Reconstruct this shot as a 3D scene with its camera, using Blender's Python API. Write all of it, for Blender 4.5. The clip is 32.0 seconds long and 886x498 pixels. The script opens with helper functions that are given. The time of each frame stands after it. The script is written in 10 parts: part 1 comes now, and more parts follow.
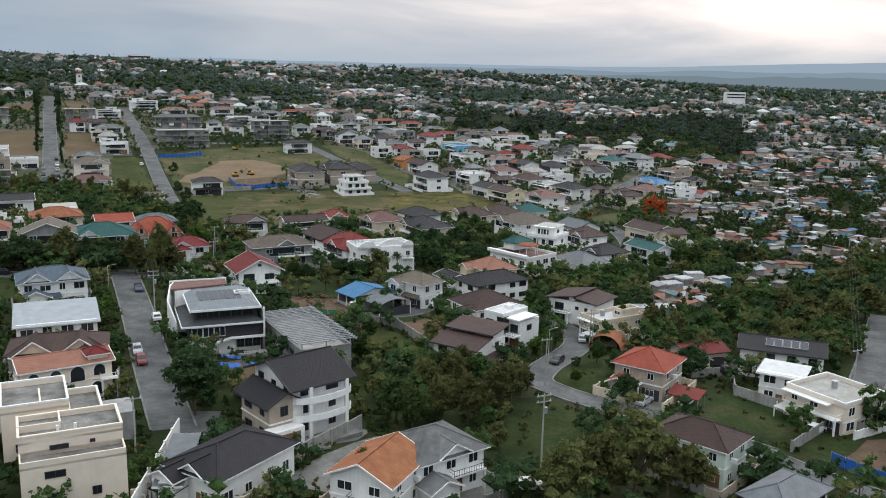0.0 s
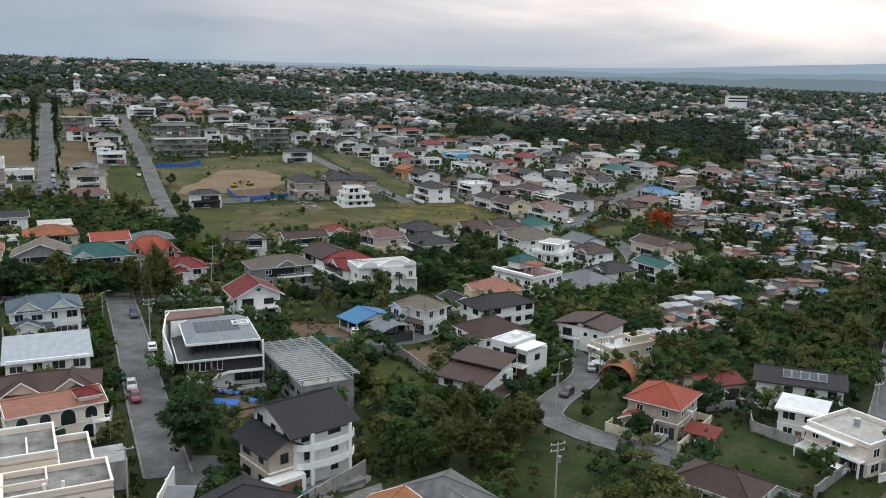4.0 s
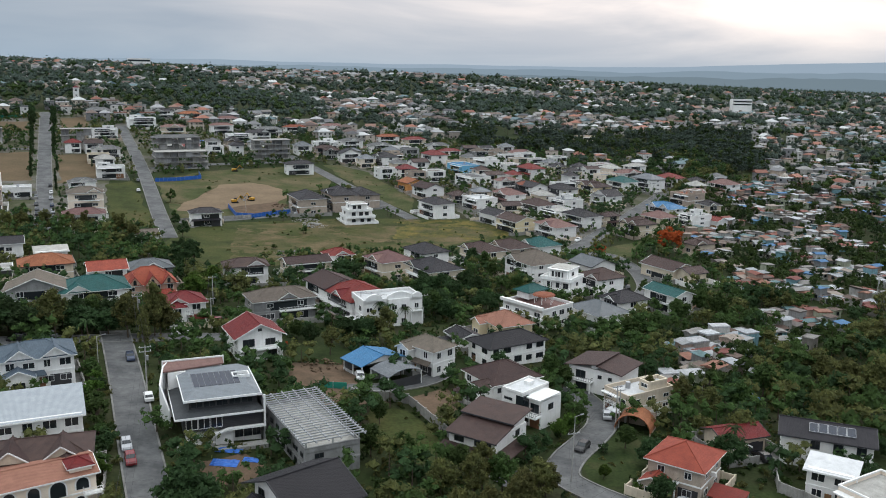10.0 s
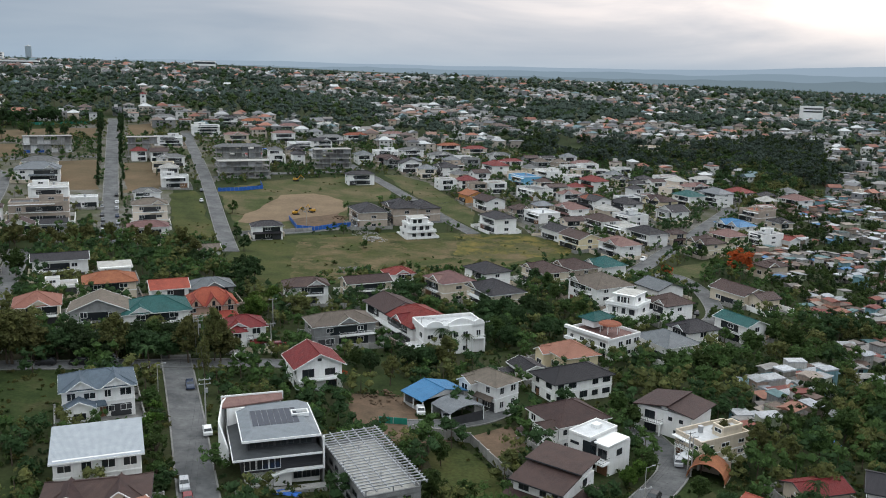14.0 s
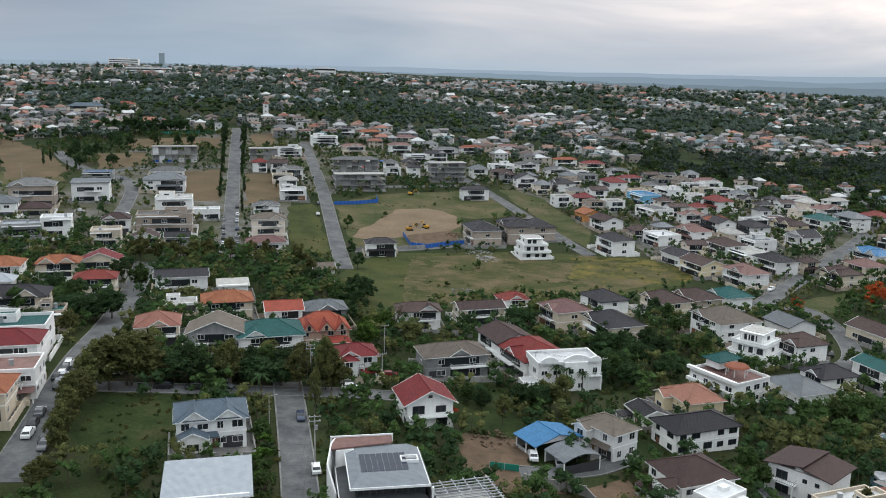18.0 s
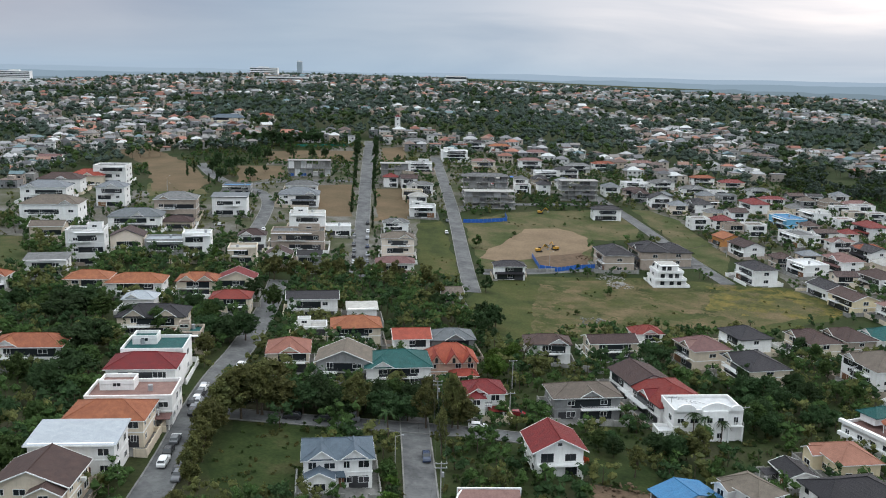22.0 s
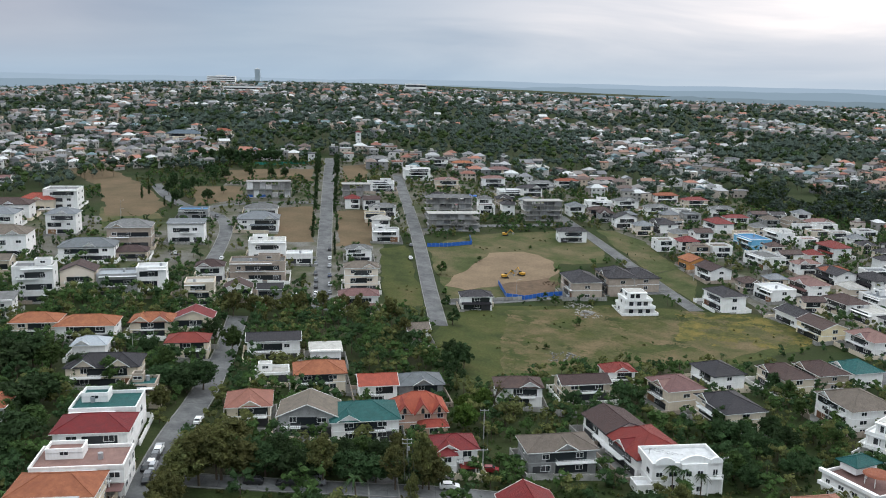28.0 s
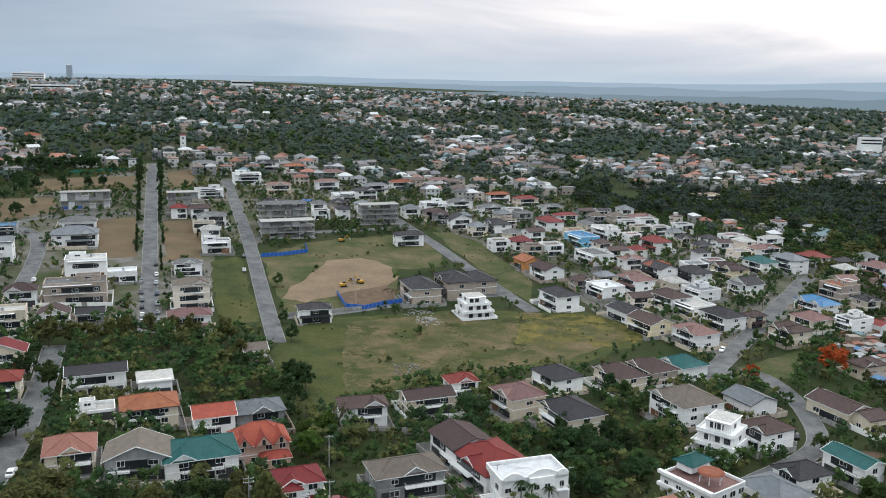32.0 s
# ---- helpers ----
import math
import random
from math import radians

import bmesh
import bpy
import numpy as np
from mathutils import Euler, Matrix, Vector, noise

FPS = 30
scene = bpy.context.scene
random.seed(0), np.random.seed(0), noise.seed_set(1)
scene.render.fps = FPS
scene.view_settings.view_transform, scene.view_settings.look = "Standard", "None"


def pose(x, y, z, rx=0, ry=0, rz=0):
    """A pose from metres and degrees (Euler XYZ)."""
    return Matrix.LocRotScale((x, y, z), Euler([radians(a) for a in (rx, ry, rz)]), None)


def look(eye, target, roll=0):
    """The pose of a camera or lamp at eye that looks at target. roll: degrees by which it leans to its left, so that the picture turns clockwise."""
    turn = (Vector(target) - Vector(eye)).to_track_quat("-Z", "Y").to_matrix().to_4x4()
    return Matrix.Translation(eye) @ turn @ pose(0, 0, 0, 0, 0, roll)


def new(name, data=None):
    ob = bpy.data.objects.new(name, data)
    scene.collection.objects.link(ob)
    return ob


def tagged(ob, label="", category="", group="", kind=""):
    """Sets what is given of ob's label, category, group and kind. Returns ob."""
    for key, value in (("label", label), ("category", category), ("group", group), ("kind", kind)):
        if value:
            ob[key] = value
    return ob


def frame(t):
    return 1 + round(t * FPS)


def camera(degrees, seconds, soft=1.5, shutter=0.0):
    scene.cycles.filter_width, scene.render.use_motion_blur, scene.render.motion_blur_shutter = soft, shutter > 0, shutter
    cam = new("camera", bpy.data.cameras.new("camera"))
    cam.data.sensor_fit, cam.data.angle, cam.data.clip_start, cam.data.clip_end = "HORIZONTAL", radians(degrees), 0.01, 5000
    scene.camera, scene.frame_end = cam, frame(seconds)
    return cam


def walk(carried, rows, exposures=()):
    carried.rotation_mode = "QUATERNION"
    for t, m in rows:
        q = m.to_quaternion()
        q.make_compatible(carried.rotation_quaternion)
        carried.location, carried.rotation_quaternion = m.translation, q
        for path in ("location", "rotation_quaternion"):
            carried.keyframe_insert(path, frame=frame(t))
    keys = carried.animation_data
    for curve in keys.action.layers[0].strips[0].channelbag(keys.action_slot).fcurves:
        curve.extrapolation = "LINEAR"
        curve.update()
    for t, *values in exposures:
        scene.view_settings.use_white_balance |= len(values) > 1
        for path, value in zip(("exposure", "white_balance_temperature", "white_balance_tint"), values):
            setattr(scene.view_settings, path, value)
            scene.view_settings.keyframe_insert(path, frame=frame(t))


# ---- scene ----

cam = camera(53.28, 32.0, soft=1.0)
PATH = [
    (0, (0.00, -0.00, 64.77), (-0.00, 97.93, 44.53), 1.26),
    (0.5, (-0.07, 1.11, 65.23), (-0.09, 99.04, 44.99), 1.30),
    (1, (-0.18, 2.19, 65.66), (-0.19, 100.11, 45.40), 1.29),
    (1.5, (-0.29, 3.21, 66.11), (-0.28, 101.14, 45.89), 1.28),
    (2, (-0.44, 4.20, 66.61), (-0.45, 102.13, 46.39), 1.26),
    (2.5, (-0.64, 5.17, 67.20), (-0.63, 103.10, 47.00), 1.26),
    (3, (-0.85, 6.12, 67.85), (-0.83, 104.07, 47.68), 1.24),
    (3.5, (-1.17, 7.09, 68.52), (-1.11, 105.04, 48.37), 1.18),
    (5.5, (-1.83, 9.44, 71.59), (-1.73, 107.36, 51.29), 1.20),
    (6, (-1.99, 10.43, 72.23), (-1.91, 108.34, 51.90), 1.19),
    (6.5, (-2.17, 11.48, 72.84), (-2.10, 109.38, 52.45), 1.17),
    (7, (-2.39, 12.57, 73.42), (-2.33, 110.47, 53.02), 1.16),
    (7.5, (-2.59, 13.57, 74.01), (-2.54, 111.46, 53.58), 1.17),
    (8, (-2.77, 14.55, 74.69), (-2.75, 112.43, 54.24), 1.16),
    (8.5, (-2.93, 15.52, 75.41), (-2.92, 113.41, 54.96), 1.12),
    (9, (-3.02, 16.43, 76.10), (-3.07, 114.32, 55.66), 1.11),
    (9.5, (-3.12, 17.32, 76.80), (-3.21, 115.21, 56.35), 1.10),
    (10, (-3.26, 18.23, 77.51), (-3.37, 116.12, 57.08), 1.09),
    (10.5, (-3.43, 19.16, 78.23), (-3.57, 117.05, 57.79), 1.10),
    (11, (-3.65, 20.16, 78.96), (-3.80, 118.05, 58.53), 1.09),
    (11.5, (-3.90, 21.19, 79.68), (-4.42, 119.08, 59.24), 1.10),
    (12, (-4.22, 22.18, 80.42), (-6.91, 120.03, 59.94), 1.12),
    (12.5, (-4.54, 23.11, 81.15), (-8.62, 120.91, 60.71), 1.12),
    (13, (-4.70, 23.97, 81.93), (-9.44, 121.73, 61.43), 1.18),
    (13.5, (-4.99, 24.88, 82.65), (-10.70, 122.60, 62.18), 1.21),
    (14, (-5.35, 25.83, 83.43), (-11.93, 123.49, 62.96), 1.21),
    (14.5, (-5.65, 26.84, 84.22), (-13.51, 124.40, 63.72), 1.19),
    (16.5, (-6.63, 31.93, 86.61), (-20.98, 128.78, 66.27), 1.28),
    (17, (-7.14, 32.68, 87.49), (-23.07, 129.30, 67.22), 1.30),
    (17.5, (-7.51, 33.43, 88.36), (-24.92, 129.80, 68.11), 1.31),
    (18, (-7.91, 34.25, 89.23), (-26.94, 130.32, 69.02), 1.32),
    (18.5, (-8.26, 35.02, 90.11), (-29.01, 130.73, 69.93), 1.34),
    (19, (-8.71, 35.79, 91.00), (-31.56, 131.03, 70.83), 1.31),
    (19.5, (-9.12, 36.64, 91.90), (-33.62, 131.48, 71.77), 1.32),
    (20, (-9.53, 37.49, 92.69), (-35.65, 131.90, 72.59), 1.29),
    (20.5, (-10.03, 38.40, 93.49), (-37.88, 132.33, 73.43), 1.26),
    (21, (-10.54, 39.22, 94.29), (-40.02, 132.66, 74.29), 1.26),
    (21.5, (-11.10, 40.06, 95.04), (-42.36, 132.93, 75.07), 1.27),
    (22, (-11.74, 41.00, 95.81), (-44.42, 133.39, 75.94), 1.25),
    (22.5, (-12.30, 41.88, 96.61), (-45.86, 133.97, 76.80), 1.22),
    (23, (-12.84, 42.69, 97.35), (-47.09, 134.54, 77.59), 1.23),
    (23.5, (-13.40, 43.49, 98.09), (-47.77, 135.32, 78.40), 1.26),
    (24, (-13.97, 44.29, 98.85), (-48.42, 136.10, 79.23), 1.27),
    (24.5, (-14.59, 45.11, 99.67), (-49.05, 136.93, 80.10), 1.27),
    (26.5, (-16.55, 48.92, 102.78), (-50.40, 141.01, 83.48), 1.22),
    (27, (-16.98, 50.12, 103.58), (-47.58, 143.36, 84.34), 1.21),
    (27.5, (-17.39, 51.14, 104.39), (-45.92, 145.04, 85.16), 1.18),
    (28, (-17.74, 52.04, 105.20), (-46.26, 145.93, 85.93), 1.16),
    (28.5, (-18.04, 52.97, 106.01), (-46.30, 146.94, 86.72), 1.13),
    (29, (-18.38, 53.88, 106.82), (-44.55, 148.44, 87.53), 1.13),
    (29.5, (-18.76, 54.82, 107.66), (-43.06, 149.88, 88.33), 1.12),
    (30, (-19.14, 55.88, 108.42), (-41.40, 151.42, 89.06), 1.11),
    (30.5, (-19.47, 57.04, 109.08), (-38.53, 153.28, 89.72), 1.10),
    (31, (-19.80, 58.17, 109.64), (-35.77, 154.96, 90.23), 1.07),
    (31.5, (-20.19, 59.30, 110.04), (-33.23, 156.52, 90.58), 1.07),
    (32, (-20.62, 60.43, 110.30), (-30.96, 157.96, 90.78), 1.08),
]

walk(cam, [(t, look(eye, target, roll)) for t, eye, target, roll in PATH], exposures=[(0, -0.07, 6400, 10), (18, -0.03, 6350, 10), (23, 0.16, 6300, 10), (28, 0.17, 6300, 10), (32, 0.19, 6300, 10)])

# ---- sky and sun: bright overcast evening ----
world = bpy.data.worlds.new("evening_sky")
scene.world = world
world.use_nodes = True
wn, wl = world.node_tree.nodes, world.node_tree.links
wn.clear()


def wnode(kind, **given):
    n = wn.new(kind)
    for key, value in given.items():
        n.inputs[key.replace("_", " ")].default_value = value
    return n


def wmath(op, a, b=None):
    n = wn.new("ShaderNodeMath")
    n.operation = op
    for i, v in enumerate((a, b)):
        if v is None:
            continue
        if isinstance(v, (int, float)):
            n.inputs[i].default_value = v
        else:
            wl.new(v, n.inputs[i])
    return n.outputs[0]


def wmix(f, a, b, blend="MIX"):
    n = wn.new("ShaderNodeMix")
    n.data_type, n.blend_type = "RGBA", blend
    for sock, v in ((n.inputs[0], f), (n.inputs[6], a), (n.inputs[7], b)):
        if isinstance(v, (int, float)):
            sock.default_value = v
        elif isinstance(v, tuple):
            sock.default_value = (*v, 1)
        else:
            wl.new(v, sock)
    return n.outputs[2]


def wramp(src, stops, ease="LINEAR"):
    n = wn.new("ShaderNodeValToRGB")
    n.color_ramp.interpolation = ease
    el = n.color_ramp.elements
    while len(el) < len(stops):
        el.new(0.5)
    for e, (p, c) in zip(el, stops):
        e.position, e.color = p, (*c, 1)
    wl.new(src, n.inputs[0])
    return n.outputs[0]


SUN_AZ, SUN_EL = radians(-32), radians(38)
sky = wn.new("ShaderNodeTexSky")
sky.sky_type, sky.sun_disc, sky.sun_elevation, sky.sun_rotation = "NISHITA", False, SUN_EL, -SUN_AZ
coord = wn.new("ShaderNodeTexCoord")
sep = wn.new("ShaderNodeSeparateXYZ")
wl.new(coord.outputs["Generated"], sep.inputs[0])
up = wmath("MAXIMUM", sep.outputs[2], 0.0)
# clouds: long soft streaks, stretched along the horizon
squash = wn.new("ShaderNodeMapping")
squash.inputs["Scale"].default_value = (1.0, 1.0, 5.5)
wl.new(coord.outputs["Generated"], squash.inputs[0])
streak = wnode("ShaderNodeTexNoise", Scale=2.2, Detail=6.0, Roughness=0.52, Distortion=0.5)
wl.new(squash.outputs[0], streak.inputs[0])
base = wramp(up, [(0.0, (0.41, 0.52, 0.63)), (0.045, (0.335, 0.435, 0.545)), (0.13, (0.235, 0.335, 0.465)), (0.35, (1.02, 1.08, 1.14)), (1.0, (2.28, 2.42, 2.45))])
# the lighter, faintly rosy quarter of the sky, to the right of the first view
toward = wn.new("ShaderNodeVectorMath")
toward.operation = "DOT_PRODUCT"
toward.inputs[1].default_value = (math.sin(radians(22)), math.cos(radians(22)), 0.16)
wl.new(coord.outputs["Generated"], toward.inputs[0])
near_glow = wramp(toward.outputs["Value"], [(0.55, (0, 0, 0)), (0.78, (0.10, 0.10, 0.10)), (0.93, (0.64, 0.64, 0.64)), (1.0, (1.0, 1.0, 1.0))], "B_SPLINE")
lift = wramp(up, [(0.0, (0.15, 0.15, 0.15)), (0.03, (0.75, 0.75, 0.75)), (0.06, (1, 1, 1)), (1.0, (0.6, 0.6, 0.6))])
glow_f = wmix(1.0, near_glow, lift, "MULTIPLY")
broken = wramp(streak.outputs[0], [(0.36, (0.35, 0.35, 0.35)), (0.56, (1, 1, 1))])
glow_f = wmix(0.75, glow_f, wmix(1.0, glow_f, broken, "MULTIPLY"))
clouds = wmix(glow_f, base, (1.42, 1.24, 1.14))
west = wn.new("ShaderNodeVectorMath")
west.operation = "DOT_PRODUCT"
west.inputs[1].default_value = (math.sin(radians(-56)), math.cos(radians(-56)), 0.1)
wl.new(coord.outputs["Generated"], west.inputs[0])
west_glow = wramp(west.outputs["Value"], [(0.90, (0, 0, 0)), (0.985, (0.4, 0.4, 0.4)), (1.0, (0.5, 0.5, 0.5))], "B_SPLINE")
clouds = wmix(wmix(1.0, west_glow, lift, "MULTIPLY"), clouds, (0.66, 0.53, 0.52))
dim = wramp(streak.outputs[0], [(0.3, (0.84, 0.87, 0.91)), (0.7, (1.10, 1.08, 1.05))])
clouds = wmix(1.0, clouds, dim, "MULTIPLY")
thin = wmix(1.0, sky.outputs[0], (0.07, 0.07, 0.07), "MULTIPLY")
total = wmix(0.08, clouds, thin)
back = wnode("ShaderNodeBackground", Strength=1.0)
wl.new(total, back.inputs[0])
wout = wn.new("ShaderNodeOutputWorld")
wl.new(back.outputs[0], wout.inputs[0])

sun_data = bpy.data.lights.new("sun", "SUN")
sun_data.energy, sun_data.angle, sun_data.color = 0.95, radians(25), (1.0, 0.96, 0.93)
sun = new("sun", sun_data)
sun.matrix_world = look((0, 0, 400), (-400 * math.sin(-SUN_AZ) * math.cos(SUN_EL), -400 * math.cos(SUN_AZ) * math.cos(SUN_EL), 400 - 400 * math.sin(SUN_EL)))


# ---- materials ----
def tint(c, k):
    return tuple(min(1.0, max(0.0, v * k)) for v in c)


def material(name, color, second=None, rough=0.8, scale=0.6, fine=9.0, bump=0.15, metal=0.0, vary=0.0, island=0.0, bands=0.0, band_axis="X", stain=0.0, spec=0.3):
    """A surface of two colours mixed by broad and fine noise, with fine relief; vary: change from object to object, island: from piece to piece."""
    m = bpy.data.materials.new(name)
    m.use_nodes = True
    nt = m.node_tree
    n, l = nt.nodes, nt.links
    b = n["Principled BSDF"]
    second = second or tint(color, 0.72)
    co = n.new("ShaderNodeTexCoord").outputs["Object"]
    broad = n.new("ShaderNodeTexNoise")
    broad.inputs["Scale"].default_value, broad.inputs["Detail"].default_value, broad.inputs["Roughness"].default_value = scale, 5, 0.6
    grain = n.new("ShaderNodeTexNoise")
    grain.inputs["Scale"].default_value, grain.inputs["Detail"].default_value = fine, 4
    l.new(co, broad.inputs[0]), l.new(co, grain.inputs[0])
    ramp = n.new("ShaderNodeValToRGB")
    ramp.color_ramp.elements[0].position, ramp.color_ramp.elements[1].position = 0.33, 0.68
    ramp.color_ramp.elements[0].color, ramp.color_ramp.elements[1].color = (*second, 1), (*color, 1)
    l.new(broad.outputs[0], ramp.inputs[0])
    mul = n.new("ShaderNodeMix")
    mul.data_type, mul.blend_type = "RGBA", "MULTIPLY"
    mul.inputs[0].default_value = 0.5 if bump >= 0.1 else 0.22
    l.new(ramp.outputs[0], mul.inputs[6])
    gr = n.new("ShaderNodeValToRGB")
    gr.color_ramp.elements[0].position, gr.color_ramp.elements[1].position = 0.3, 0.65
    gr.color_ramp.elements[0].color = (0.55, 0.55, 0.55, 1)
    l.new(grain.outputs[0], gr.inputs[0])
    l.new(gr.outputs[0], mul.inputs[7])
    col = mul.outputs[2]
    height = grain.outputs[0]
    if stain:
        run = n.new("ShaderNodeMapping")
        run.inputs["Scale"].default_value = (1.6, 1.6, 0.14)
        l.new(co, run.inputs[0])
        streaks = n.new("ShaderNodeTexNoise")
        streaks.inputs["Scale"].default_value, streaks.inputs["Detail"].default_value = 1.3, 4
        l.new(run.outputs[0], streaks.inputs[0])
        sr = n.new("ShaderNodeValToRGB")
        sr.color_ramp.elements[0].position, sr.color_ramp.elements[1].position = 0.36, 0.56
        sr.color_ramp.elements[0].color = (0.62, 0.60, 0.56, 1)
        l.new(streaks.outputs[0], sr.inputs[0])
        mm = n.new("ShaderNodeMix")
        mm.data_type, mm.blend_type = "RGBA", "MULTIPLY"
        mm.inputs[0].default_value = stain
        l.new(col, mm.inputs[6]), l.new(sr.outputs[0], mm.inputs[7])
        col = mm.outputs[2]
    if vary or island:
        src = n.new("ShaderNodeNewGeometry").outputs["Random Per Island"] if island else n.new("ShaderNodeObjectInfo").outputs["Random"]
        k = island or vary
        hsv = n.new("ShaderNodeHueSaturation")
        for sock, lo, hi in (("Value", 1 - k, 1 + k), ("Hue", 0.5 - 0.05 * k, 0.5 + 0.05 * k)):
            mr = n.new("ShaderNodeMapRange")
            mr.inputs[3].default_value, mr.inputs[4].default_value = lo, hi
            l.new(src, mr.inputs[0])
            l.new(mr.outputs[0], hsv.inputs[sock])
        l.new(col, hsv.inputs["Color"])
        col = hsv.outputs[0]
    if bands:
        wave = n.new("ShaderNodeTexWave")
        wave.bands_direction = band_axis
        wave.inputs["Scale"].default_value, wave.inputs["Distortion"].default_value = bands, 0.4
        l.new(co, wave.inputs[0])
        add = n.new("ShaderNodeMath")
        add.operation = "MULTIPLY_ADD"
        add.inputs[1].default_value = 1.2
        l.new(wave.outputs[1], add.inputs[0]), l.new(grain.outputs[0], add.inputs[2])
        height = add.outputs[0]
        dark = n.new("ShaderNodeMix")
        dark.data_type, dark.blend_type = "RGBA", "MULTIPLY"
        dark.inputs[0].default_value = 0.25
        l.new(col, dark.inputs[6]), l.new(wave.outputs[0], dark.inputs[7])
        col = dark.outputs[2]
    if bump:
        bp = n.new("ShaderNodeBump")
        bp.inputs["Strength"].default_value, bp.inputs["Distance"].default_value = bump, 0.08
        l.new(height, bp.inputs["Height"])
        l.new(bp.outputs[0], b.inputs["Normal"])
    l.new(col, b.inputs["Base Color"])
    b.inputs["Roughness"].default_value, b.inputs["Metallic"].default_value = rough, metal
    b.inputs["Specular IOR Level"].default_value = spec
    return m


def palette(name, colors, rough=0.8, grime=0.4, scale=0.8):
    """One material whose colour is drawn piece by piece from a small palette."""
    m = material(name, (0.5, 0.5, 0.5), rough=rough, scale=scale, fine=4.0, stain=grime)
    n, l = m.node_tree.nodes, m.node_tree.links
    b = n["Principled BSDF"]
    old = b.inputs["Base Color"].links[0].from_socket
    rnd = n.new("ShaderNodeNewGeometry").outputs["Random Per Island"]
    ramp = n.new("ShaderNodeValToRGB")
    ramp.color_ramp.interpolation = "CONSTANT"
    el = ramp.color_ramp.elements
    while len(el) < len(colors):
        el.new(0.5)
    for i, c in enumerate(colors):
        el[i].position, el[i].color = i / len(colors), (*c, 1)
    l.new(rnd, ramp.inputs[0])
    mm = n.new("ShaderNodeMix")
    mm.data_type, mm.blend_type = "RGBA", "MULTIPLY"
    mm.inputs[0].default_value = 1.0
    twice = n.new("ShaderNodeMix")
    twice.data_type, twice.blend_type = "RGBA", "ADD"
    twice.inputs[0].default_value = 1.0
    l.new(old, twice.inputs[6]), l.new(old, twice.inputs[7])
    l.new(ramp.outputs[0], mm.inputs[6]), l.new(twice.outputs[2], mm.inputs[7])
    l.new(mm.outputs[2], b.inputs["Base Color"])
    return m


def leafy(name, color, second):
    m = material(name, color, second, rough=0.75, scale=0.5, fine=1.7, bump=0.8, vary=0.25, spec=0.12)
    n, l = m.node_tree.nodes, m.node_tree.links
    b = n["Principled BSDF"]
    old = b.inputs["Base Color"].links[0].from_socket
    hsv = n.new("ShaderNodeHueSaturation")
    mr = n.new("ShaderNodeMapRange")
    mr.inputs[3].default_value, mr.inputs[4].default_value = 0.72, 1.3
    l.new(n.new("ShaderNodeNewGeometry").outputs["Random Per Island"], mr.inputs[0])
    l.new(mr.outputs[0], hsv.inputs["Value"])
    l.new(old, hsv.inputs["Color"])
    l.new(hsv.outputs[0], b.inputs["Base Color"])
    # gaps between the leaves
    gaps = n.new("ShaderNodeTexNoise")
    gaps.inputs["Scale"].default_value, gaps.inputs["Detail"].default_value = 3.4, 4
    l.new(n.new("ShaderNodeTexCoord").outputs["Object"], gaps.inputs[0])
    cut = n.new("ShaderNodeMath")
    cut.operation = "GREATER_THAN"
    cut.inputs[1].default_value = 0.42
    l.new(gaps.outputs[0], cut.inputs[0])
    l.new(cut.outputs[0], b.inputs["Alpha"])
    # thin leaves let some of the sky's light through
    thin = n.new("ShaderNodeBsdfTranslucent")
    l.new(hsv.outputs[0], thin.inputs[0])
    hole = n.new("ShaderNodeBsdfTransparent")
    holes, both = n.new("ShaderNodeMixShader"), n.new("ShaderNodeMixShader")
    l.new(cut.outputs[0], holes.inputs[0]), l.new(hole.outputs[0], holes.inputs[1]), l.new(thin.outputs[0], holes.inputs[2])
    both.inputs[0].default_value = 0.4
    l.new(b.outputs[0], both.inputs[1]), l.new(holes.outputs[0], both.inputs[2])
    l.new(both.outputs[0], next(k for k in n if k.type == "OUTPUT_MATERIAL").inputs[0])
    return m


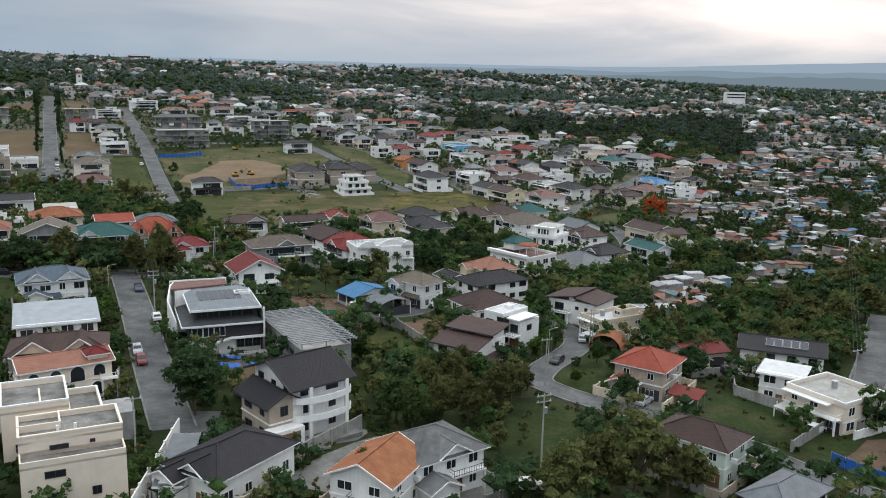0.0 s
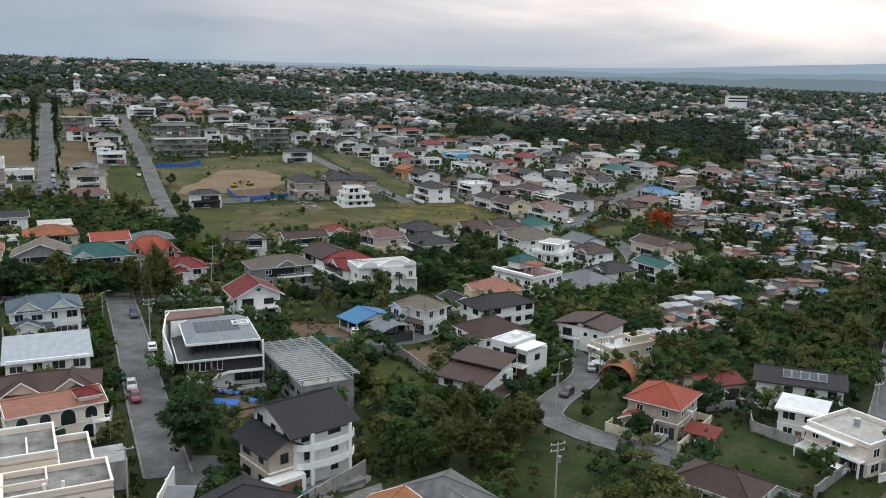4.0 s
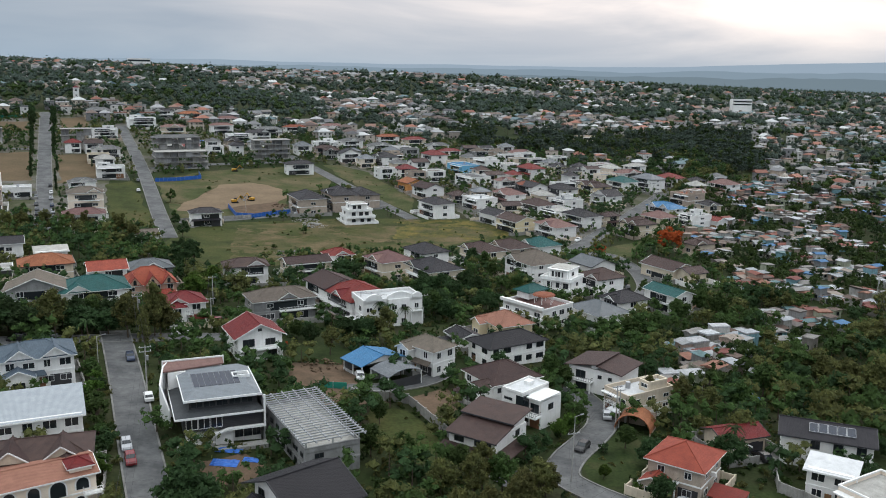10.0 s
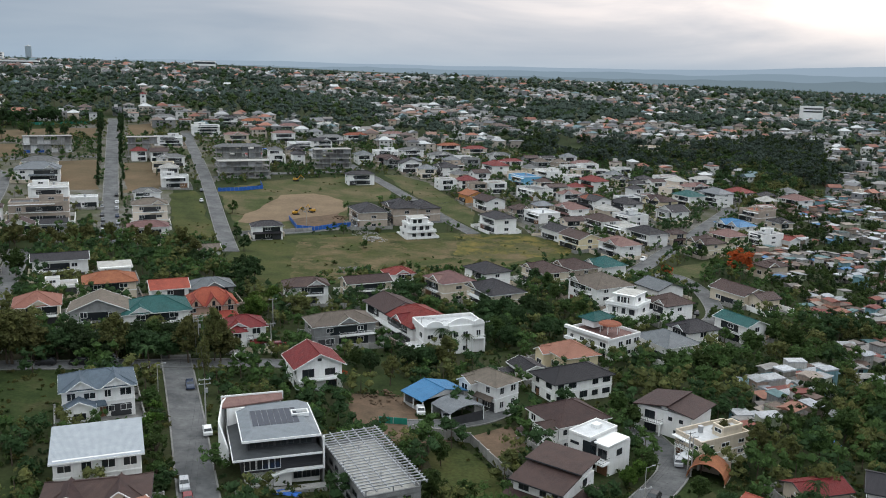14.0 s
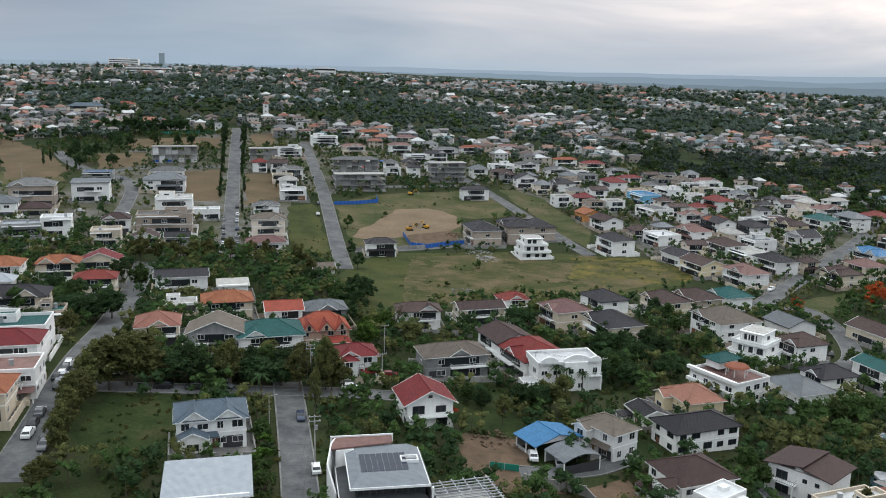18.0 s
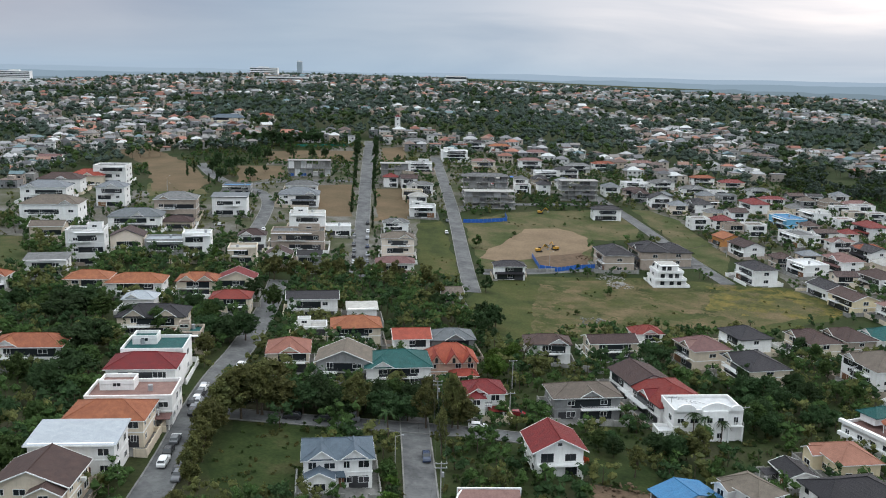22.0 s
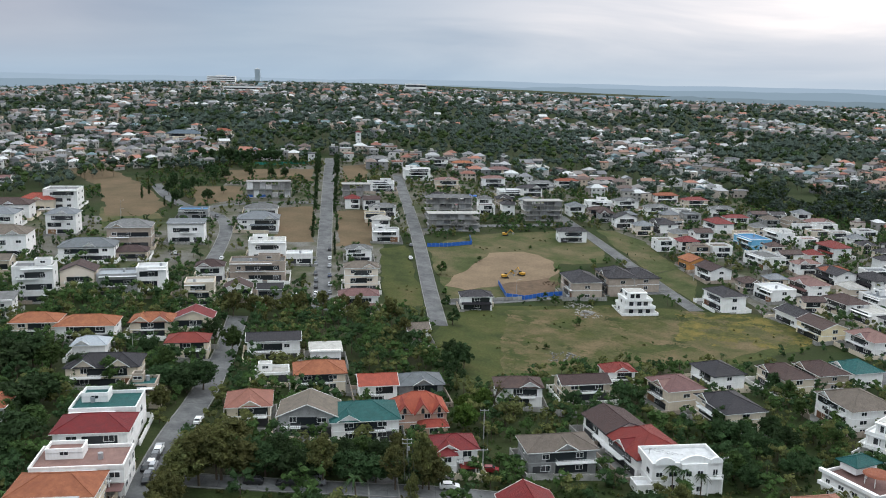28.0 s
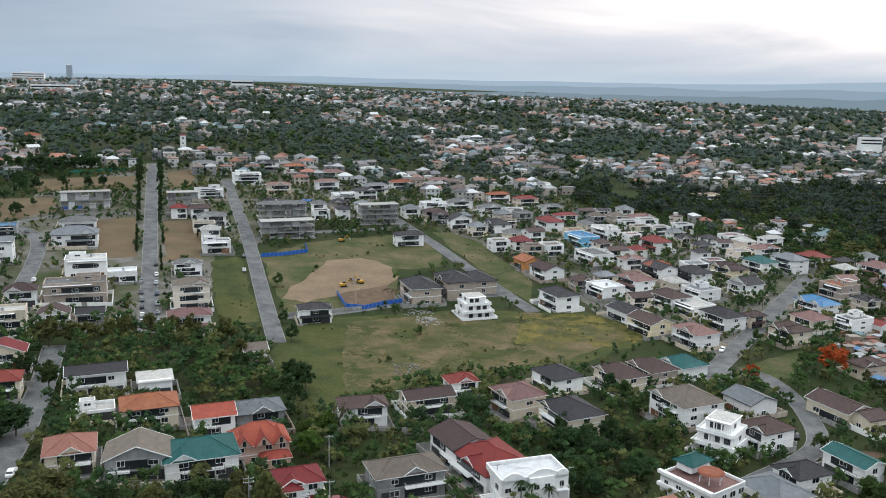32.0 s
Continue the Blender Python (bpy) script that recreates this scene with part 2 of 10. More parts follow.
ROOF = {
    "R": material("red_roof_tiles", (0.208, 0.027, 0.023), (0.152, 0.023, 0.022), 0.55, vary=0.12, bands=2.2, bump=0.5, spec=0.16),
    "O": material("terracotta_roof_tiles", (0.336, 0.125, 0.066), (0.240, 0.082, 0.047), 0.75, vary=0.2, bands=2.2, bump=0.5, spec=0.16),
    "B": material("brown_roof_tiles", (0.080, 0.048, 0.043), (0.056, 0.035, 0.033), 0.6, vary=0.2, bands=2.2, bump=0.5, spec=0.16),
    "K": material("charcoal_roof_tiles", (0.034, 0.031, 0.036), (0.024, 0.023, 0.027), 0.55, vary=0.2, bands=2.2, bump=0.5, spec=0.16),
    "G": material("weathered_grey_roof", (0.20, 0.20, 0.20), (0.12, 0.12, 0.12), 0.8, vary=0.2, bands=1.6, bump=0.3, spec=0.16),
    "S": material("slate_grey_metal_roof", (0.175, 0.19, 0.205), (0.125, 0.135, 0.145), 0.5, vary=0.2, bands=2.0, bump=0.3, spec=0.16),
    "T": material("teal_roof_tiles", (0.020, 0.112, 0.108), (0.014, 0.078, 0.076), 0.55, vary=0.15, bands=2.2, bump=0.5, spec=0.16),
    "U": material("blue_metal_roof", (0.055, 0.20, 0.37), (0.045, 0.155, 0.30), 0.5, vary=0.1, bands=1.8, bump=0.3, spec=0.16),
    "P": material("faded_pink_brown_roof", (0.240, 0.140, 0.125), (0.176, 0.101, 0.094), 0.75, vary=0.2, bands=2.0, bump=0.4, spec=0.16),
    "N": material("tan_roof_tiles", (0.180, 0.148, 0.122), (0.128, 0.107, 0.088), 0.75, vary=0.15, bands=2.2, bump=0.4, spec=0.16),
    "W": material("white_roof_paint", (0.612, 0.620, 0.629), (0.468, 0.476, 0.484), 0.6, vary=0.1, bump=0.1, spec=0.16),
    "C": material("bare_concrete_roof", (0.44, 0.43, 0.40), (0.30, 0.29, 0.27), 0.9, vary=0.15, bump=0.2, spec=0.16),
    "L": material("blue_grey_roof_tiles", (0.120, 0.156, 0.195), (0.088, 0.117, 0.148), 0.6, vary=0.1, bands=2.2, bump=0.5, spec=0.16),
    "V": material("vivid_orange_red_tiles", (0.37, 0.085, 0.055), (0.27, 0.06, 0.042), 0.7, vary=0.12, bands=2.2, bump=0.5, spec=0.16),
    "Y": material("mid_grey_seamed_roof", (0.25, 0.275, 0.30), (0.19, 0.21, 0.23), 0.5, vary=0.05, bands=1.8, bump=0.3, spec=0.16),
    "A": material("salmon_roof_tiles", (0.35, 0.165, 0.12), (0.28, 0.13, 0.095), 0.75, vary=0.1, bands=2.2, bump=0.5, spec=0.16),
    "I": material("pale_blue_metal_roof", (0.40, 0.43, 0.46), (0.33, 0.36, 0.39), 0.5, vary=0.1, bands=1.6, bump=0.2, spec=0.16),
}
WALL = {
    "w": material("white_wall_paint", (0.84, 0.83, 0.82), (0.74, 0.73, 0.71), 0.85, vary=0.1, bump=0.08, stain=0.16),
    "c": material("cream_wall_paint", (0.66, 0.57, 0.45), (0.56, 0.48, 0.38), 0.85, vary=0.12, bump=0.08, stain=0.18),
    "y": material("yellow_wall_paint", (0.74, 0.63, 0.42), (0.64, 0.54, 0.36), 0.85, vary=0.08, bump=0.08, stain=0.14),
    "g": material("grey_concrete_wall", (0.33, 0.33, 0.33), (0.23, 0.23, 0.23), 0.9, vary=0.2, bump=0.15, stain=0.23),
    "b": material("beige_stone_wall", (0.48, 0.40, 0.33), (0.36, 0.30, 0.25), 0.9, vary=0.12, bump=0.2, stain=0.18),
    "p": material("peach_wall_paint", (0.62, 0.42, 0.32), (0.52, 0.35, 0.27), 0.85, vary=0.1, bump=0.08, stain=0.18),
    "m": material("pale_mint_wall_paint", (0.62, 0.70, 0.62), (0.53, 0.61, 0.54), 0.85, vary=0.1, bump=0.08, stain=0.18),
    "o": material("orange_wall_paint", (0.62, 0.28, 0.09), (0.50, 0.23, 0.08), 0.85, bump=0.08, stain=0.14),
    "u": material("sky_blue_wall_paint", (0.17, 0.45, 0.68), (0.14, 0.38, 0.58), 0.85, bump=0.08, stain=0.14),
    "l": material("pale_cream_render", (0.80, 0.69, 0.58), (0.73, 0.63, 0.53), 0.85, vary=0.05, bump=0.06, stain=0.05),
    "d": material("charcoal_wall_panels", (0.045, 0.045, 0.05), (0.03, 0.03, 0.034), 0.6, bump=0.08, bands=0.9, band_axis="Z"),
}
TRIM = material("white_trim", (0.84, 0.84, 0.83), (0.76, 0.76, 0.75), 0.7, bump=0.04, stain=0.2)
DARK_TRIM = material("dark_metal_trim", (0.05, 0.05, 0.055), rough=0.5, bump=0.05)
DARK_SLATE = material("dark_slate_sheet", (0.085, 0.09, 0.095), (0.06, 0.064, 0.068), 0.55, bands=1.8, bump=0.3, spec=0.2)
STAINED = material("stained_roof_concrete", (0.27, 0.265, 0.25), (0.10, 0.098, 0.092), 0.9, scale=0.35, fine=2.5, bump=0.15)
WOOD = material("brown_timber", (0.24, 0.12, 0.06), (0.15, 0.075, 0.04), 0.6, scale=1.5, fine=14, bump=0.2, vary=0.2)
STEEL = material("galvanised_steel", (0.42, 0.43, 0.45), (0.32, 0.33, 0.34), 0.5, metal=0.5, bump=0.05)
RUST = material("rusty_sheet", (0.28, 0.13, 0.08), (0.16, 0.09, 0.07), 0.85, bump=0.2, bands=1.4)
CONC = material("raw_concrete", (0.36, 0.35, 0.33), (0.25, 0.245, 0.235), 0.9, bump=0.2, stain=0.45, vary=0.15)
ROADM = material("worn_concrete_road", (0.142, 0.143, 0.143), (0.062, 0.063, 0.066), 0.9, scale=0.16, fine=1.1, bump=0.1)
YARDM = material("stained_yard_concrete", (0.20, 0.195, 0.185), (0.10, 0.098, 0.09), 0.9, scale=0.25, fine=1.5, bump=0.15)
KERBM = material("pale_kerb_concrete", (0.24, 0.235, 0.225), (0.12, 0.118, 0.112), 0.9, scale=0.4, bump=0.1)


def meadow(name, stops, scale):
    """Rough grass blotched by dry, bare and greener spots."""
    m = material(name, stops[1], stops[2], 0.95, scale=scale, fine=1.4, bump=0.6, spec=0.1)
    n, l = m.node_tree.nodes, m.node_tree.links
    ramp = next(k for k in n if k.type == "VALTORGB" and k.outputs[0].links and k.outputs[0].links[0].to_socket.name == "A")
    el = ramp.color_ramp.elements
    while len(el) < len(stops):
        el.new(0.5)
    for k, c in enumerate(stops):
        el[k].position, el[k].color = 0.32 + 0.36 * k / (len(stops) - 1), (*c, 1)
    next(k for k in n if k.type == "MIX" and k.blend_type == "MULTIPLY").inputs[0].default_value = 0.85
    return m


GRASS = meadow("rough_green_grass", [(0.029, 0.037, 0.012), (0.046, 0.058, 0.018), (0.061, 0.067, 0.021), (0.085, 0.076, 0.032)], 0.055)
LUSH = meadow("lush_lot_grass", [(0.015, 0.024, 0.008), (0.024, 0.038, 0.011), (0.034, 0.048, 0.015), (0.055, 0.055, 0.024)], 0.09)
DRY = meadow("dry_olive_grass", [(0.038, 0.053, 0.017), (0.060, 0.070, 0.026), (0.090, 0.083, 0.040), (0.125, 0.105, 0.058)], 0.06)
WEEDS = meadow("yellow_weeds", [(0.044, 0.051, 0.018), (0.088, 0.084, 0.026), (0.136, 0.112, 0.032), (0.176, 0.132, 0.040)], 0.14)
TANLOT = material("tan_bare_soil", (0.140, 0.098, 0.060), (0.092, 0.072, 0.042), 0.95, scale=0.05, fine=1.0, bump=0.3, spec=0.1)


def ragged(m, scale, level):
    """Lets the ground below show through in spots, so that a patch has no hard edge."""
    n, l = m.node_tree.nodes, m.node_tree.links
    spots = n.new("ShaderNodeTexNoise")
    spots.inputs["Scale"].default_value, spots.inputs["Detail"].default_value, spots.inputs["Roughness"].default_value = scale, 9, 0.78
    l.new(n.new("ShaderNodeTexCoord").outputs["Object"], spots.inputs[0])
    cut = n.new("ShaderNodeMath")
    cut.operation = "GREATER_THAN"
    cut.inputs[1].default_value = level
    l.new(spots.outputs[0], cut.inputs[0])
    l.new(cut.outputs[0], n["Principled BSDF"].inputs["Alpha"])
    return m


DRYSPOTS = ragged(meadow("dry_grass_spots", [(0.056, 0.062, 0.023), (0.078, 0.075, 0.031), (0.107, 0.087, 0.043), (0.146, 0.110, 0.062)], 0.09), 0.05, 0.47)
WEEDS = ragged(WEEDS, 0.06, 0.495)
SAND = material("raked_sand", (0.205, 0.150, 0.098), (0.150, 0.110, 0.072), 0.95, scale=0.06, fine=1.0, bump=0.3, spec=0.1)
EARTH = material("reddish_earth", (0.140, 0.094, 0.064), (0.085, 0.062, 0.042), 0.95, scale=0.3, fine=2.0, bump=0.6, spec=0.1)
LAND = meadow("garden_ground", [(0.018, 0.028, 0.009), (0.026, 0.039, 0.012), (0.034, 0.041, 0.016), (0.050, 0.047, 0.028)], 0.035)
PLOTS = meadow("dusty_house_plots", [(0.040, 0.052, 0.020), (0.075, 0.078, 0.045), (0.125, 0.118, 0.100), (0.165, 0.160, 0.150)], 0.045)
TARP = material("blue_tarpaulin", (0.03, 0.14, 0.50), (0.025, 0.10, 0.38), 0.45, scale=0.8, fine=3.0, bump=0.5)
GREENNET = material("green_safety_net", (0.02, 0.22, 0.16), (0.015, 0.16, 0.12), 0.8, bump=0.2)
POLEM = material("weathered_pole_concrete", (0.42, 0.41, 0.39), (0.32, 0.31, 0.30), 0.9, bump=0.1)
WIREM = material("black_cable", (0.02, 0.02, 0.02), rough=0.6, bump=0.0)
RUBBER = material("black_rubber", (0.02, 0.02, 0.02), rough=0.85, bump=0.0)
BARK = material("grey_brown_bark", (0.12, 0.09, 0.065), (0.07, 0.055, 0.042), 0.95, scale=2.0, fine=12, bump=0.5)
POOL = material("pool_water", (0.03, 0.20, 0.34), (0.03, 0.17, 0.30), 0.08, bump=0.05, spec=0.5)
SOLAR = material("solar_cells", (0.012, 0.018, 0.035), (0.010, 0.014, 0.028), 0.15, bump=0.0, spec=0.5)

GLASS = bpy.data.materials.new("dark_window_glass")
GLASS.use_nodes = True
gb = GLASS.node_tree.nodes["Principled BSDF"]
gb.inputs["Base Color"].default_value, gb.inputs["Roughness"].default_value = (0.018, 0.022, 0.026, 1), 0.06
gb.inputs["Specular IOR Level"].default_value = 0.5

CAR = {k: material("car_paint_" + k, c, tint(c, 0.92), 0.25, bump=0.0, spec=0.5) for k, c in {"white": (0.75, 0.75, 0.75), "silver": (0.42, 0.43, 0.45), "black": (0.02, 0.02, 0.022), "grey": (0.14, 0.145, 0.155), "red": (0.17, 0.018, 0.022), "blue": (0.03, 0.045, 0.085)}.items()}
LEAF = {
    "green": leafy("green_foliage", (0.074, 0.116, 0.034), (0.042, 0.073, 0.023)),
    "dark": leafy("dark_green_foliage", (0.048, 0.083, 0.031), (0.028, 0.052, 0.021)),
    "olive": leafy("olive_foliage", (0.137, 0.135, 0.045), (0.075, 0.086, 0.033)),
    "bright": leafy("bright_green_foliage", (0.085, 0.14, 0.025), (0.05, 0.09, 0.02)),
    "flame": leafy("orange_red_blossom", (0.42, 0.085, 0.025), (0.28, 0.05, 0.02)),
    # paler and bluer for far trees: distance haze mixed into the leaf colour
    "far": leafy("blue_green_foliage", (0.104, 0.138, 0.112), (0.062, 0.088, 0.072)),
    "palm": leafy("palm_fronds", (0.05, 0.085, 0.03), (0.03, 0.055, 0.02)),
}
FAR_ROOF = palette("mixed_town_roofs", [(0.22, 0.22, 0.23), (0.26, 0.11, 0.08), (0.11, 0.11, 0.12), (0.30, 0.29, 0.28), (0.20, 0.15, 0.13), (0.42, 0.42, 0.43), (0.14, 0.10, 0.09), (0.62, 0.63, 0.63), (0.30, 0.18, 0.14), (0.17, 0.17, 0.18), (0.34, 0.34, 0.35), (0.16, 0.23, 0.25), (0.24, 0.22, 0.21), (0.38, 0.17, 0.12)])
FAR_WALL = palette("mixed_town_walls", [(0.72, 0.71, 0.69), (0.42, 0.41, 0.39), (0.80, 0.79, 0.78), (0.34, 0.33, 0.32), (0.52, 0.49, 0.45), (0.62, 0.60, 0.57), (0.40, 0.35, 0.31), (0.28, 0.28, 0.29), (0.62, 0.51, 0.41), (0.66, 0.58, 0.50)])
SHANTY_ROOF = palette("mixed_sheet_roofs", [(0.17, 0.15, 0.14), (0.52, 0.54, 0.57), (0.22, 0.075, 0.055), (0.42, 0.43, 0.45), (0.12, 0.08, 0.065), (0.38, 0.40, 0.43), (0.26, 0.25, 0.24), (0.07, 0.18, 0.34), (0.28, 0.13, 0.09), (0.50, 0.51, 0.53), (0.15, 0.11, 0.09), (0.33, 0.34, 0.35), (0.19, 0.06, 0.05), (0.22, 0.21, 0.20), (0.11, 0.19, 0.20), (0.31, 0.26, 0.22)], grime=0.7, scale=0.5)
SHANTY_WALL = palette("mixed_shack_walls", [(0.40, 0.39, 0.37), (0.24, 0.22, 0.20), (0.60, 0.59, 0.57), (0.22, 0.40, 0.46), (0.33, 0.27, 0.22), (0.48, 0.36, 0.30), (0.30, 0.30, 0.30), (0.42, 0.45, 0.34)], grime=0.6)



# ---- shape helpers ----
SWELLS = [
    (-195, 195, 195, 8.2),
    (65, 195, 195, -3.4),
    (-104, 429, 169, -5.9),
    (156, 455, 234, -7.6),
    (-338, 585, 195, 5.6),
    (-78, 676, 234, -0.2),
    (-390, 910, 286, 28.7),
    (-130, 1300, 390, -7.7),
    (-715, 1300, 455, 22.7),
    (195, 1040, 390, 18.0),
    (-195, 1690, 455, 24.1),
    (-1170, 1950, 780, 48.5),
    (260, 2080, 650, 26.2),
    (650, 2860, 910, 9.0),
    (-1560, 3380, 1170, 61.4),
    (1170, 1170, 780, -13.1),
    (1560, 3640, 1170, -6.0),
    (-520, 260, 325, 5.6),
    (0, 4290, 1170, 22.3),
]


def G(x, y):
    """Height of the ground."""
    return 3.5 + sum(h * math.exp(-((x - a) ** 2 + (y - b) ** 2) / r**2) for a, b, r, h in SWELLS)


class Shape:
    """Collects faces for one mesh."""

    def __init__(self):
        self.v, self.f, self.mi = [], [], []

    def face(self, pts, mat=0):
        k = len(self.v)
        self.v.extend(tuple(p) for p in pts)
        self.f.append(tuple(range(k, k + len(pts))))
        self.mi.append(mat)
        return self

    def solid(self, pts, faces, mat=0):
        k = len(self.v)
        self.v.extend(tuple(p) for p in pts)
        for f in faces:
            self.f.append(tuple(k + i for i in f))
            self.mi.append(mat)
        return self

    def box(self, x0, y0, z0, x1, y1, z1, mat=0):
        p = [(x0, y0, z0), (x1, y0, z0), (x1, y1, z0), (x0, y1, z0), (x0, y0, z1), (x1, y0, z1), (x1, y1, z1), (x0, y1, z1)]
        return self.solid(p, [(0, 3, 2, 1), (4, 5, 6, 7), (0, 1, 5, 4), (1, 2, 6, 5), (2, 3, 7, 6), (3, 0, 4, 7)], mat)

    def slab(self, poly, thick, mat=0):
        """A plate under a polygon of points, thick downwards."""
        n = len(poly)
        pts = [tuple(p) for p in poly] + [(p[0], p[1], p[2] - thick) for p in poly]
        return self.solid(pts, [tuple(range(n)), tuple(range(2 * n - 1, n - 1, -1))] + [(i, i + n, (i + 1) % n + n, (i + 1) % n) for i in range(n)], mat)

    def bar(self, a, b, r, sides=5, r2=None, mat=0):
        a, b = Vector(a), Vector(b)
        d = (b - a).normalized()
        s = d.orthogonal().normalized()
        t = d.cross(s)
        r2 = r if r2 is None else r2
        ring = [(math.cos(6.2832 * i / sides), math.sin(6.2832 * i / sides)) for i in range(sides)]
        pts = [a + (s * c + t * q) * r for c, q in ring] + [b + (s * c + t * q) * r2 for c, q in ring]
        return self.solid(pts, [(i, (i + 1) % sides, (i + 1) % sides + sides, i + sides) for i in range(sides)] + [tuple(range(sides - 1, -1, -1)), tuple(range(sides, 2 * sides))], mat)

    def mesh(self, name, *mats):
        m = bpy.data.meshes.new(name)
        m.from_pydata(self.v, [], self.f)
        for k in mats:
            m.materials.append(k)
        if len(mats) > 1:
            m.polygons.foreach_set("material_index", self.mi)
        m.update()
        return m


def part(name, shape, mat, parent, label="", m=None):
    data = shape if isinstance(shape, bpy.types.Mesh) else shape.mesh(name, mat)
    ob = new(name, data)
    ob.parent = parent
    if m is not None:
        ob.matrix_basis = m
    return tagged(ob, label)


def thing(name, x, y, yaw, label, category, group="", kind="", z=None):
    ob = new(name)
    ob.matrix_basis = pose(x, y, G(x, y) if z is None else z, 0, 0, yaw)
    return tagged(ob, label, category, group, kind)


def setting(name, shape, mat, label="", category=""):
    return tagged(new(name, shape if isinstance(shape, bpy.types.Mesh) else shape.mesh(name, mat)), label, category, kind="structure")



# ---- the land ----
def land_grid(x0, x1, y0, y1, step, hole=None):
    s = Shape()
    nx, ny = int(round((x1 - x0) / step)), int(round((y1 - y0) / step))
    s.v = [(x0 + i * step, y0 + j * step, G(x0 + i * step, y0 + j * step)) for j in range(ny + 1) for i in range(nx + 1)]
    for j in range(ny):
        for i in range(nx):
            cx, cy = x0 + (i + 0.5) * step, y0 + (j + 0.5) * step
            if hole and hole[0] < cx < hole[1] and hole[2] < cy < hole[3]:
                continue
            k = j * (nx + 1) + i
            s.f.append((k, k + 1, k + nx + 2, k + nx + 1))
    return s


fine, mid, far = land_grid(-640, 320, -160, 960, 8), land_grid(-1600, 1600, -640, 2240, 32, (-640, 320, -160, 960)), land_grid(-5120, 5120, -2560, 6400, 128, (-1664, 1664, -640, 2304))
whole = Shape()
for s in (fine, mid, far):
    whole.solid(s.v, s.f)
# the coarse rings tuck in under one another at their borders
setting("ground", whole, LAND, "earth and rough grass between houses and trees", "ground")


OPEN, GRASSY, BARE = [], [], []


def patch(name, pts, mat, lift, label, category="ground", free=True):
    """A sheet of other ground that lies on the land."""
    if free:
        OPEN.append(pts)
    if mat in (SAND, EARTH):
        BARE.append(pts)
    if mat in (GRASS, LUSH, DRY):
        GRASSY.append(pts)
    bm = bmesh.new()
    bm.faces.new([bm.verts.new((x, y, 0)) for x, y in pts])
    bmesh.ops.triangulate(bm, faces=bm.faces[:])
    for _ in range(6):
        long = [e for e in bm.edges if e.calc_length() > 9]
        if not long:
            break
        bmesh.ops.subdivide_edges(bm, edges=long, cuts=1)
        bmesh.ops.triangulate(bm, faces=bm.faces[:])
    for v in bm.verts:
        if v.is_boundary:
            v.co.x += noise.noise(v.co * 0.09) * 3.0
            v.co.y += noise.noise(v.co * 0.13 + Vector((9, 3, 0))) * 3.0
    for v in bm.verts:
        v.co.z = G(v.co.x, v.co.y) + lift
    bmesh.ops.recalc_face_normals(bm, faces=bm.faces[:])
    for f in bm.faces:
        if f.normal.z < 0:
            f.normal_flip()
    m = bpy.data.meshes.new(name)
    bm.to_mesh(m)
    bm.free()
    m.materials.append(mat)
    return setting(name, m, mat, label, category)


def along(pts, step):
    out = []
    for (xa, ya), (xb, yb) in zip(pts, pts[1:]):
        n = max(1, int(math.hypot(xb - xa, yb - ya) / step))
        out += [(xa + (xb - xa) * i / n, ya + (yb - ya) * i / n) for i in range(n)]
    return out + [pts[-1]]


def soft_line(pts, rounds=2):
    for _ in range(rounds):
        out = [pts[0]]
        for (xa, ya), (xb, yb) in zip(pts, pts[1:]):
            out += [(xa * 0.75 + xb * 0.25, ya * 0.75 + yb * 0.25), (xa * 0.25 + xb * 0.75, ya * 0.25 + yb * 0.75)]
        pts = out + [pts[-1]]
    return pts


def sides(pts, off):
    out = []
    for i, (x, y) in enumerate(pts):
        a, b = pts[max(0, i - 1)], pts[min(len(pts) - 1, i + 1)]
        dx, dy = b[0] - a[0], b[1] - a[1]
        q = math.hypot(dx, dy) or 1
        out.append((x - dy / q * off, y + dx / q * off))
    return out


ROADS = []


def road(name, pts, width, label, kerbs=True, lift=0.09):
    line = along(soft_line(pts), 5)
    ROADS.append((line, width))
    s = Shape()
    a, b = sides(line, width / 2), sides(line, -width / 2)
    for i in range(len(line) - 1):
        quad = [b[i], b[i + 1], a[i + 1], a[i]]
        s.face([(x, y, G(x, y) + lift) for x, y in quad])
    ob = setting(name, s, ROADM, label, "road")
    if kerbs:
        for sign in (1, -1):
            k = Shape()
            inner, outer = sides(line, sign * width / 2), sides(line, sign * (width / 2 + 0.35))
            for i in range(len(line) - 1):
                p = [inner[i], inner[i + 1], outer[i + 1], outer[i]]
                lo = [(x, y, G(x, y) - 0.2) for x, y in p]
                hi = [(x, y, G(x, y) + lift + 0.16) for x, y in p]
                k.solid(lo + hi, [(4, 5, 6, 7), (0, 1, 5, 4), (2, 3, 7, 6)])
            setting("kerb", k, KERBM, "pale concrete kerb along the road", "kerb")
        # joints between the concrete bays
        j = Shape()
        for i in range(1, len(line) - 1):
            p, q = a[i], b[i]
            dx, dy = line[i + 1][0] - line[i][0], line[i + 1][1] - line[i][1]
            n = math.hypot(dx, dy) or 1
            dx, dy = dx / n * 0.025, dy / n * 0.025
            j.face([(x, y, G(x, y) + lift + 0.006) for x, y in ((p[0] - dx, p[1] - dy), (q[0] - dx, q[1] - dy), (q[0] + dx, q[1] + dy), (p[0] + dx, p[1] + dy))])
        part("road_joint", j, RUBBER, ob, "dark joints between concrete bays")
    return ob


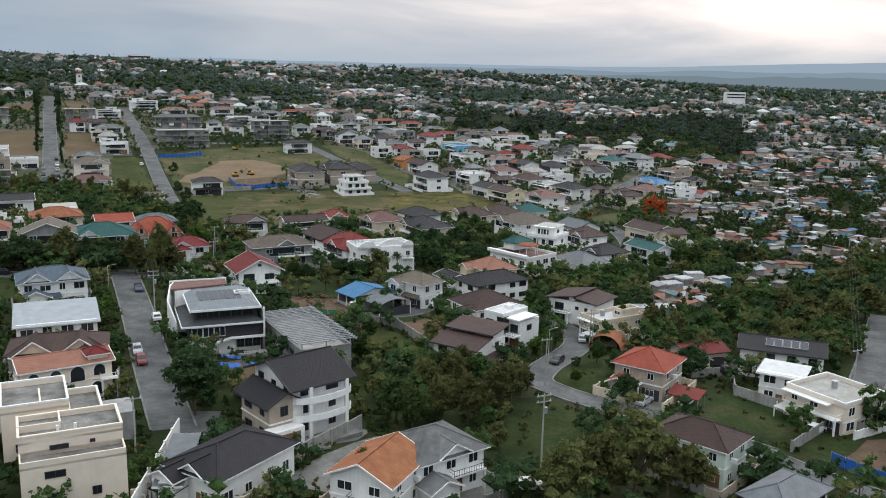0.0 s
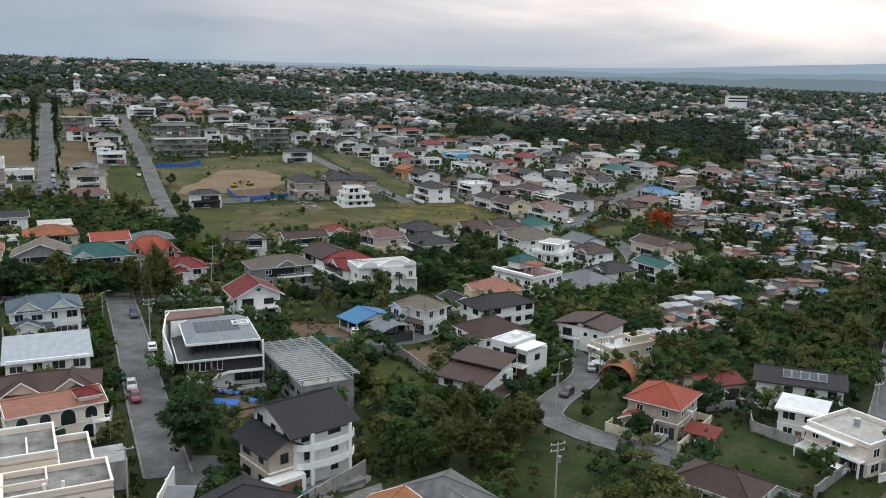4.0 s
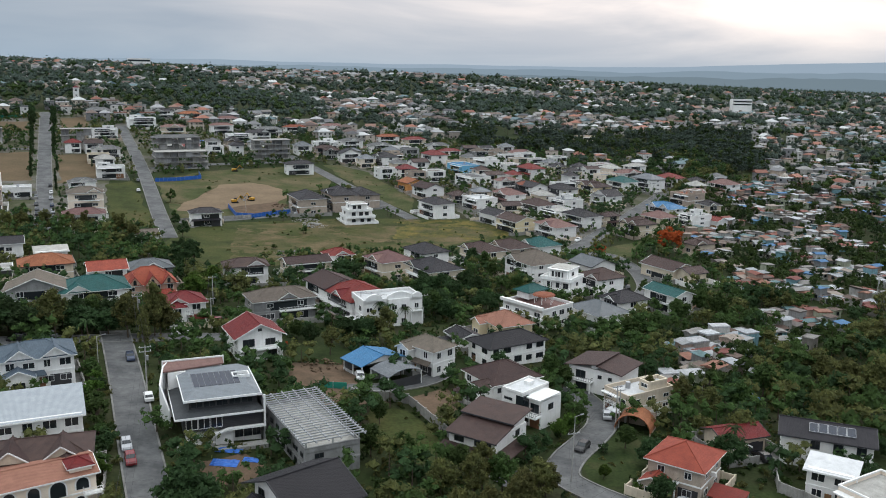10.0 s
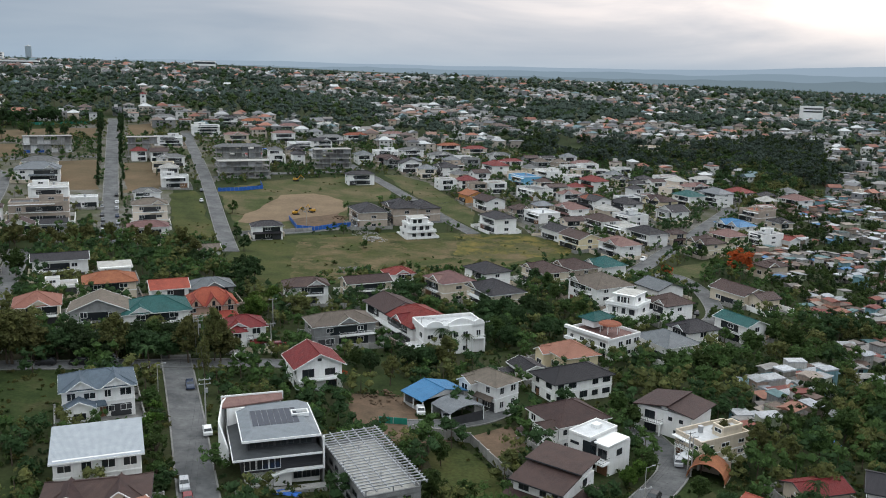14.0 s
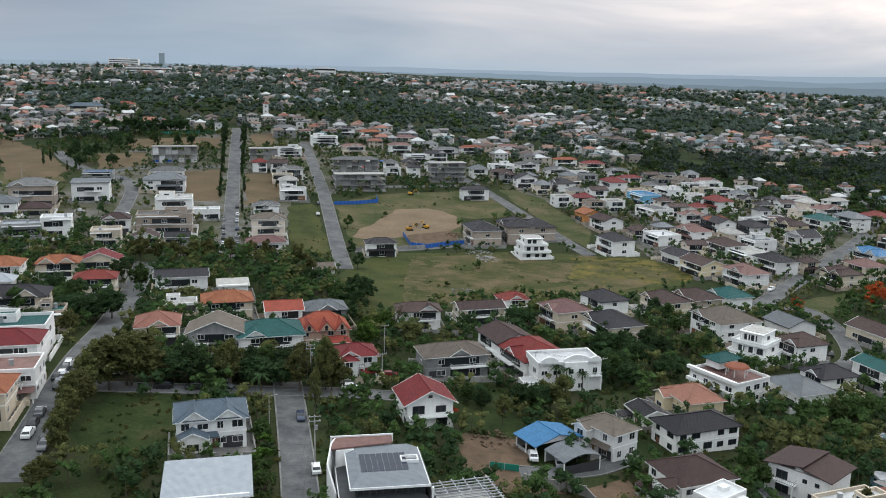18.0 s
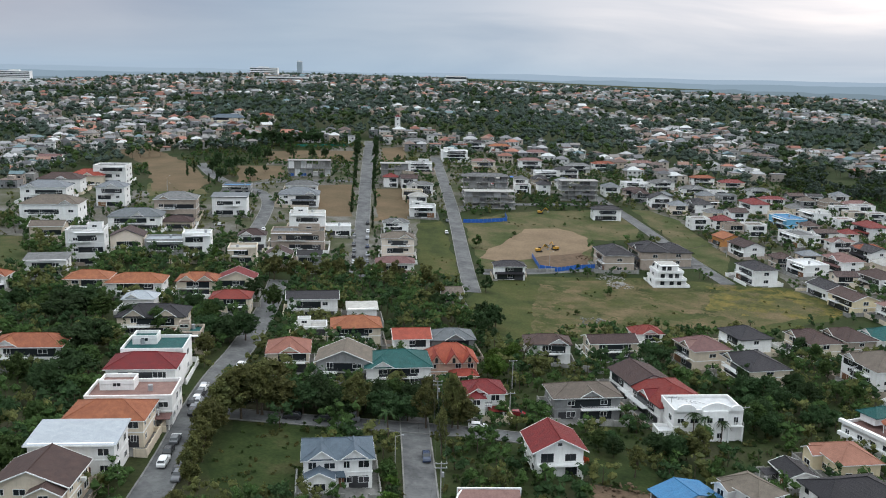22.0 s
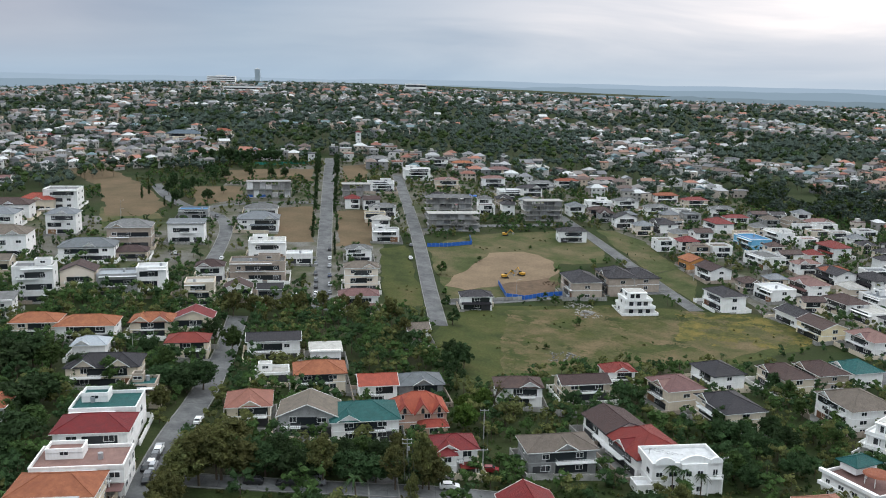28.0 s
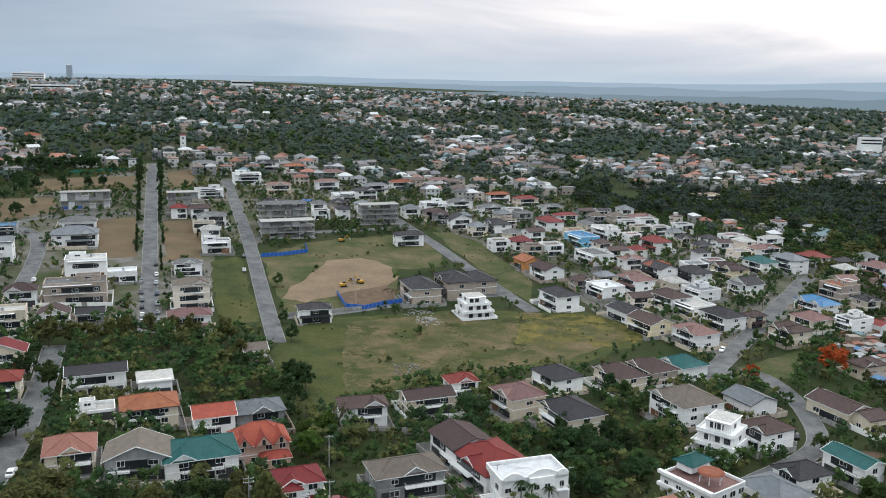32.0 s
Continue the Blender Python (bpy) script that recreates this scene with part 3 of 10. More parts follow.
def wall_run(pts, height, mat, label, thick=0.2, caps=True):
    """A garden wall along a line, with its posts."""
    ob = thing("garden_wall", pts[0][0], pts[0][1], 0, label, "wall")
    x0, y0, z0 = ob.matrix_basis.translation
    for (xa, ya), (xb, yb) in zip(pts, pts[1:]):
        n = max(1, int(math.hypot(xb - xa, yb - ya) / 4))
        for i in range(n):
            p = [(xa + (xb - xa) * k / n, ya + (yb - ya) * k / n) for k in (i, i + 1)]
            nx, ny = sides(p, thick / 2)[0][0] - p[0][0], sides(p, thick / 2)[0][1] - p[0][1]
            lo = [(x - x0, y - y0, G(x, y) - z0) for x, y in p]
            s = Shape()
            zt = max(lo[0][2], lo[1][2]) + height
            pts8 = [(lo[k][0] + e * nx, lo[k][1] + e * ny, z) for z in (min(lo[0][2], lo[1][2]) - 0.5, zt) for k, e in ((0, 1), (0, -1), (1, -1), (1, 1))]
            s.solid(pts8, [(4, 5, 6, 7), (0, 1, 5, 4), (1, 2, 6, 5), (2, 3, 7, 6), (3, 0, 4, 7)])
            part("panel", s, mat, ob)
            if caps:
                c = Shape()
                cx, cy = lo[0][0], lo[0][1]
                c.box(cx - 0.2, cy - 0.2, lo[0][2] - 0.4, cx + 0.2, cy + 0.2, zt + 0.18)
                part("post", c, mat, ob)
    return ob


road("left_street", [(-91.4, 245.9), (-75.0, 208.8), (-58.0, 168.7), (-48.6, 147.5), (-43.9, 137.0)], 7.0, "worn grey concrete street between the houses")
road("cross_street", [(-141.3, 220.4), (-131.6, 222.5), (-114.4, 228.7), (-93.1, 237.1), (-78.3, 243.2), (-64.2, 247.5), (-49.8, 250.9)], 6.5, "grey concrete cross street with parked cars")
road("west_street", [(-120.1, 171.4), (-129.0, 194.1), (-140.2, 218.9), (-150.5, 244.2), (-158.4, 269.2), (-177.7, 316.8), (-199.9, 363.3)], 7.5, "grey street with cars parked along the gates")
road("main_avenue", [(-175.9, 391.6), (-200.7, 447.7), (-234.4, 524.3), (-279.1, 626.3), (-336.6, 757.8)], 7.6, "long straight concrete avenue with parked cars")
road("second_avenue", [(-124.0, 398.1), (-143.5, 446.7), (-183.5, 546.4), (-222.0, 633.9), (-259.7, 717.4)], 7.2, "pale straight concrete road ending at the field")
road("third_avenue", [(-19.9, 476.8), (-49.9, 533.5), (-77.7, 585.9), (-116.2, 650.2)], 7.0, "pale concrete road beside the empty lots")
road("site_road", [(-131.3, 435.3), (-112.4, 448.8), (-89.4, 469.8), (-61.2, 490.7), (-33.3, 505.8)], 5.5, "narrow concrete road past the building site")
road("upper_site_road", [(-186.9, 567.4), (-162.5, 593.4), (-132.0, 611.9), (-105.5, 631.3)], 5.0, "dusty narrow road behind the sand lot")
road("east_road", [(46.1, 394.1), (70.8, 445.3), (112.9, 528.8), (134.6, 570.6)], 8.0, "wide grey road climbing past the houses")
road("east_bend", [(47.2, 394.3), (68.0, 411.6), (75.6, 390.0), (76.5, 364.1), (73.6, 338.5), (63.1, 323.1), (45.6, 305.5), (33.4, 291.9)], 6.5, "grey street bending down between garden walls")
road("junction_street", [(57.0, 141.5), (50.0, 148.5), (40.0, 156.8), (30.0, 163.0), (23.0, 169.2), (19.5, 174.5), (22.5, 183.0), (28.2, 192.5), (32.8, 201.5), (33.5, 209.5), (31.5, 217.0), (28.5, 226.0)], 6.2, "grey street curving round a grassy corner lot")
road("gate_lane", [(19.5, 173.0), (12.5, 173.5), (7.5, 169.5)], 4.6, "short grey lane to the garden gates")
road("curved_street", [(-253.9, 428.0), (-272.7, 471.5), (-291.9, 511.9), (-313.3, 537.6), (-339.0, 544.4), (-376.0, 572.9), (-411.1, 611.9)], 7.0, "pale concrete street curving through new lots")
road("lot_lane", [(-334.6, 542.4), (-325.6, 563.0), (-303.4, 582.8), (-274.7, 597.0)], 5.0, "narrow pale lane along the brown lots")
road("right_street", [(84.4, 168.2), (100.3, 195.5), (116.7, 225.9), (126.8, 244.5)], 7.0, "asphalt street behind the white houses")
road("south_lane", [(55.6, 142.9), (61.0, 135.5), (66.5, 129.2), (72.2, 124.6)], 4.2, "narrow concrete lane along the fenced plots")
road("yard_lane", [(-25.3, 214.0), (-16.4, 216.3), (-7.3, 222.2), (-0.5, 233.9)], 5.0, "pale concrete driveway before the blue shed")
patch("grass_field", [(-123.6, 422.9), (-107.7, 444.1), (-55.5, 472.3), (-15.9, 477.5), (7.4, 482.4), (34.9, 456.8), (23.5, 432.6), (-6.3, 401.9), (-55.7, 371.8), (-82.2, 336.1), (-93.6, 322.9), (-112.8, 355.4), (-123.6, 393.2)], GRASS, 0.040, "broad green field of rough grass")
patch("dry_grass", [(-103.6, 438.1), (-55.2, 469.4), (-15.9, 475.6), (14.4, 471.2), (24.5, 444.9), (-6.2, 409.5), (-48.3, 381.5), (-84.8, 347.2), (-89.9, 368.9)], DRYSPOTS, 0.055, "dry olive grass in the middle of the field")
patch("weeds", [(-28.7, 468.8), (7.3, 480.5), (33.5, 454.7), (21.4, 434.2), (0.8, 426.3), (-26.8, 424.9)], WEEDS, 0.070, "yellowing weeds at the edge of the field")
patch("site_grass", [(-152.6, 483.7), (-173.2, 531.9), (-157.2, 573.2), (-112.8, 607.4), (-82.6, 597.9), (-70.5, 550.6), (-95.5, 533.8), (-87.1, 481.3), (-110.9, 454.1), (-131.8, 441.7)], DRY, 0.040, "thin grass round the building lot")
patch("sand_lot", [(-142.4, 463.9), (-139.2, 505.1), (-138.0, 537.6), (-119.8, 551.5), (-101.5, 541.1), (-94.3, 520.7), (-94.7, 501.3), (-107.9, 492.8), (-116.7, 479.6), (-129.3, 462.0)], SAND, 0.070, "smooth tan sand spread over a building lot")
patch("site_earth", [(-118.5, 481.0), (-95.3, 504.3), (-87.1, 481.3), (-99.1, 462.8), (-110.4, 463.9)], EARTH, 0.080, "reddish dug earth of the building site")
patch("verge", [(-195.1, 514.2), (-183.8, 527.5), (-139.2, 424.8), (-153.8, 414.2), (-167.2, 441.9)], GRASS, 0.050, "green strip of grass between the house row and road")
patch("verge", [(-87.4, 622.3), (-74.9, 626.5), (-54.9, 606.4), (-20.4, 529.7), (-21.4, 488.7), (-40.1, 525.0), (-62.6, 571.1)], DRY, 0.050, "olive grass strip beside the road")
patch("brown_lot", [(-291.8, 571.2), (-270.9, 587.1), (-233.5, 506.1), (-252.4, 494.5), (-268.3, 529.9)], TANLOT, 0.050, "bare brown empty lot")
patch("brown_lot", [(-252.2, 584.0), (-237.1, 596.8), (-214.0, 552.9), (-201.3, 513.9), (-217.4, 504.6)], TANLOT, 0.050, "bare brown empty lot")
patch("brown_lot", [(-378.0, 611.4), (-346.0, 622.0), (-323.1, 584.6), (-341.0, 552.6)], TANLOT, 0.050, "bare brown empty lot")
patch("brown_lot", [(-392.6, 677.1), (-327.3, 706.5), (-307.4, 663.4), (-368.4, 635.9)], TANLOT, 0.050, "bare brown empty lot below the trees")
patch("brown_lot", [(-312.2, 728.9), (-298.7, 747.4), (-273.1, 688.3), (-286.5, 671.8)], TANLOT, 0.050, "bare brown empty lot")
patch("tan_slope", [(-573.1, 697.5), (-531.6, 696.7), (-447.7, 631.7), (-385.6, 576.5), (-357.9, 546.1), (-351.2, 517.4), (-373.9, 507.0), (-443.4, 591.0), (-504.2, 640.1)], TANLOT, 0.050, "tan grassy slope under the wall")
patch("dry_slope", [(-396.5, 530.5), (-351.8, 527.5), (-336.5, 514.7), (-356.2, 500.7), (-354.3, 476.1)], DRY, 0.045, "dull green slope of thin grass")
patch("vacant_lot", [(-126.9, 213.7), (-111.2, 221.1), (-103.8, 209.0), (-99.3, 195.6), (-115.0, 186.6), (-121.6, 198.4)], LUSH, 0.050, "vacant lot of rough green grass")
patch("vacant_lot", [(-127.3, 218.1), (-112.5, 222.6), (-102.9, 205.2), (-99.5, 192.6), (-103.1, 177.3)], LUSH, 0.050, "vacant lot of rough green grass")
patch("dirt_lot", [(-41.3, 230.5), (-26.0, 232.2), (-22.3, 216.6), (-14.2, 212.2), (-15.6, 205.2), (-30.1, 201.7), (-38.8, 212.3)], EARTH, 0.050, "dug brown dirt lot")
patch("vacant_lot", [(-45.4, 249.1), (-34.3, 252.6), (-27.3, 244.6), (-27.5, 233.5), (-40.1, 231.7)], LUSH, 0.040, "small rough grass lot")
patch("vacant_lot", [(-19.2, 203.7), (-10.5, 201.1), (1.2, 180.7), (-7.3, 174.4), (-16.3, 182.0)], GRASS, 0.040, "overgrown grass lot beside the wall")
patch("dirt_lot", [(-10.9, 210.6), (-1.9, 218.0), (2.4, 208.8), (-2.0, 200.0), (-6.8, 200.4)], EARTH, 0.045, "brown earth garden plot")
patch("vacant_lot", [(14.0, 162.8), (20.3, 165.5), (31.5, 153.0), (23.2, 138.7), (16.2, 127.2), (10.5, 120.8), (9.7, 136.8)], LUSH, 0.050, "vacant lot of green grass beside the street")
patch("vacant_lot", [(25.2, 182.3), (38.1, 204.1), (39.7, 191.0), (34.3, 171.2), (25.3, 169.0)], LUSH, 0.050, "overgrown corner lot")
patch("pool_terrace", [(-29.0, 129.0), (-14.5, 138.0), (-12.0, 142.0), (-17.0, 146.0), (-33.0, 136.5)], YARDM, 0.050, "pale paved terrace round the pool", "paving")
patch("dirt_lot", [(-50.0, 168.0), (-42.0, 160.5), (-34.0, 165.5), (-34.5, 170.5), (-42.0, 174.5)], EARTH, 0.050, "dug brown earth with rubble and tarpaulins")
patch("side_yard", [(-23.0, 121.0), (-13.5, 119.0), (-6.5, 131.0), (-10.5, 140.5), (-15.0, 137.0)], YARDM, 0.045, "narrow paved yard along the concrete wall", "paving")
patch("gate_apron", [(-47.5, 145.0), (-40.0, 128.5), (-36.5, 131.0), (-37.5, 146.0)], ROADM, 0.060, "grey concrete apron before the gates", "paving")
patch("vacant_lot", [(51.0, 168.8), (60.5, 171.8), (71.3, 158.2), (62.2, 146.0), (56.9, 147.9), (49.2, 156.4)], LUSH, 0.050, "walled lot of green grass")
patch("vacant_lot", [(62.8, 146.1), (73.8, 156.5), (78.2, 153.4), (66.9, 140.6)], LUSH, 0.050, "small fenced grass plot")
patch("vacant_lot", [(61.9, 414.0), (96.2, 441.8), (94.2, 426.6), (81.0, 402.4), (66.0, 402.4)], DRY, 0.050, "grass corner by the road")
patch("brown_lot", [(79.5, 332.7), (91.9, 334.9), (82.3, 308.8), (74.1, 311.1)], EARTH, 0.050, "bare earth plot")
patch("dug_plot", [(67.4, 139.9), (76.4, 150.6), (83.7, 150.8), (75.8, 131.7), (69.8, 134.2)], EARTH, 0.050, "dug reddish building plot behind blue boards")
patch("left_field", [(-364.7, 364.4), (-348.4, 373.1), (-320.9, 350.4), (-292.1, 313.4), (-295.3, 299.4)], DRY, 0.040, "green lot at the edge of the houses")
patch("plots", [(-365.4, 372.1), (-498.9, 500.0), (-312.6, 507.4), (-363.3, 627.3), (-344.9, 754.8), (-274.8, 787.3), (-177.7, 790.3), (-107.0, 762.9), (1.8, 768.5), (105.1, 643.9), (152.9, 624.0), (186.0, 602.9), (152.1, 500.8), (116.1, 514.3), (61.0, 420.9), (11.3, 476.9), (-9.5, 554.5), (-118.3, 663.3), (-165.3, 626.1), (-184.9, 545.7), (-220.0, 585.9), (-162.7, 424.5), (-215.7, 392.8), (-226.6, 371.1)], PLOTS, 0.02, "dusty plots and yards between the newer houses", free=False)
wall_run([(-30.9, 114.4), (-24.5, 124.3), (-13.3, 142.5)], 2.6, CONC, "tall grey concrete garden wall beside the pool")
wall_run([(-40.4, 106.8), (-42.2, 134.5)], 3.2, WALL["w"], "tall white garden wall beside the dark-roofed house")
wall_run([(63.2, 182.1), (60.5, 171.8), (73.0, 157.3), (78.5, 152.9)], 2.2, CONC, "weathered concrete garden wall round a grass lot")
wall_run([(61.3, 143.5), (73.8, 156.5)], 2.0, CONC, "low concrete wall along the lane")
wall_run([(-23.5, 208.6), (-10.7, 207.3), (1.8, 182.7), (7.3, 172.7)], 2.2, CONC, "concrete block wall between two lots")
wall_run([(13.6, 491.3), (35.4, 455.3), (53.6, 430.7)], 1.6, CONC, "low concrete wall at the edge of the field")
wall_run([(-566.6, 697.4), (-525.4, 696.6), (-483.1, 672.2)], 2.4, WALL["b"], "stone retaining wall with white balustrade")
wall_run([(-485.1, 694.6), (-463.2, 706.5), (-445.1, 729.6)], 3.5, WALL["w"], "long white retaining wall below the villa")
wall_run([(-547.2, 781.3), (-520.9, 792.6), (-481.0, 800.9)], 3.0, WALL["w"], "white balustrade wall before the cream villa")
wall_run([(-130.6, 437.4), (-112.8, 450.6), (-101.2, 459.3)], 1.6, CONC, "low concrete wall before the new houses")
wall_run([(-62.2, 313.3), (-52.7, 315.5)], 2.0, CONC, "garden wall behind the house row")



# ---- houses ----
WINDOWS, FOOT, PLOTTED, YARDS = {}, [], [], []


def window_mesh(w, h):
    """Frame with two lights, and its panes, for a window w x h that faces -y and stands on its sill line."""
    key = (round(w, 1), round(h, 1))
    if key not in WINDOWS:
        w, h = key
        t, y = 0.09, -0.09
        xs, zs = [-w / 2, -w / 2 + t, -t / 2, t / 2, w / 2 - t, w / 2], [0, t, h - t, h]
        s = Shape()
        s.v = [(x, q, z) for q in (y, 0.0) for z in zs for x in xs]

        def at(i, j, k=0):
            return k * 24 + j * 6 + i

        solid = [[not (j == 1 and i in (1, 3)) for i in range(5)] for j in range(3)]
        for j in range(3):
            for i in range(5):
                if not solid[j][i]:
                    continue
                s.f.append((at(i, j), at(i + 1, j), at(i + 1, j + 1), at(i, j + 1)))
                for di, dj, e in ((0, -1, (at(i, j), at(i + 1, j))), (0, 1, (at(i + 1, j + 1), at(i, j + 1))), (-1, 0, (at(i, j + 1), at(i, j))), (1, 0, (at(i + 1, j), at(i + 1, j + 1)))):
                    ii, jj = i + di, j + dj
                    if not (0 <= ii < 5 and 0 <= jj < 3 and solid[jj][ii]):
                        s.f.append((e[1], e[0], e[0] + 24, e[1] + 24))
        WINDOWS[key] = s.mesh("window", TRIM), Shape().box(-w / 2 + t, -0.045, t, w / 2 - t, 0.0, h - t).mesh("pane", GLASS), s.mesh("window", DARK_TRIM)
        both = Shape()
        both.solid(s.v, s.f, 0)
        both.box(-w / 2 + t, -0.045, t, w / 2 - t, 0.0, h - t, 1)
        WINDOWS[key] += (both.mesh("window", TRIM, GLASS),)
    return WINDOWS[key]


def window(parent, x, y, z, w, h, turn, dark=False, near=True):
    fr, pane, dk, _ = window_mesh(w, h)
    ob = part("window", dk if dark else fr, None, parent, m=pose(x, y, z, 0, 0, turn))
    part("pane", pane, None, ob)
    return ob


def roof_shape(kind, w, d, z, over, pitch):
    """Tiled roof over a w x d plan whose walls end at z. Returns the slopes, the gable ends and the eaves board."""
    s, gable, board = Shape(), [], []
    X, Y, t = w / 2 + over, d / 2 + over, 0.16
    z0 = z - over * pitch * 0.6
    if kind == "hip":
        if X >= Y:
            r, top = X - Y, z0 + Y * pitch
            ridge = [(-r, 0, top), (r, 0, top)]
        else:
            r, top = Y - X, z0 + X * pitch
            ridge = [(0, -r, top), (0, r, top)]
        c = [(-X, -Y, z0), (X, -Y, z0), (X, Y, z0), (-X, Y, z0)]
        a, b = ridge
        polys = [[c[0], c[1], b, a], [c[1], c[2], b], [c[2], c[3], a, b], [c[3], c[0], a]] if X >= Y else [[c[0], c[1], a], [c[1], c[2], b, a], [c[2], c[3], b], [c[3], c[0], a, b]]
        top6 = c + [a, b]
        low6 = [(x, y, q - t) for x, y, q in top6]
        idx = {p: i for i, p in enumerate(top6)}
        fs = [tuple(idx[p] for p in poly) for poly in polys]
        for i, q in enumerate(c):
            s.bar(q, a if (i in (0, 3) if X >= Y else i in (0, 1)) else b, 0.13, 5)
        s.bar(a, b, 0.15, 5) if r > 0.2 else None
        s.solid(top6 + low6, fs + [tuple(6 + i for i in f[::-1]) for f in fs] + [(i, i + 6, (i + 1) % 4 + 6, (i + 1) % 4) for i in range(4)])
    elif kind in ("gabx", "gaby"):
        flip = kind == "gaby"
        L, S = (Y, X) if flip else (X, Y)
        top = z0 + S * pitch

        def p(u, v, q):
            return (v, u, q) if flip else (u, v, q)

        ends = [p(u, v, q) for u in (-L, L) for v, q in ((-S, z0), (0, top), (S, z0), (S, z0 - t), (0, top - t), (-S, z0 - t))]
        s.solid(ends, [(0, 6, 7, 1), (1, 7, 8, 2), (2, 8, 9, 3), (3, 9, 10, 4), (4, 10, 11, 5), (5, 11, 6, 0), (5, 4, 1, 0), (4, 3, 2, 1), (6, 7, 10, 11), (7, 8, 9, 10)])
        s.bar(p(-L, 0, top), p(L, 0, top), 0.15, 5)
        for sg in (-1, 1):
            g, e, q = Shape(), L - over, 0.2 * -sg
            tri = [(-(S - over), z - 0.02), (S - over, z - 0.02), (0, top - 0.2)]
            g.solid([p(sg * e + k, v, zz) for k in (0, q) for v, zz in tri], [(0, 1, 2), (5, 4, 3), (0, 3, 4, 1), (1, 4, 5, 2), (2, 5, 3, 0)])
            gable.append(g)
            bb = Shape()
            u0, u1 = sg * (L - 0.06), sg * (L + 0.05)
            prof = [(-S - 0.04, z0 - 0.22), (-S - 0.04, z0 + 0.03), (0, top + 0.05), (S + 0.04, z0 + 0.03), (S + 0.04, z0 - 0.22), (0, top - 0.2)]
            bb.solid([p(u, v, zz) for u in (u0, u1) for v, zz in prof], [(0, 1, 2, 5), (5, 2, 3, 4), (6, 11, 8, 7), (11, 10, 9, 8)] + [(i, (i + 1) % 6, (i + 1) % 6 + 6, i + 6) for i in range(6)])
            board.append(bb)
            eb = Shape()
            c0, c1 = p(-L, sg * S - 0.06, z0 - 0.28), p(L, sg * S + 0.06, z0 - 0.04)
            eb.box(min(c0[0], c1[0]), min(c0[1], c1[1]), c0[2], max(c0[0], c1[0]), max(c0[1], c1[1]), c1[2])
            board.append(eb)
    elif kind == "shed":
        rise = 0.09 * d
        s.slab([(-X, -Y, z0 + 0.1), (X, -Y, z0 + 0.1), (X, Y, z0 + rise + 0.1), (-X, Y, z0 + rise + 0.1)], 0.22)
        gable.append(Shape().box(-w / 2, -d / 2, z - 0.3, w / 2, d / 2, z + 0.02))
    elif kind == "flat":
        s.box(-w / 2 + 0.2, -d / 2 + 0.2, z - 0.3, w / 2 - 0.2, d / 2 - 0.2, z + 0.05)
    if kind == "hip":
        o = [(-X - 0.03, -Y - 0.03), (X + 0.03, -Y - 0.03), (X + 0.03, Y + 0.03), (-X - 0.03, Y + 0.03)]
        n = [(-X + 0.1, -Y + 0.1), (X - 0.1, -Y + 0.1), (X - 0.1, Y - 0.1), (-X + 0.1, Y - 0.1)]
        q0, q1 = z0 - 0.22, z0 - 0.03
        ring = [(x, y, q) for q in (q0, q1) for k in (o, n) for x, y in k]
        fs = []
        for i in range(4):
            j = (i + 1) % 4
            fs += [(i, j, 8 + j, 8 + i), (4 + j, 4 + i, 12 + i, 12 + j), (8 + i, 8 + j, 12 + j, 12 + i), (j, i, 4 + i, 4 + j)]
        board.append(Shape().solid(ring, fs))
    elif kind == "shed":
        for yy, zz in ((-Y, z0 + 0.1), (Y, z0 + 0.09 * d + 0.1)):
            board.append(Shape().box(-X, yy - 0.06, zz - 0.34, X, yy + 0.06, zz - 0.02))
    return s, gable, board


def parapet(w, d, z, h=0.8, t=0.2):
    o = [(-w / 2, -d / 2), (w / 2, -d / 2), (w / 2, d / 2), (-w / 2, d / 2)]
    n = [(-w / 2 + t, -d / 2 + t), (w / 2 - t, -d / 2 + t), (w / 2 - t, d / 2 - t), (-w / 2 + t, d / 2 - t)]
    fs = []
    for i in range(4):
        j = (i + 1) % 4
        fs += [(i, j, 8 + j, 8 + i), (4 + j, 4 + i, 12 + i, 12 + j), (8 + i, 8 + j, 12 + j, 12 + i), (j, i, 4 + i, 4 + j)]
    return Shape().solid([(x, y, q) for q in (z - 0.3, z + h) for k in (o, n) for x, y in k], fs)


def railing(parent, x0, x1, y, z, mat=None, side=0.0):
    """A balcony rail along x, with returns of the given length."""
    s = Shape()
    for zz in (z + 0.95, z + 0.12):
        s.box(x0, y - 0.03, zz, x1, y + 0.03, zz + 0.07)
    n = max(2, int((x1 - x0) / 0.45))
    for i in range(n + 1):
        x = x0 + (x1 - x0) * i / n
        s.box(x - 0.025, y - 0.02, z, x + 0.025, y + 0.02, z + 0.95)
    if side:
        for x in (x0, x1):
            s.box(x - 0.03, y, z + 0.95, x + 0.03, y + side, z + 1.02)
            s.box(x - 0.03, y, z + 0.45, x + 0.03, y + side, z + 0.5)
    return part("railing", s, mat or TRIM, parent)


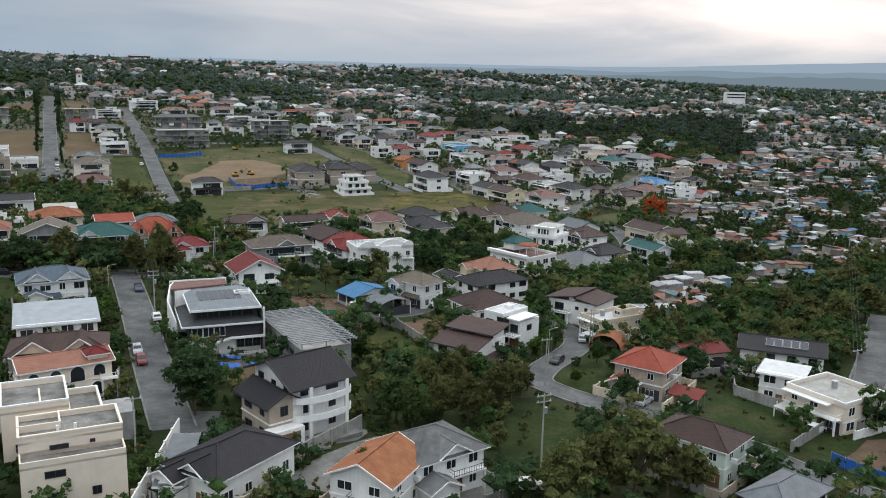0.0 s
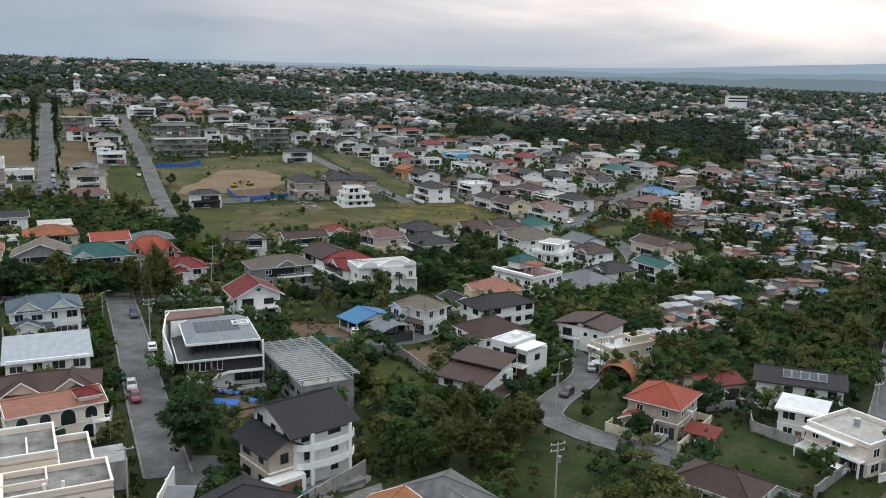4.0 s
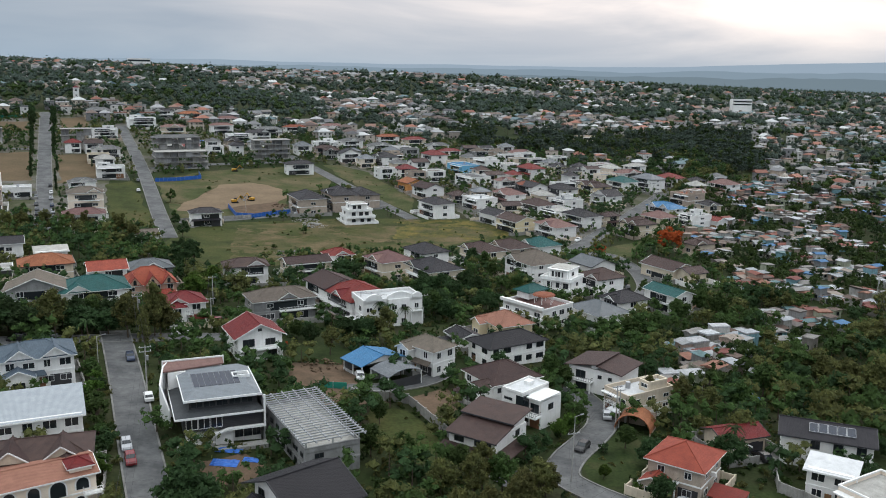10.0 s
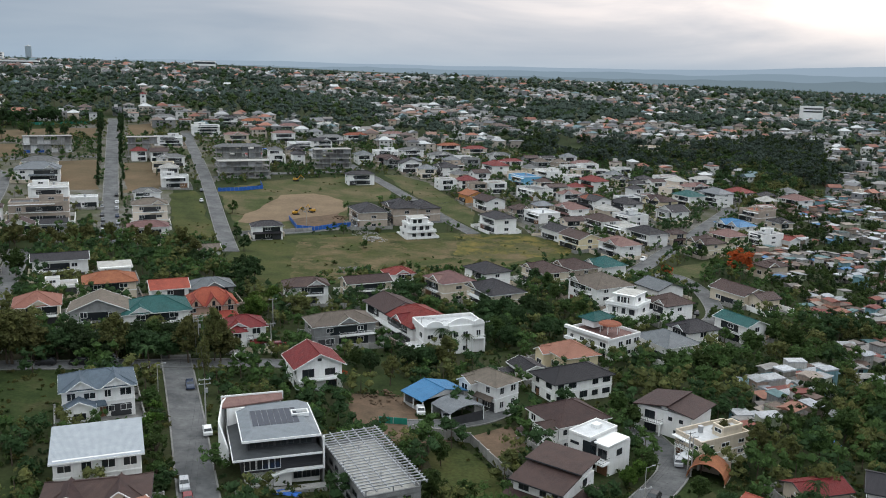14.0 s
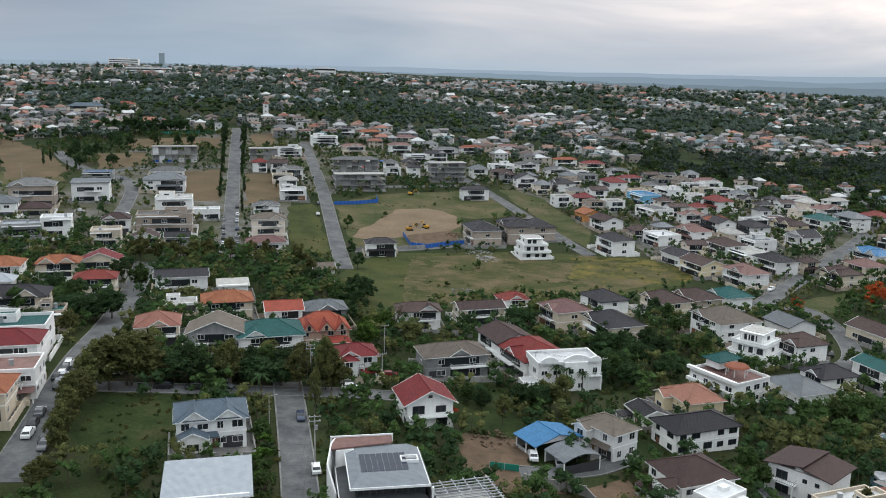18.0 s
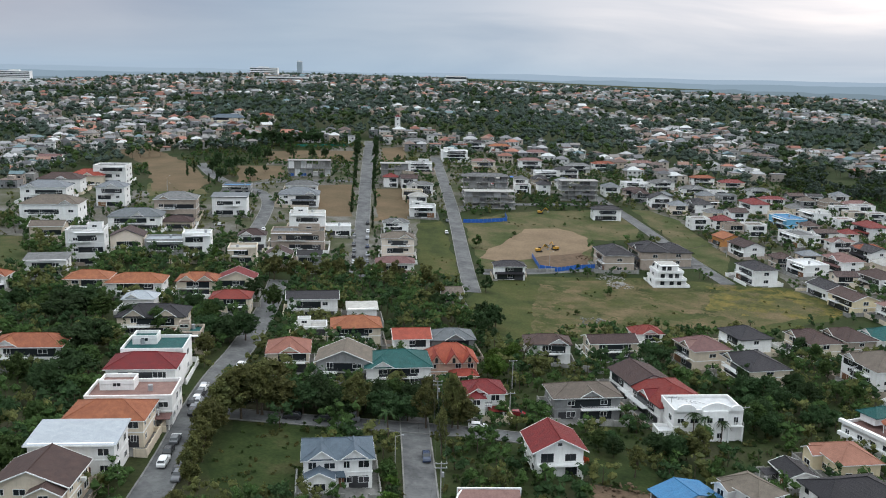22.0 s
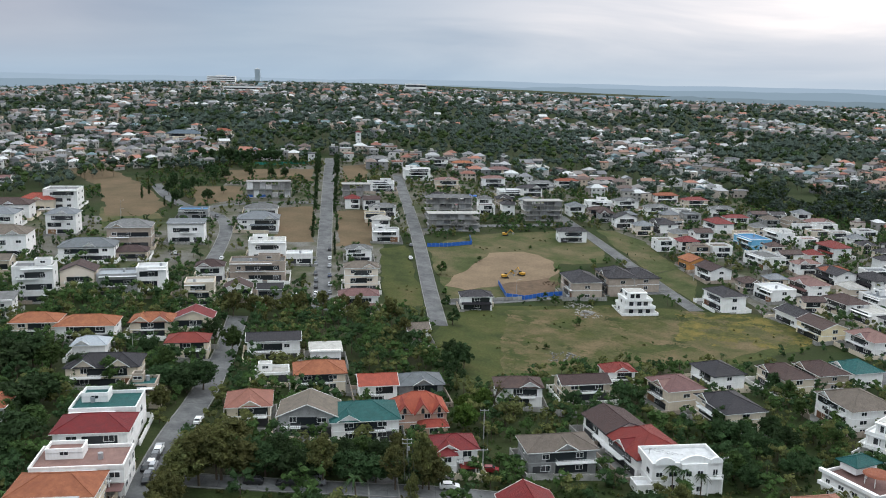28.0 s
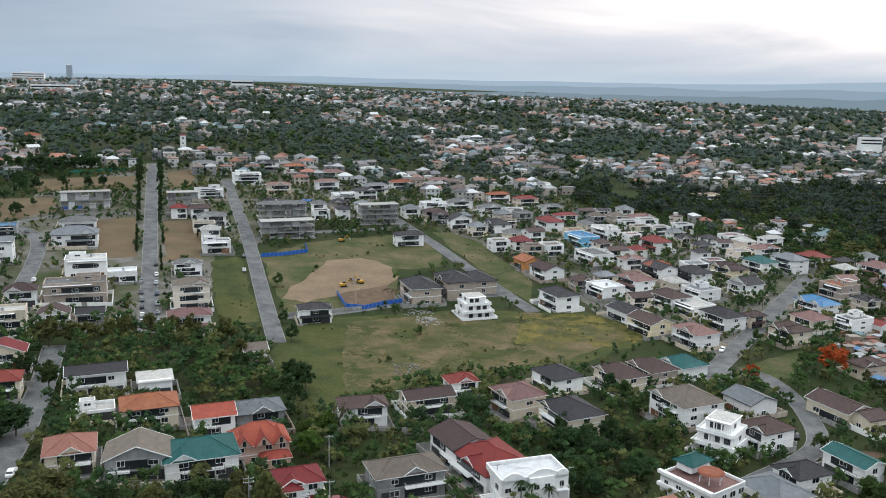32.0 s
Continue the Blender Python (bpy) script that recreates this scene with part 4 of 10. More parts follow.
WORD_ROOF = {"R": "red tiled", "O": "terracotta tiled", "B": "brown tiled", "K": "charcoal tiled", "G": "grey", "S": "slate-grey metal", "T": "teal tiled", "U": "blue metal", "P": "faded pink-brown", "N": "tan tiled", "W": "white", "C": "bare concrete", "L": "blue-grey tiled", "I": "pale blue metal", "V": "orange-red tiled", "A": "salmon tiled"}
WORD_WALL = {"w": "white", "c": "cream", "y": "yellow", "g": "grey concrete", "b": "beige stone", "p": "peach", "m": "pale mint", "o": "orange", "u": "sky-blue", "d": "charcoal", "l": "pale cream"}
WORD_KIND = {"hip": "hipped roof", "gabx": "gabled roof", "gaby": "gabled roof", "shed": "sloping roof", "flat": "flat roof", "crosship": "gabled hip roof"}
WORD_ST = {1: "single-storey", 2: "two-storey", 3: "three-storey"}


def volume(ob, w, d, h, kind, rc, wc, st, dx=0, dy=0, dz=0, turn=0, over=0.7, pitch=0.5, near=True, sides_on="fblr", dark=False, seed=0, door=False):
    """One block of a house: walls, floor bands, windows and roof, all parts of the thing ob."""
    rnd = random.Random(seed)
    h -= 0.9 if kind == "flat" else 0.0
    base = pose(dx, dy, dz, 0, 0, turn)
    body = part("wall", Shape().box(-w / 2, -d / 2, -1.5 if dz == 0 else 0, w / 2, d / 2, h - 0.02), WALL[wc], ob, m=base)
    if dz == 0:
        at = ob.matrix_basis @ base
        FOOT.append((at.translation.x, at.translation.y, at[0][0], at[1][0], w / 2, d / 2))
    roofing = "hip" if kind == "crosship" else kind
    s, gable, board = roof_shape(roofing, w, d, h, over, pitch)
    part("roof", s, ROOF[rc], ob, m=base)
    for g in gable:
        part("gable_end", g, WALL[wc], ob, m=base)
    if board:
        whole = Shape()
        for g in board:
            whole.solid(g.v, g.f)
        part("eaves_board", whole, DARK_TRIM if dark else TRIM, ob, m=base)
    if kind == "flat":
        part("parapet", parapet(w, d, h, 0.65), WALL[wc], ob, m=base)
        part("coping", parapet(w + 0.12, d + 0.12, h + 0.95, 0.0, 0.3), (TRIM if seed % 3 == 0 else WALL[wc]) if wc != "d" else DARK_TRIM, ob, m=base)
    if kind == "crosship":
        for gx in (-w * 0.24, w * 0.24) if w > 13 else (rnd.choice((-1, 1)) * w * 0.2,):
            gw = min(w * 0.36, 6.0)
            g, ge, gb_ = roof_shape("gaby", gw, d * 0.62, h + 0.05, 0.5, 0.72)
            mm = base @ pose(gx, -d * 0.24, 0)
            part("front_gable_roof", g, ROOF[rc], ob, m=mm)
            part("gable_end", ge[0], WALL[wc], ob, m=mm)
            part("barge_board", gb_[0], TRIM, ob, m=mm)
    step = h / st
    # floor bands
    for k in range(1, st):
        b = Shape()
        z = step * k
        b.box(-w / 2 - 0.1, -d / 2 - 0.1, z - 0.14, w / 2 + 0.1, d / 2 + 0.1, z + 0.12)
        part("floor_band", b, TRIM if wc not in "dg" else WALL[wc], ob, m=base)
    at = ob.matrix_basis @ base
    for side in sides_on:
        nx, ny = {"f": (0, -1), "b": (0, 1), "l": (-1, 0), "r": (1, 0)}[side]
        out = at.to_3x3() @ Vector((nx, ny, 0))
        if not near and at.translation.y > 330 and out.x * (at.translation.x + 10) + out.y * (at.translation.y - 30) > 0:
            continue
        L, turn_w = (w, 0 if side == "f" else 180) if side in "fb" else (d, -90 if side == "l" else 90)
        D = d / 2 if side in "fb" else w / 2
        n = max(1, int((L - 1.2) / (3.3 if near else 7.0)))
        if side == "b":
            n = min(n, 2)
        for k in range(st):
            skip = rnd.randrange(n) if n > 2 and rnd.random() < 0.5 else -1
            for i in range(n):
                if i == skip:
                    continue
                u = -L / 2 + L * (i + 0.5) / n
                ww = rnd.choice((1.4, 1.8, 2.4) if near else (2.0, 2.6)) if L / n > 2.6 else 1.0
                hh = rnd.choice((1.4, 1.7)) if step > 2.7 else 1.0
                m = base @ pose(0, 0, 0, 0, 0, turn_w) @ pose(u, -D, step * k + 0.95)
                fr, pane, dk, one = window_mesh(ww, hh)
                if not near:
                    part("window", one, None, ob, m=m)
                    continue
                o = part("window", dk if dark or wc == "d" else fr, None, ob, m=m)
                part("pane", pane, None, o)
    if door:
        s = Shape()
        s.box(-0.6, -d / 2 - 0.06, 0, 0.6, -d / 2 + 0.02, 2.15)
        part("door", s, WOOD, ob, m=base @ pose(rnd.uniform(-w / 4, w / 4), 0, 0))
    return body


def balcony(ob, x, y, z, w, depth=1.4, turn=0, mat=None, posts=True):
    m = pose(x, y, z, 0, 0, turn)
    part("balcony_slab", Shape().box(-w / 2, -depth, -0.2, w / 2, 0.05, 0), TRIM, ob, m=m)
    r = railing(ob, -w / 2 + 0.05, w / 2 - 0.05, -depth + 0.06, 0, mat, depth - 0.1)
    r.matrix_basis = m
    if posts:
        for sx in (-1, 1):
            part("post", Shape().box(sx * w / 2 - 0.15 - sx * 0.2, -depth, -z - 0.5, sx * w / 2 + 0.15 - sx * 0.2, -depth + 0.3, -0.2), TRIM, ob, m=m)


def carport(ob, x, y, w, d, z, mat):
    m = pose(x, y, 0)
    part("carport_roof", Shape().slab([(-w / 2, -d, z - 0.35), (w / 2, -d, z - 0.35), (w / 2, 0.02, z), (-w / 2, 0.02, z)], 0.12), mat, ob, m=m)
    for sx in (-1, 1):
        part("post", Shape().box(sx * (w / 2 - 0.2) - 0.1, -d + 0.15, -0.6, sx * (w / 2 - 0.2) + 0.1, -d + 0.35, z - 0.42), TRIM, ob, m=m)


def roof_bits(ob, x, y, z, kind):
    if kind == "tank":
        part("water_tank", Shape().bar((x, y, z), (x, y, z + 1.5), 0.6, 10), STEEL, ob)
    elif kind == "skylight":
        part("skylight", Shape().box(x - 0.7, y - 0.4, z, x + 0.7, y + 0.4, z + 0.25), TRIM, ob)
    else:
        part("air_unit", Shape().box(x - 0.5, y - 0.35, z, x + 0.5, y + 0.35, z + 0.7), TRIM, ob)


NUM = [0]


def house(x, y, yaw, w, d, h, kind, rc, wc, st, near=True, plain=False, label=""):
    """An ordinary family house; its front faces local -y."""
    NUM[0] += 1
    rnd = random.Random(NUM[0] * 7 + int(abs(x) * 13))
    label = label or f"{WORD_ST[st]} {WORD_WALL[wc]} house with a {WORD_ROOF[rc]} {WORD_KIND[kind]}"
    ob = thing("house", x, y, yaw, label, "house", "houses of the neighbourhood")
    over = 0.0 if kind == "flat" else 0.7
    ww, dd = w - 2 * over, d - 2 * over
    pitch = 0.36 if kind == "gabx" else 0.42 if max(w, d) > 15 else 0.48
    side = "flr"
    volume(ob, ww, dd, h, kind, rc, wc, st, over=over, pitch=pitch, near=near, sides_on=side, seed=NUM[0], door=near, dark=rc in "KSBROL" and rnd.random() < 0.55)
    if not near:
        # dark strips for wide windows, also standing in for shaded porches and loggias
        for k in range(st):
            gl = rnd.uniform(0.45, 0.72) * ww
            zz = h / st * k
            o = part("glazing", Shape().box(-gl / 2, -dd / 2 - 0.06, zz + 0.15, gl / 2, -dd / 2 + 0.02, zz + min(h / st - 0.35, 2.5)), GLASS, ob, m=pose(rnd.uniform(-0.4, 0.4) * (ww - gl), 0, 0))
    if plain:
        return ob
    step = h / st
    gw = min(ww * 0.36, 4.2)
    # flat panel in place of the shaded recess of a garage and porch
    part("garage_door", Shape().box(-gw / 2, -dd / 2 - 0.07, -0.3, gw / 2, -dd / 2 + 0.03, 2.5), rnd.choice((DARK_TRIM, WOOD, DARK_TRIM)), ob, m=pose(rnd.choice((-1, 1)) * (ww - gw) * 0.42, 0, 0))
    if st > 1 and rnd.random() < 0.75:
        bw = rnd.uniform(0.3, 0.6) * ww
        balcony(ob, rnd.uniform(-1, 1) * (ww - bw) / 2, -dd / 2, step * (st - 1), bw, rnd.uniform(1.2, 1.9), mat=rnd.choice((TRIM, DARK_TRIM)), posts=near)
    elif st > 1 and kind != "flat":
        sw, z = ww * rnd.uniform(0.5, 0.98), step * (st - 1)
        part("skirt_roof", Shape().slab([(-sw / 2 - 0.4, -dd / 2 - 1.5, z - 0.35), (sw / 2 + 0.4, -dd / 2 - 1.5, z - 0.35), (sw / 2, -dd / 2 + 0.02, z + 0.4), (-sw / 2, -dd / 2 + 0.02, z + 0.4)], 0.16), ROOF[rc], ob, m=pose(rnd.uniform(-0.5, 0.5) * (ww - sw), 0, 0))
    if kind == "hip" and rnd.random() < 0.5:
        gw = min(ww * 0.42, 5.6)
        g, ge, gb_ = roof_shape("gaby", gw, dd * 0.6, h + 0.05, 0.5, 0.6)
        mm = pose(rnd.choice((-1, 0.2, 1)) * (ww - gw) * 0.36, -dd * 0.22, 0)
        part("front_gable_roof", g, ROOF[rc], ob, m=mm)
        part("gable_end", ge[0], WALL[wc], ob, m=mm)
        part("barge_board", gb_[0], TRIM, ob, m=mm)
    if near and rnd.random() < 0.7:
        cw = min(ww * 0.45, 5.5)
        carport(ob, rnd.choice((-1, 1)) * (ww - cw) / 2, -dd / 2, cw, 3.4, min(step, 3.0) - 0.25, ROOF[rc])
    PLOTTED.append((x, y, yaw, ww, dd, near))
    if near and ww > 9.5 and kind != "flat" and rnd.random() < 0.75:
        bw, bd = ww * rnd.uniform(0.34, 0.46), rnd.uniform(4, 5.5)
        low = st > 1 and rnd.random() < 0.5
        sg = rnd.choice((-1, 1))
        volume(ob, bw, bd, step + 0.25 if low else h - 0.55, rnd.choice(("gaby", "hip")), rc, wc, 1 if low else st, dx=sg * (ww - bw) * 0.46, dy=-dd / 2 - 0.3 + (-0.9 if low else 0.2), over=0.5, pitch=0.5, near=False, sides_on="f", seed=NUM[0] + 9)
    if kind == "flat" and st > 1:
        cw = ww * rnd.uniform(0.55, 0.95)
        part("canopy", Shape().box(-cw / 2, -dd / 2 - rnd.uniform(0.8, 1.6), h - 1.25, cw / 2, -dd / 2 + 0.05, h - 1.0), TRIM, ob, m=pose(rnd.choice((-0.5, 0.5)) * (ww - cw), 0, 0))
    if kind == "flat":
        roof_bits(ob, rnd.uniform(-0.3, 0.3) * ww, rnd.uniform(-0.2, 0.3) * dd, h - 0.85, "tank")
        if rnd.random() < 0.6:
            volume(ob, ww * 0.4, dd * 0.4, 2.6, "flat", rc, wc, 1, dx=rnd.choice((-0.2, 0.2)) * ww, dy=dd * 0.2, dz=h - 0.87, near=False, sides_on="f", seed=NUM[0] + 5)
    elif near:
        roof_bits(ob, ww / 2 + 0.48, rnd.uniform(-0.3, 0.3) * dd, step * (st - 1) + 0.6, "unit") if rnd.random() < 0.5 else None
    return ob


def in_poly(x, y, poly):
    c = False
    for (xa, ya), (xb, yb) in zip(poly, poly[1:] + poly[:1]):
        if (ya > y) != (yb > y) and x < (xb - xa) * (y - ya) / (yb - ya) + xa:
            c = not c
    return c


def near_road(x, y, gap):
    for line, width in ROADS:
        reach = width / 2 + gap
        for px, py in line:
            if abs(px - x) < reach + 2.6 and abs(py - y) < reach + 2.6 and math.hypot(px - x, py - y) < math.hypot(reach, 2.5):
                return True
    return False


def room(x, y):
    """Distance to the nearest house wall, negative inside."""
    best = 99.0
    for hx, hy, c, s, w, d in FOOT:
        dx, dy = x - hx, y - hy
        if abs(dx) > 30 or abs(dy) > 30:
            continue
        u, v = abs(dx * c + dy * s) - w, abs(-dx * s + dy * c) - d
        best = min(best, math.hypot(max(u, 0), max(v, 0)) if u > 0 or v > 0 else max(u, v))
    return best



def plots():
    """Garden walls and paved yards round the houses, left out where a street or a neighbour is in the way."""
    paving = Shape()
    for k, (x, y, yaw, w, d, near) in enumerate(PLOTTED):
        rnd = random.Random(k * 31 + 5)
        c, s = math.cos(radians(yaw)), math.sin(radians(yaw))

        def at(u, v):
            return x + u * c - v * s, y + u * s + v * c

        X, F, B = w / 2 + rnd.uniform(1.3, 2.4), -d / 2 - rnd.uniform(3.6, 5.2), d / 2 + rnd.uniform(1.5, 3)
        side = rnd.choice((-1, 1))
        yard = [at(-X, F), at(X, F), at(X, -d / 2 + 1), at(-X, -d / 2 + 1)]
        YARDS.append(yard)
        for u0, u1, v0, v1 in ((-X, X, F, -d / 2 + 0.3), (side * w / 2 - 0.2, side * X, -d / 2 + 0.3, B)):
            nu, nv = max(1, round(abs(u1 - u0) / 2.5)), max(1, round(abs(v1 - v0) / 2.5))
            for i in range(nu):
                for j in range(nv):
                    q = [at(u0 + (u1 - u0) * (i + a) / nu, v0 + (v1 - v0) * (j + b) / nv) for a, b in ((0, 0), (1, 0), (1, 1), (0, 1))]
                    m = at(u0 + (u1 - u0) * (i + 0.5) / nu, v0 + (v1 - v0) * (j + 0.5) / nv)
                    if near_road(*m, 0.2) or any(in_poly(*m, p) for p in OPEN):
                        continue
                    if u1 < u0:
                        q.reverse()
                    paving.face([(px, py, G(px, py) + 0.06) for px, py in q])
        wall = Shape()
        gate = rnd.uniform(-0.4, 0.4) * w
        high = rnd.uniform(1.3, 2.0)
        for (ua, va), (ub, vb) in (((-X, F), (X, F)), ((X, F), (X, B)), ((X, B), (-X, B)), ((-X, B), (-X, F))):
            n = max(1, round(math.hypot(ub - ua, vb - va) / 2.6))
            for i in range(n):
                u, v = ua + (ub - ua) * i / n, va + (vb - va) * i / n
                u2, v2 = ua + (ub - ua) * (i + 1) / n, va + (vb - va) * (i + 1) / n
                m = at((u + u2) / 2, (v + v2) / 2)
                if va == vb == F and abs((u + u2) / 2 - gate) < 2.2 or near_road(*m, 0.3) or room(*m) < 0.5 or any(in_poly(*m, p) for p in OPEN):
                    continue
                a, b = Vector((*at(u, v), 0)), Vector((*at(u2, v2), 0))
                e = (b - a).normalized()
                t = Vector((-e.y, e.x, 0)) * 0.1
                lo = min(G(a.x, a.y), G(b.x, b.y)) - 0.4
                hi = (G(a.x, a.y) + G(b.x, b.y)) / 2 + high
                ring = [a - t, b - t, b + t, a + t]
                wall.solid([(p.x, p.y, z) for z in (lo, hi) for p in ring], [(4, 5, 6, 7), (0, 1, 5, 4), (1, 2, 6, 5), (2, 3, 7, 6), (3, 0, 4, 7)])
                wall.box(a.x - 0.17, a.y - 0.17, lo, a.x + 0.17, a.y + 0.17, hi + 0.15)
        if len(wall.f) > 20:
            paint = rnd.choice(("CONC", "CONC", "w", "c", "b"))
            ob = tagged(new("garden_wall", wall.mesh("garden_wall", CONC if paint == "CONC" else WALL[paint])), ("raw concrete" if paint == "CONC" else WORD_WALL[paint] + " painted") + " garden wall with posts round a house plot", "wall", "garden walls")
    tagged(new("paved_yards", paving.mesh("paved_yards", YARDM)), "stained concrete paving of the yards beside the houses", "paving", kind="stuff")


NEW_QUARTER = [[(-516.7, 495.3), (-470.5, 538.1), (-419.3, 541.6), (-373.9, 507.0), (-341.1, 516.4), (-342.4, 542.8), (-287.1, 574.3), (-225.8, 497.5), (-173.4, 389.0), (-221.4, 345.0), (-254.3, 316.0), (-288.5, 286.5)], [(-218.8, 505.9), (-197.8, 524.5), (-149.3, 403.1), (-167.5, 385.0)]]
IN_R = random.Random(21)


def infill(region, most):
    """Plainer houses on the remaining plots of the street grid."""
    made = 0
    c, s = math.cos(radians(24)), math.sin(radians(24))
    for j in range(-10, 60):
        for i in range(-40, 40):
            u, v = i * 15.5 + IN_R.uniform(-2, 2), j * 17 + IN_R.uniform(-2, 2)
            x, y = u * c - v * s, u * s + v * c
            if made >= most or not in_poly(x, y, region) or any(in_poly(x, y, p) for p in OPEN + NEW_QUARTER) or room(x, y) < 6.5 or near_road(x, y, 6.5):
                continue
            if IN_R.random() < (0.5 if x > -30 else 0.25):
                continue
            made += 1
            house(x, y, 24 + IN_R.choice((0, 0, 90, -3, 4)), IN_R.uniform(10, 13.5), IN_R.uniform(9, 11.5), IN_R.choice((5.8, 6.4, 6.8)), IN_R.choice(("hip", "hip", "gabx", "flat", "crosship")), IN_R.choice("GSKBNPKCGSBRB"), IN_R.choice("wwwcwgbl"), 2, near=False, plain=True)




# ---- houses with a shape of their own ----
def solar_array(ob, x, y, z, nx, ny, tilt=6):
    for i in range(nx):
        for j in range(ny):
            m = pose(x + i * 1.12, y + j * 1.85, z, tilt, 0, 0)
            p = part("solar_panel", Shape().box(-0.52, -0.85, 0, 0.52, 0.85, 0.05), SOLAR, ob, m=m)
            part("frame", Shape().box(-0.55, -0.88, -0.05, 0.55, 0.88, -0.003), STEEL, p)


def modern_house(x, y, yaw, w, d, h):
    """Three charcoal storeys, each with a white roof edge, beside a folded white screen wall."""
    ob = thing("house", x, y, yaw, "three-storey charcoal modern house with white slab edges and solar roof", "house", "houses of the neighbourhood")
    FOOT.append((x, y, math.cos(radians(yaw)), math.sin(radians(yaw)), w / 2 + 1, d / 2))
    L, R, F, B = -w / 2, w / 2, -d / 2, d / 2
    part("lower_wall", Shape().box(L + 1.5, F + 1.4, -2, R - 0.6, B, 3.2), WALL["w"], ob)
    part("middle_wall", Shape().box(L + 0.8, F, 3.2, R - 0.5, B, 6.3), WALL["d"], ob)
    part("upper_wall", Shape().box(L + 2.2, F + 1.8, 6.3, R - 1.2, B - 0.5, 9.2), WALL["d"], ob)
    skirt = Shape().slab([(L - 0.7, F - 0.9, 6.45), (R - 0.2, F - 0.9, 6.45), (R - 1.2, F + 1.8, 7.1), (L + 2.2, F + 1.8, 7.1)], 0.2)
    skirt.slab([(L - 0.7, B, 6.45), (L - 0.7, F - 0.9, 6.45), (L + 2.2, F + 1.8, 7.1), (L + 2.2, B, 7.1)], 0.2)
    part("skirt_roof", skirt, DARK_SLATE, ob, "dark slate skirt roof")
    part("slab_edge", Shape().box(L - 0.8, F - 1.02, 6.12, R - 0.2, F - 0.86, 6.5), TRIM, ob)
    part("slab_edge", Shape().box(L - 0.82, F - 0.86, 6.12, L - 0.66, B, 6.5), TRIM, ob)
    part("fin", Shape().box(R - 0.34, F - 1.0, 3.4, R, F - 0.5, 9.5), TRIM, ob)
    part("side_wall", Shape().box(R - 0.34, F - 0.5, -1, R, B, 8.6), WALL["g"], ob)
    part("slanted_edge", Shape().slab([(-2.2, F - 1.0, 2.5), (w * 0.06, F - 1.0, 3.4), (R, F - 1.0, 3.4), (R, F - 0.1, 3.4), (w * 0.06, F - 0.1, 3.4), (-2.2, F - 0.1, 2.5)], 0.36), TRIM, ob)
    l, r, f, k = L + 1.2, R - 0.6, F + 0.6, F + 4.6
    top = Shape().slab([(l, f, 9.4), (r, f, 9.4), (r - 2.0, k, 10.2), (l + 2.0, k, 10.2)], 0.2)
    top.slab([(l, B, 9.4), (l, f, 9.4), (l + 2.0, k, 10.2), (l + 2.0, B, 10.2)], 0.2)
    top.slab([(r, f, 9.4), (r, B, 9.4), (r - 2.0, B, 10.2), (r - 2.0, k, 10.2)], 0.2)
    top.slab([(l + 2.0, k, 10.2), (r - 2.0, k, 10.2), (r - 2.0, B, 10.2), (l + 2.0, B, 10.2)], 0.2)
    part("roof", top, ROOF["Y"], ob, "grey seamed low hipped roof")
    part("roof_edge", Shape().box(l - 0.16, f - 0.16, 9.02, r + 0.16, f, 9.46), TRIM, ob)
    for u in (l - 0.16, r):
        part("roof_edge", Shape().box(u, f, 9.02, u + 0.16, B, 9.46), TRIM, ob)
    # white folded screen wall on the street side
    s = Shape()
    pts = [(L - 1.2, -d * 0.05), (L - 2.6, d * 0.2), (L - 1.6, d * 0.5), (L - 0.6, d * 0.62)]
    tops = (h * 0.5, h * 0.9, h + 1.0, h + 1.2)
    for i in range(3):
        (xa, ya), (xb, yb) = pts[i], pts[i + 1]
        s.solid([(xa, ya, 1.5), (xb, yb, 1.5), (xb + 0.3, yb, 1.5), (xa + 0.3, ya, 1.5), (xa, ya, tops[i]), (xb, yb, tops[i + 1]), (xb + 0.3, yb, tops[i + 1]), (xa + 0.3, ya, tops[i])], [(0, 1, 5, 4), (4, 5, 6, 7), (2, 3, 7, 6), (1, 2, 6, 5), (3, 0, 4, 7)])
    part("screen_wall", s, TRIM, ob, "white folded screen wall")
    part("roof_wing", Shape().slab([(L - 1.6, d * 0.42, h + 0.3), (w * 0.16, d * 0.5, h + 0.5), (w * 0.16, d * 0.5 + 1.9, h + 1.2), (L - 1.2, d * 0.5 + 1.9, h + 1.2)], 0.3), ROOF["P"], ob, "brick-red sloping roof wing")
    part("roof_wing_edge", Shape().box(L - 1.5, d * 0.5 + 1.9, h - 0.2, w * 0.18, d * 0.5 + 2.15, h + 1.5), TRIM, ob)
    part("wing_wall", Shape().box(L - 0.6, d * 0.42, -1, w * 0.14, d * 0.5 + 1.7, h - 0.1), WALL["w"], ob)
    solar_array(ob, l + 2.9, k + 1.6, 10.32, 8, 4)
    part("skylight_kerb", parapet(3.4, 2.4, 10.4, 0.35, 0.25), TRIM, ob, m=pose(r - 2.6, d * 0.06, 0))
    for i in range(3):
        window(ob, L + 2.4 + i * 2.3, F, 3.7, 2.2, 2.1, 0)
    for i in range(5):
        window(ob, L + 3.6 + i * 2.4, F + 1.8, 7.3, 2.2, 1.4, 0, True)
    for i in range(3):
        window(ob, w * 0.2 + i * 1.7, F + 1.4, 0.5, 1.6, 2.3, 0, True)
    part("entry_block", Shape().box(-1.4, F + 0.1, -1, w * 0.12, F + 1.5, 2.8), WALL["w"], ob)
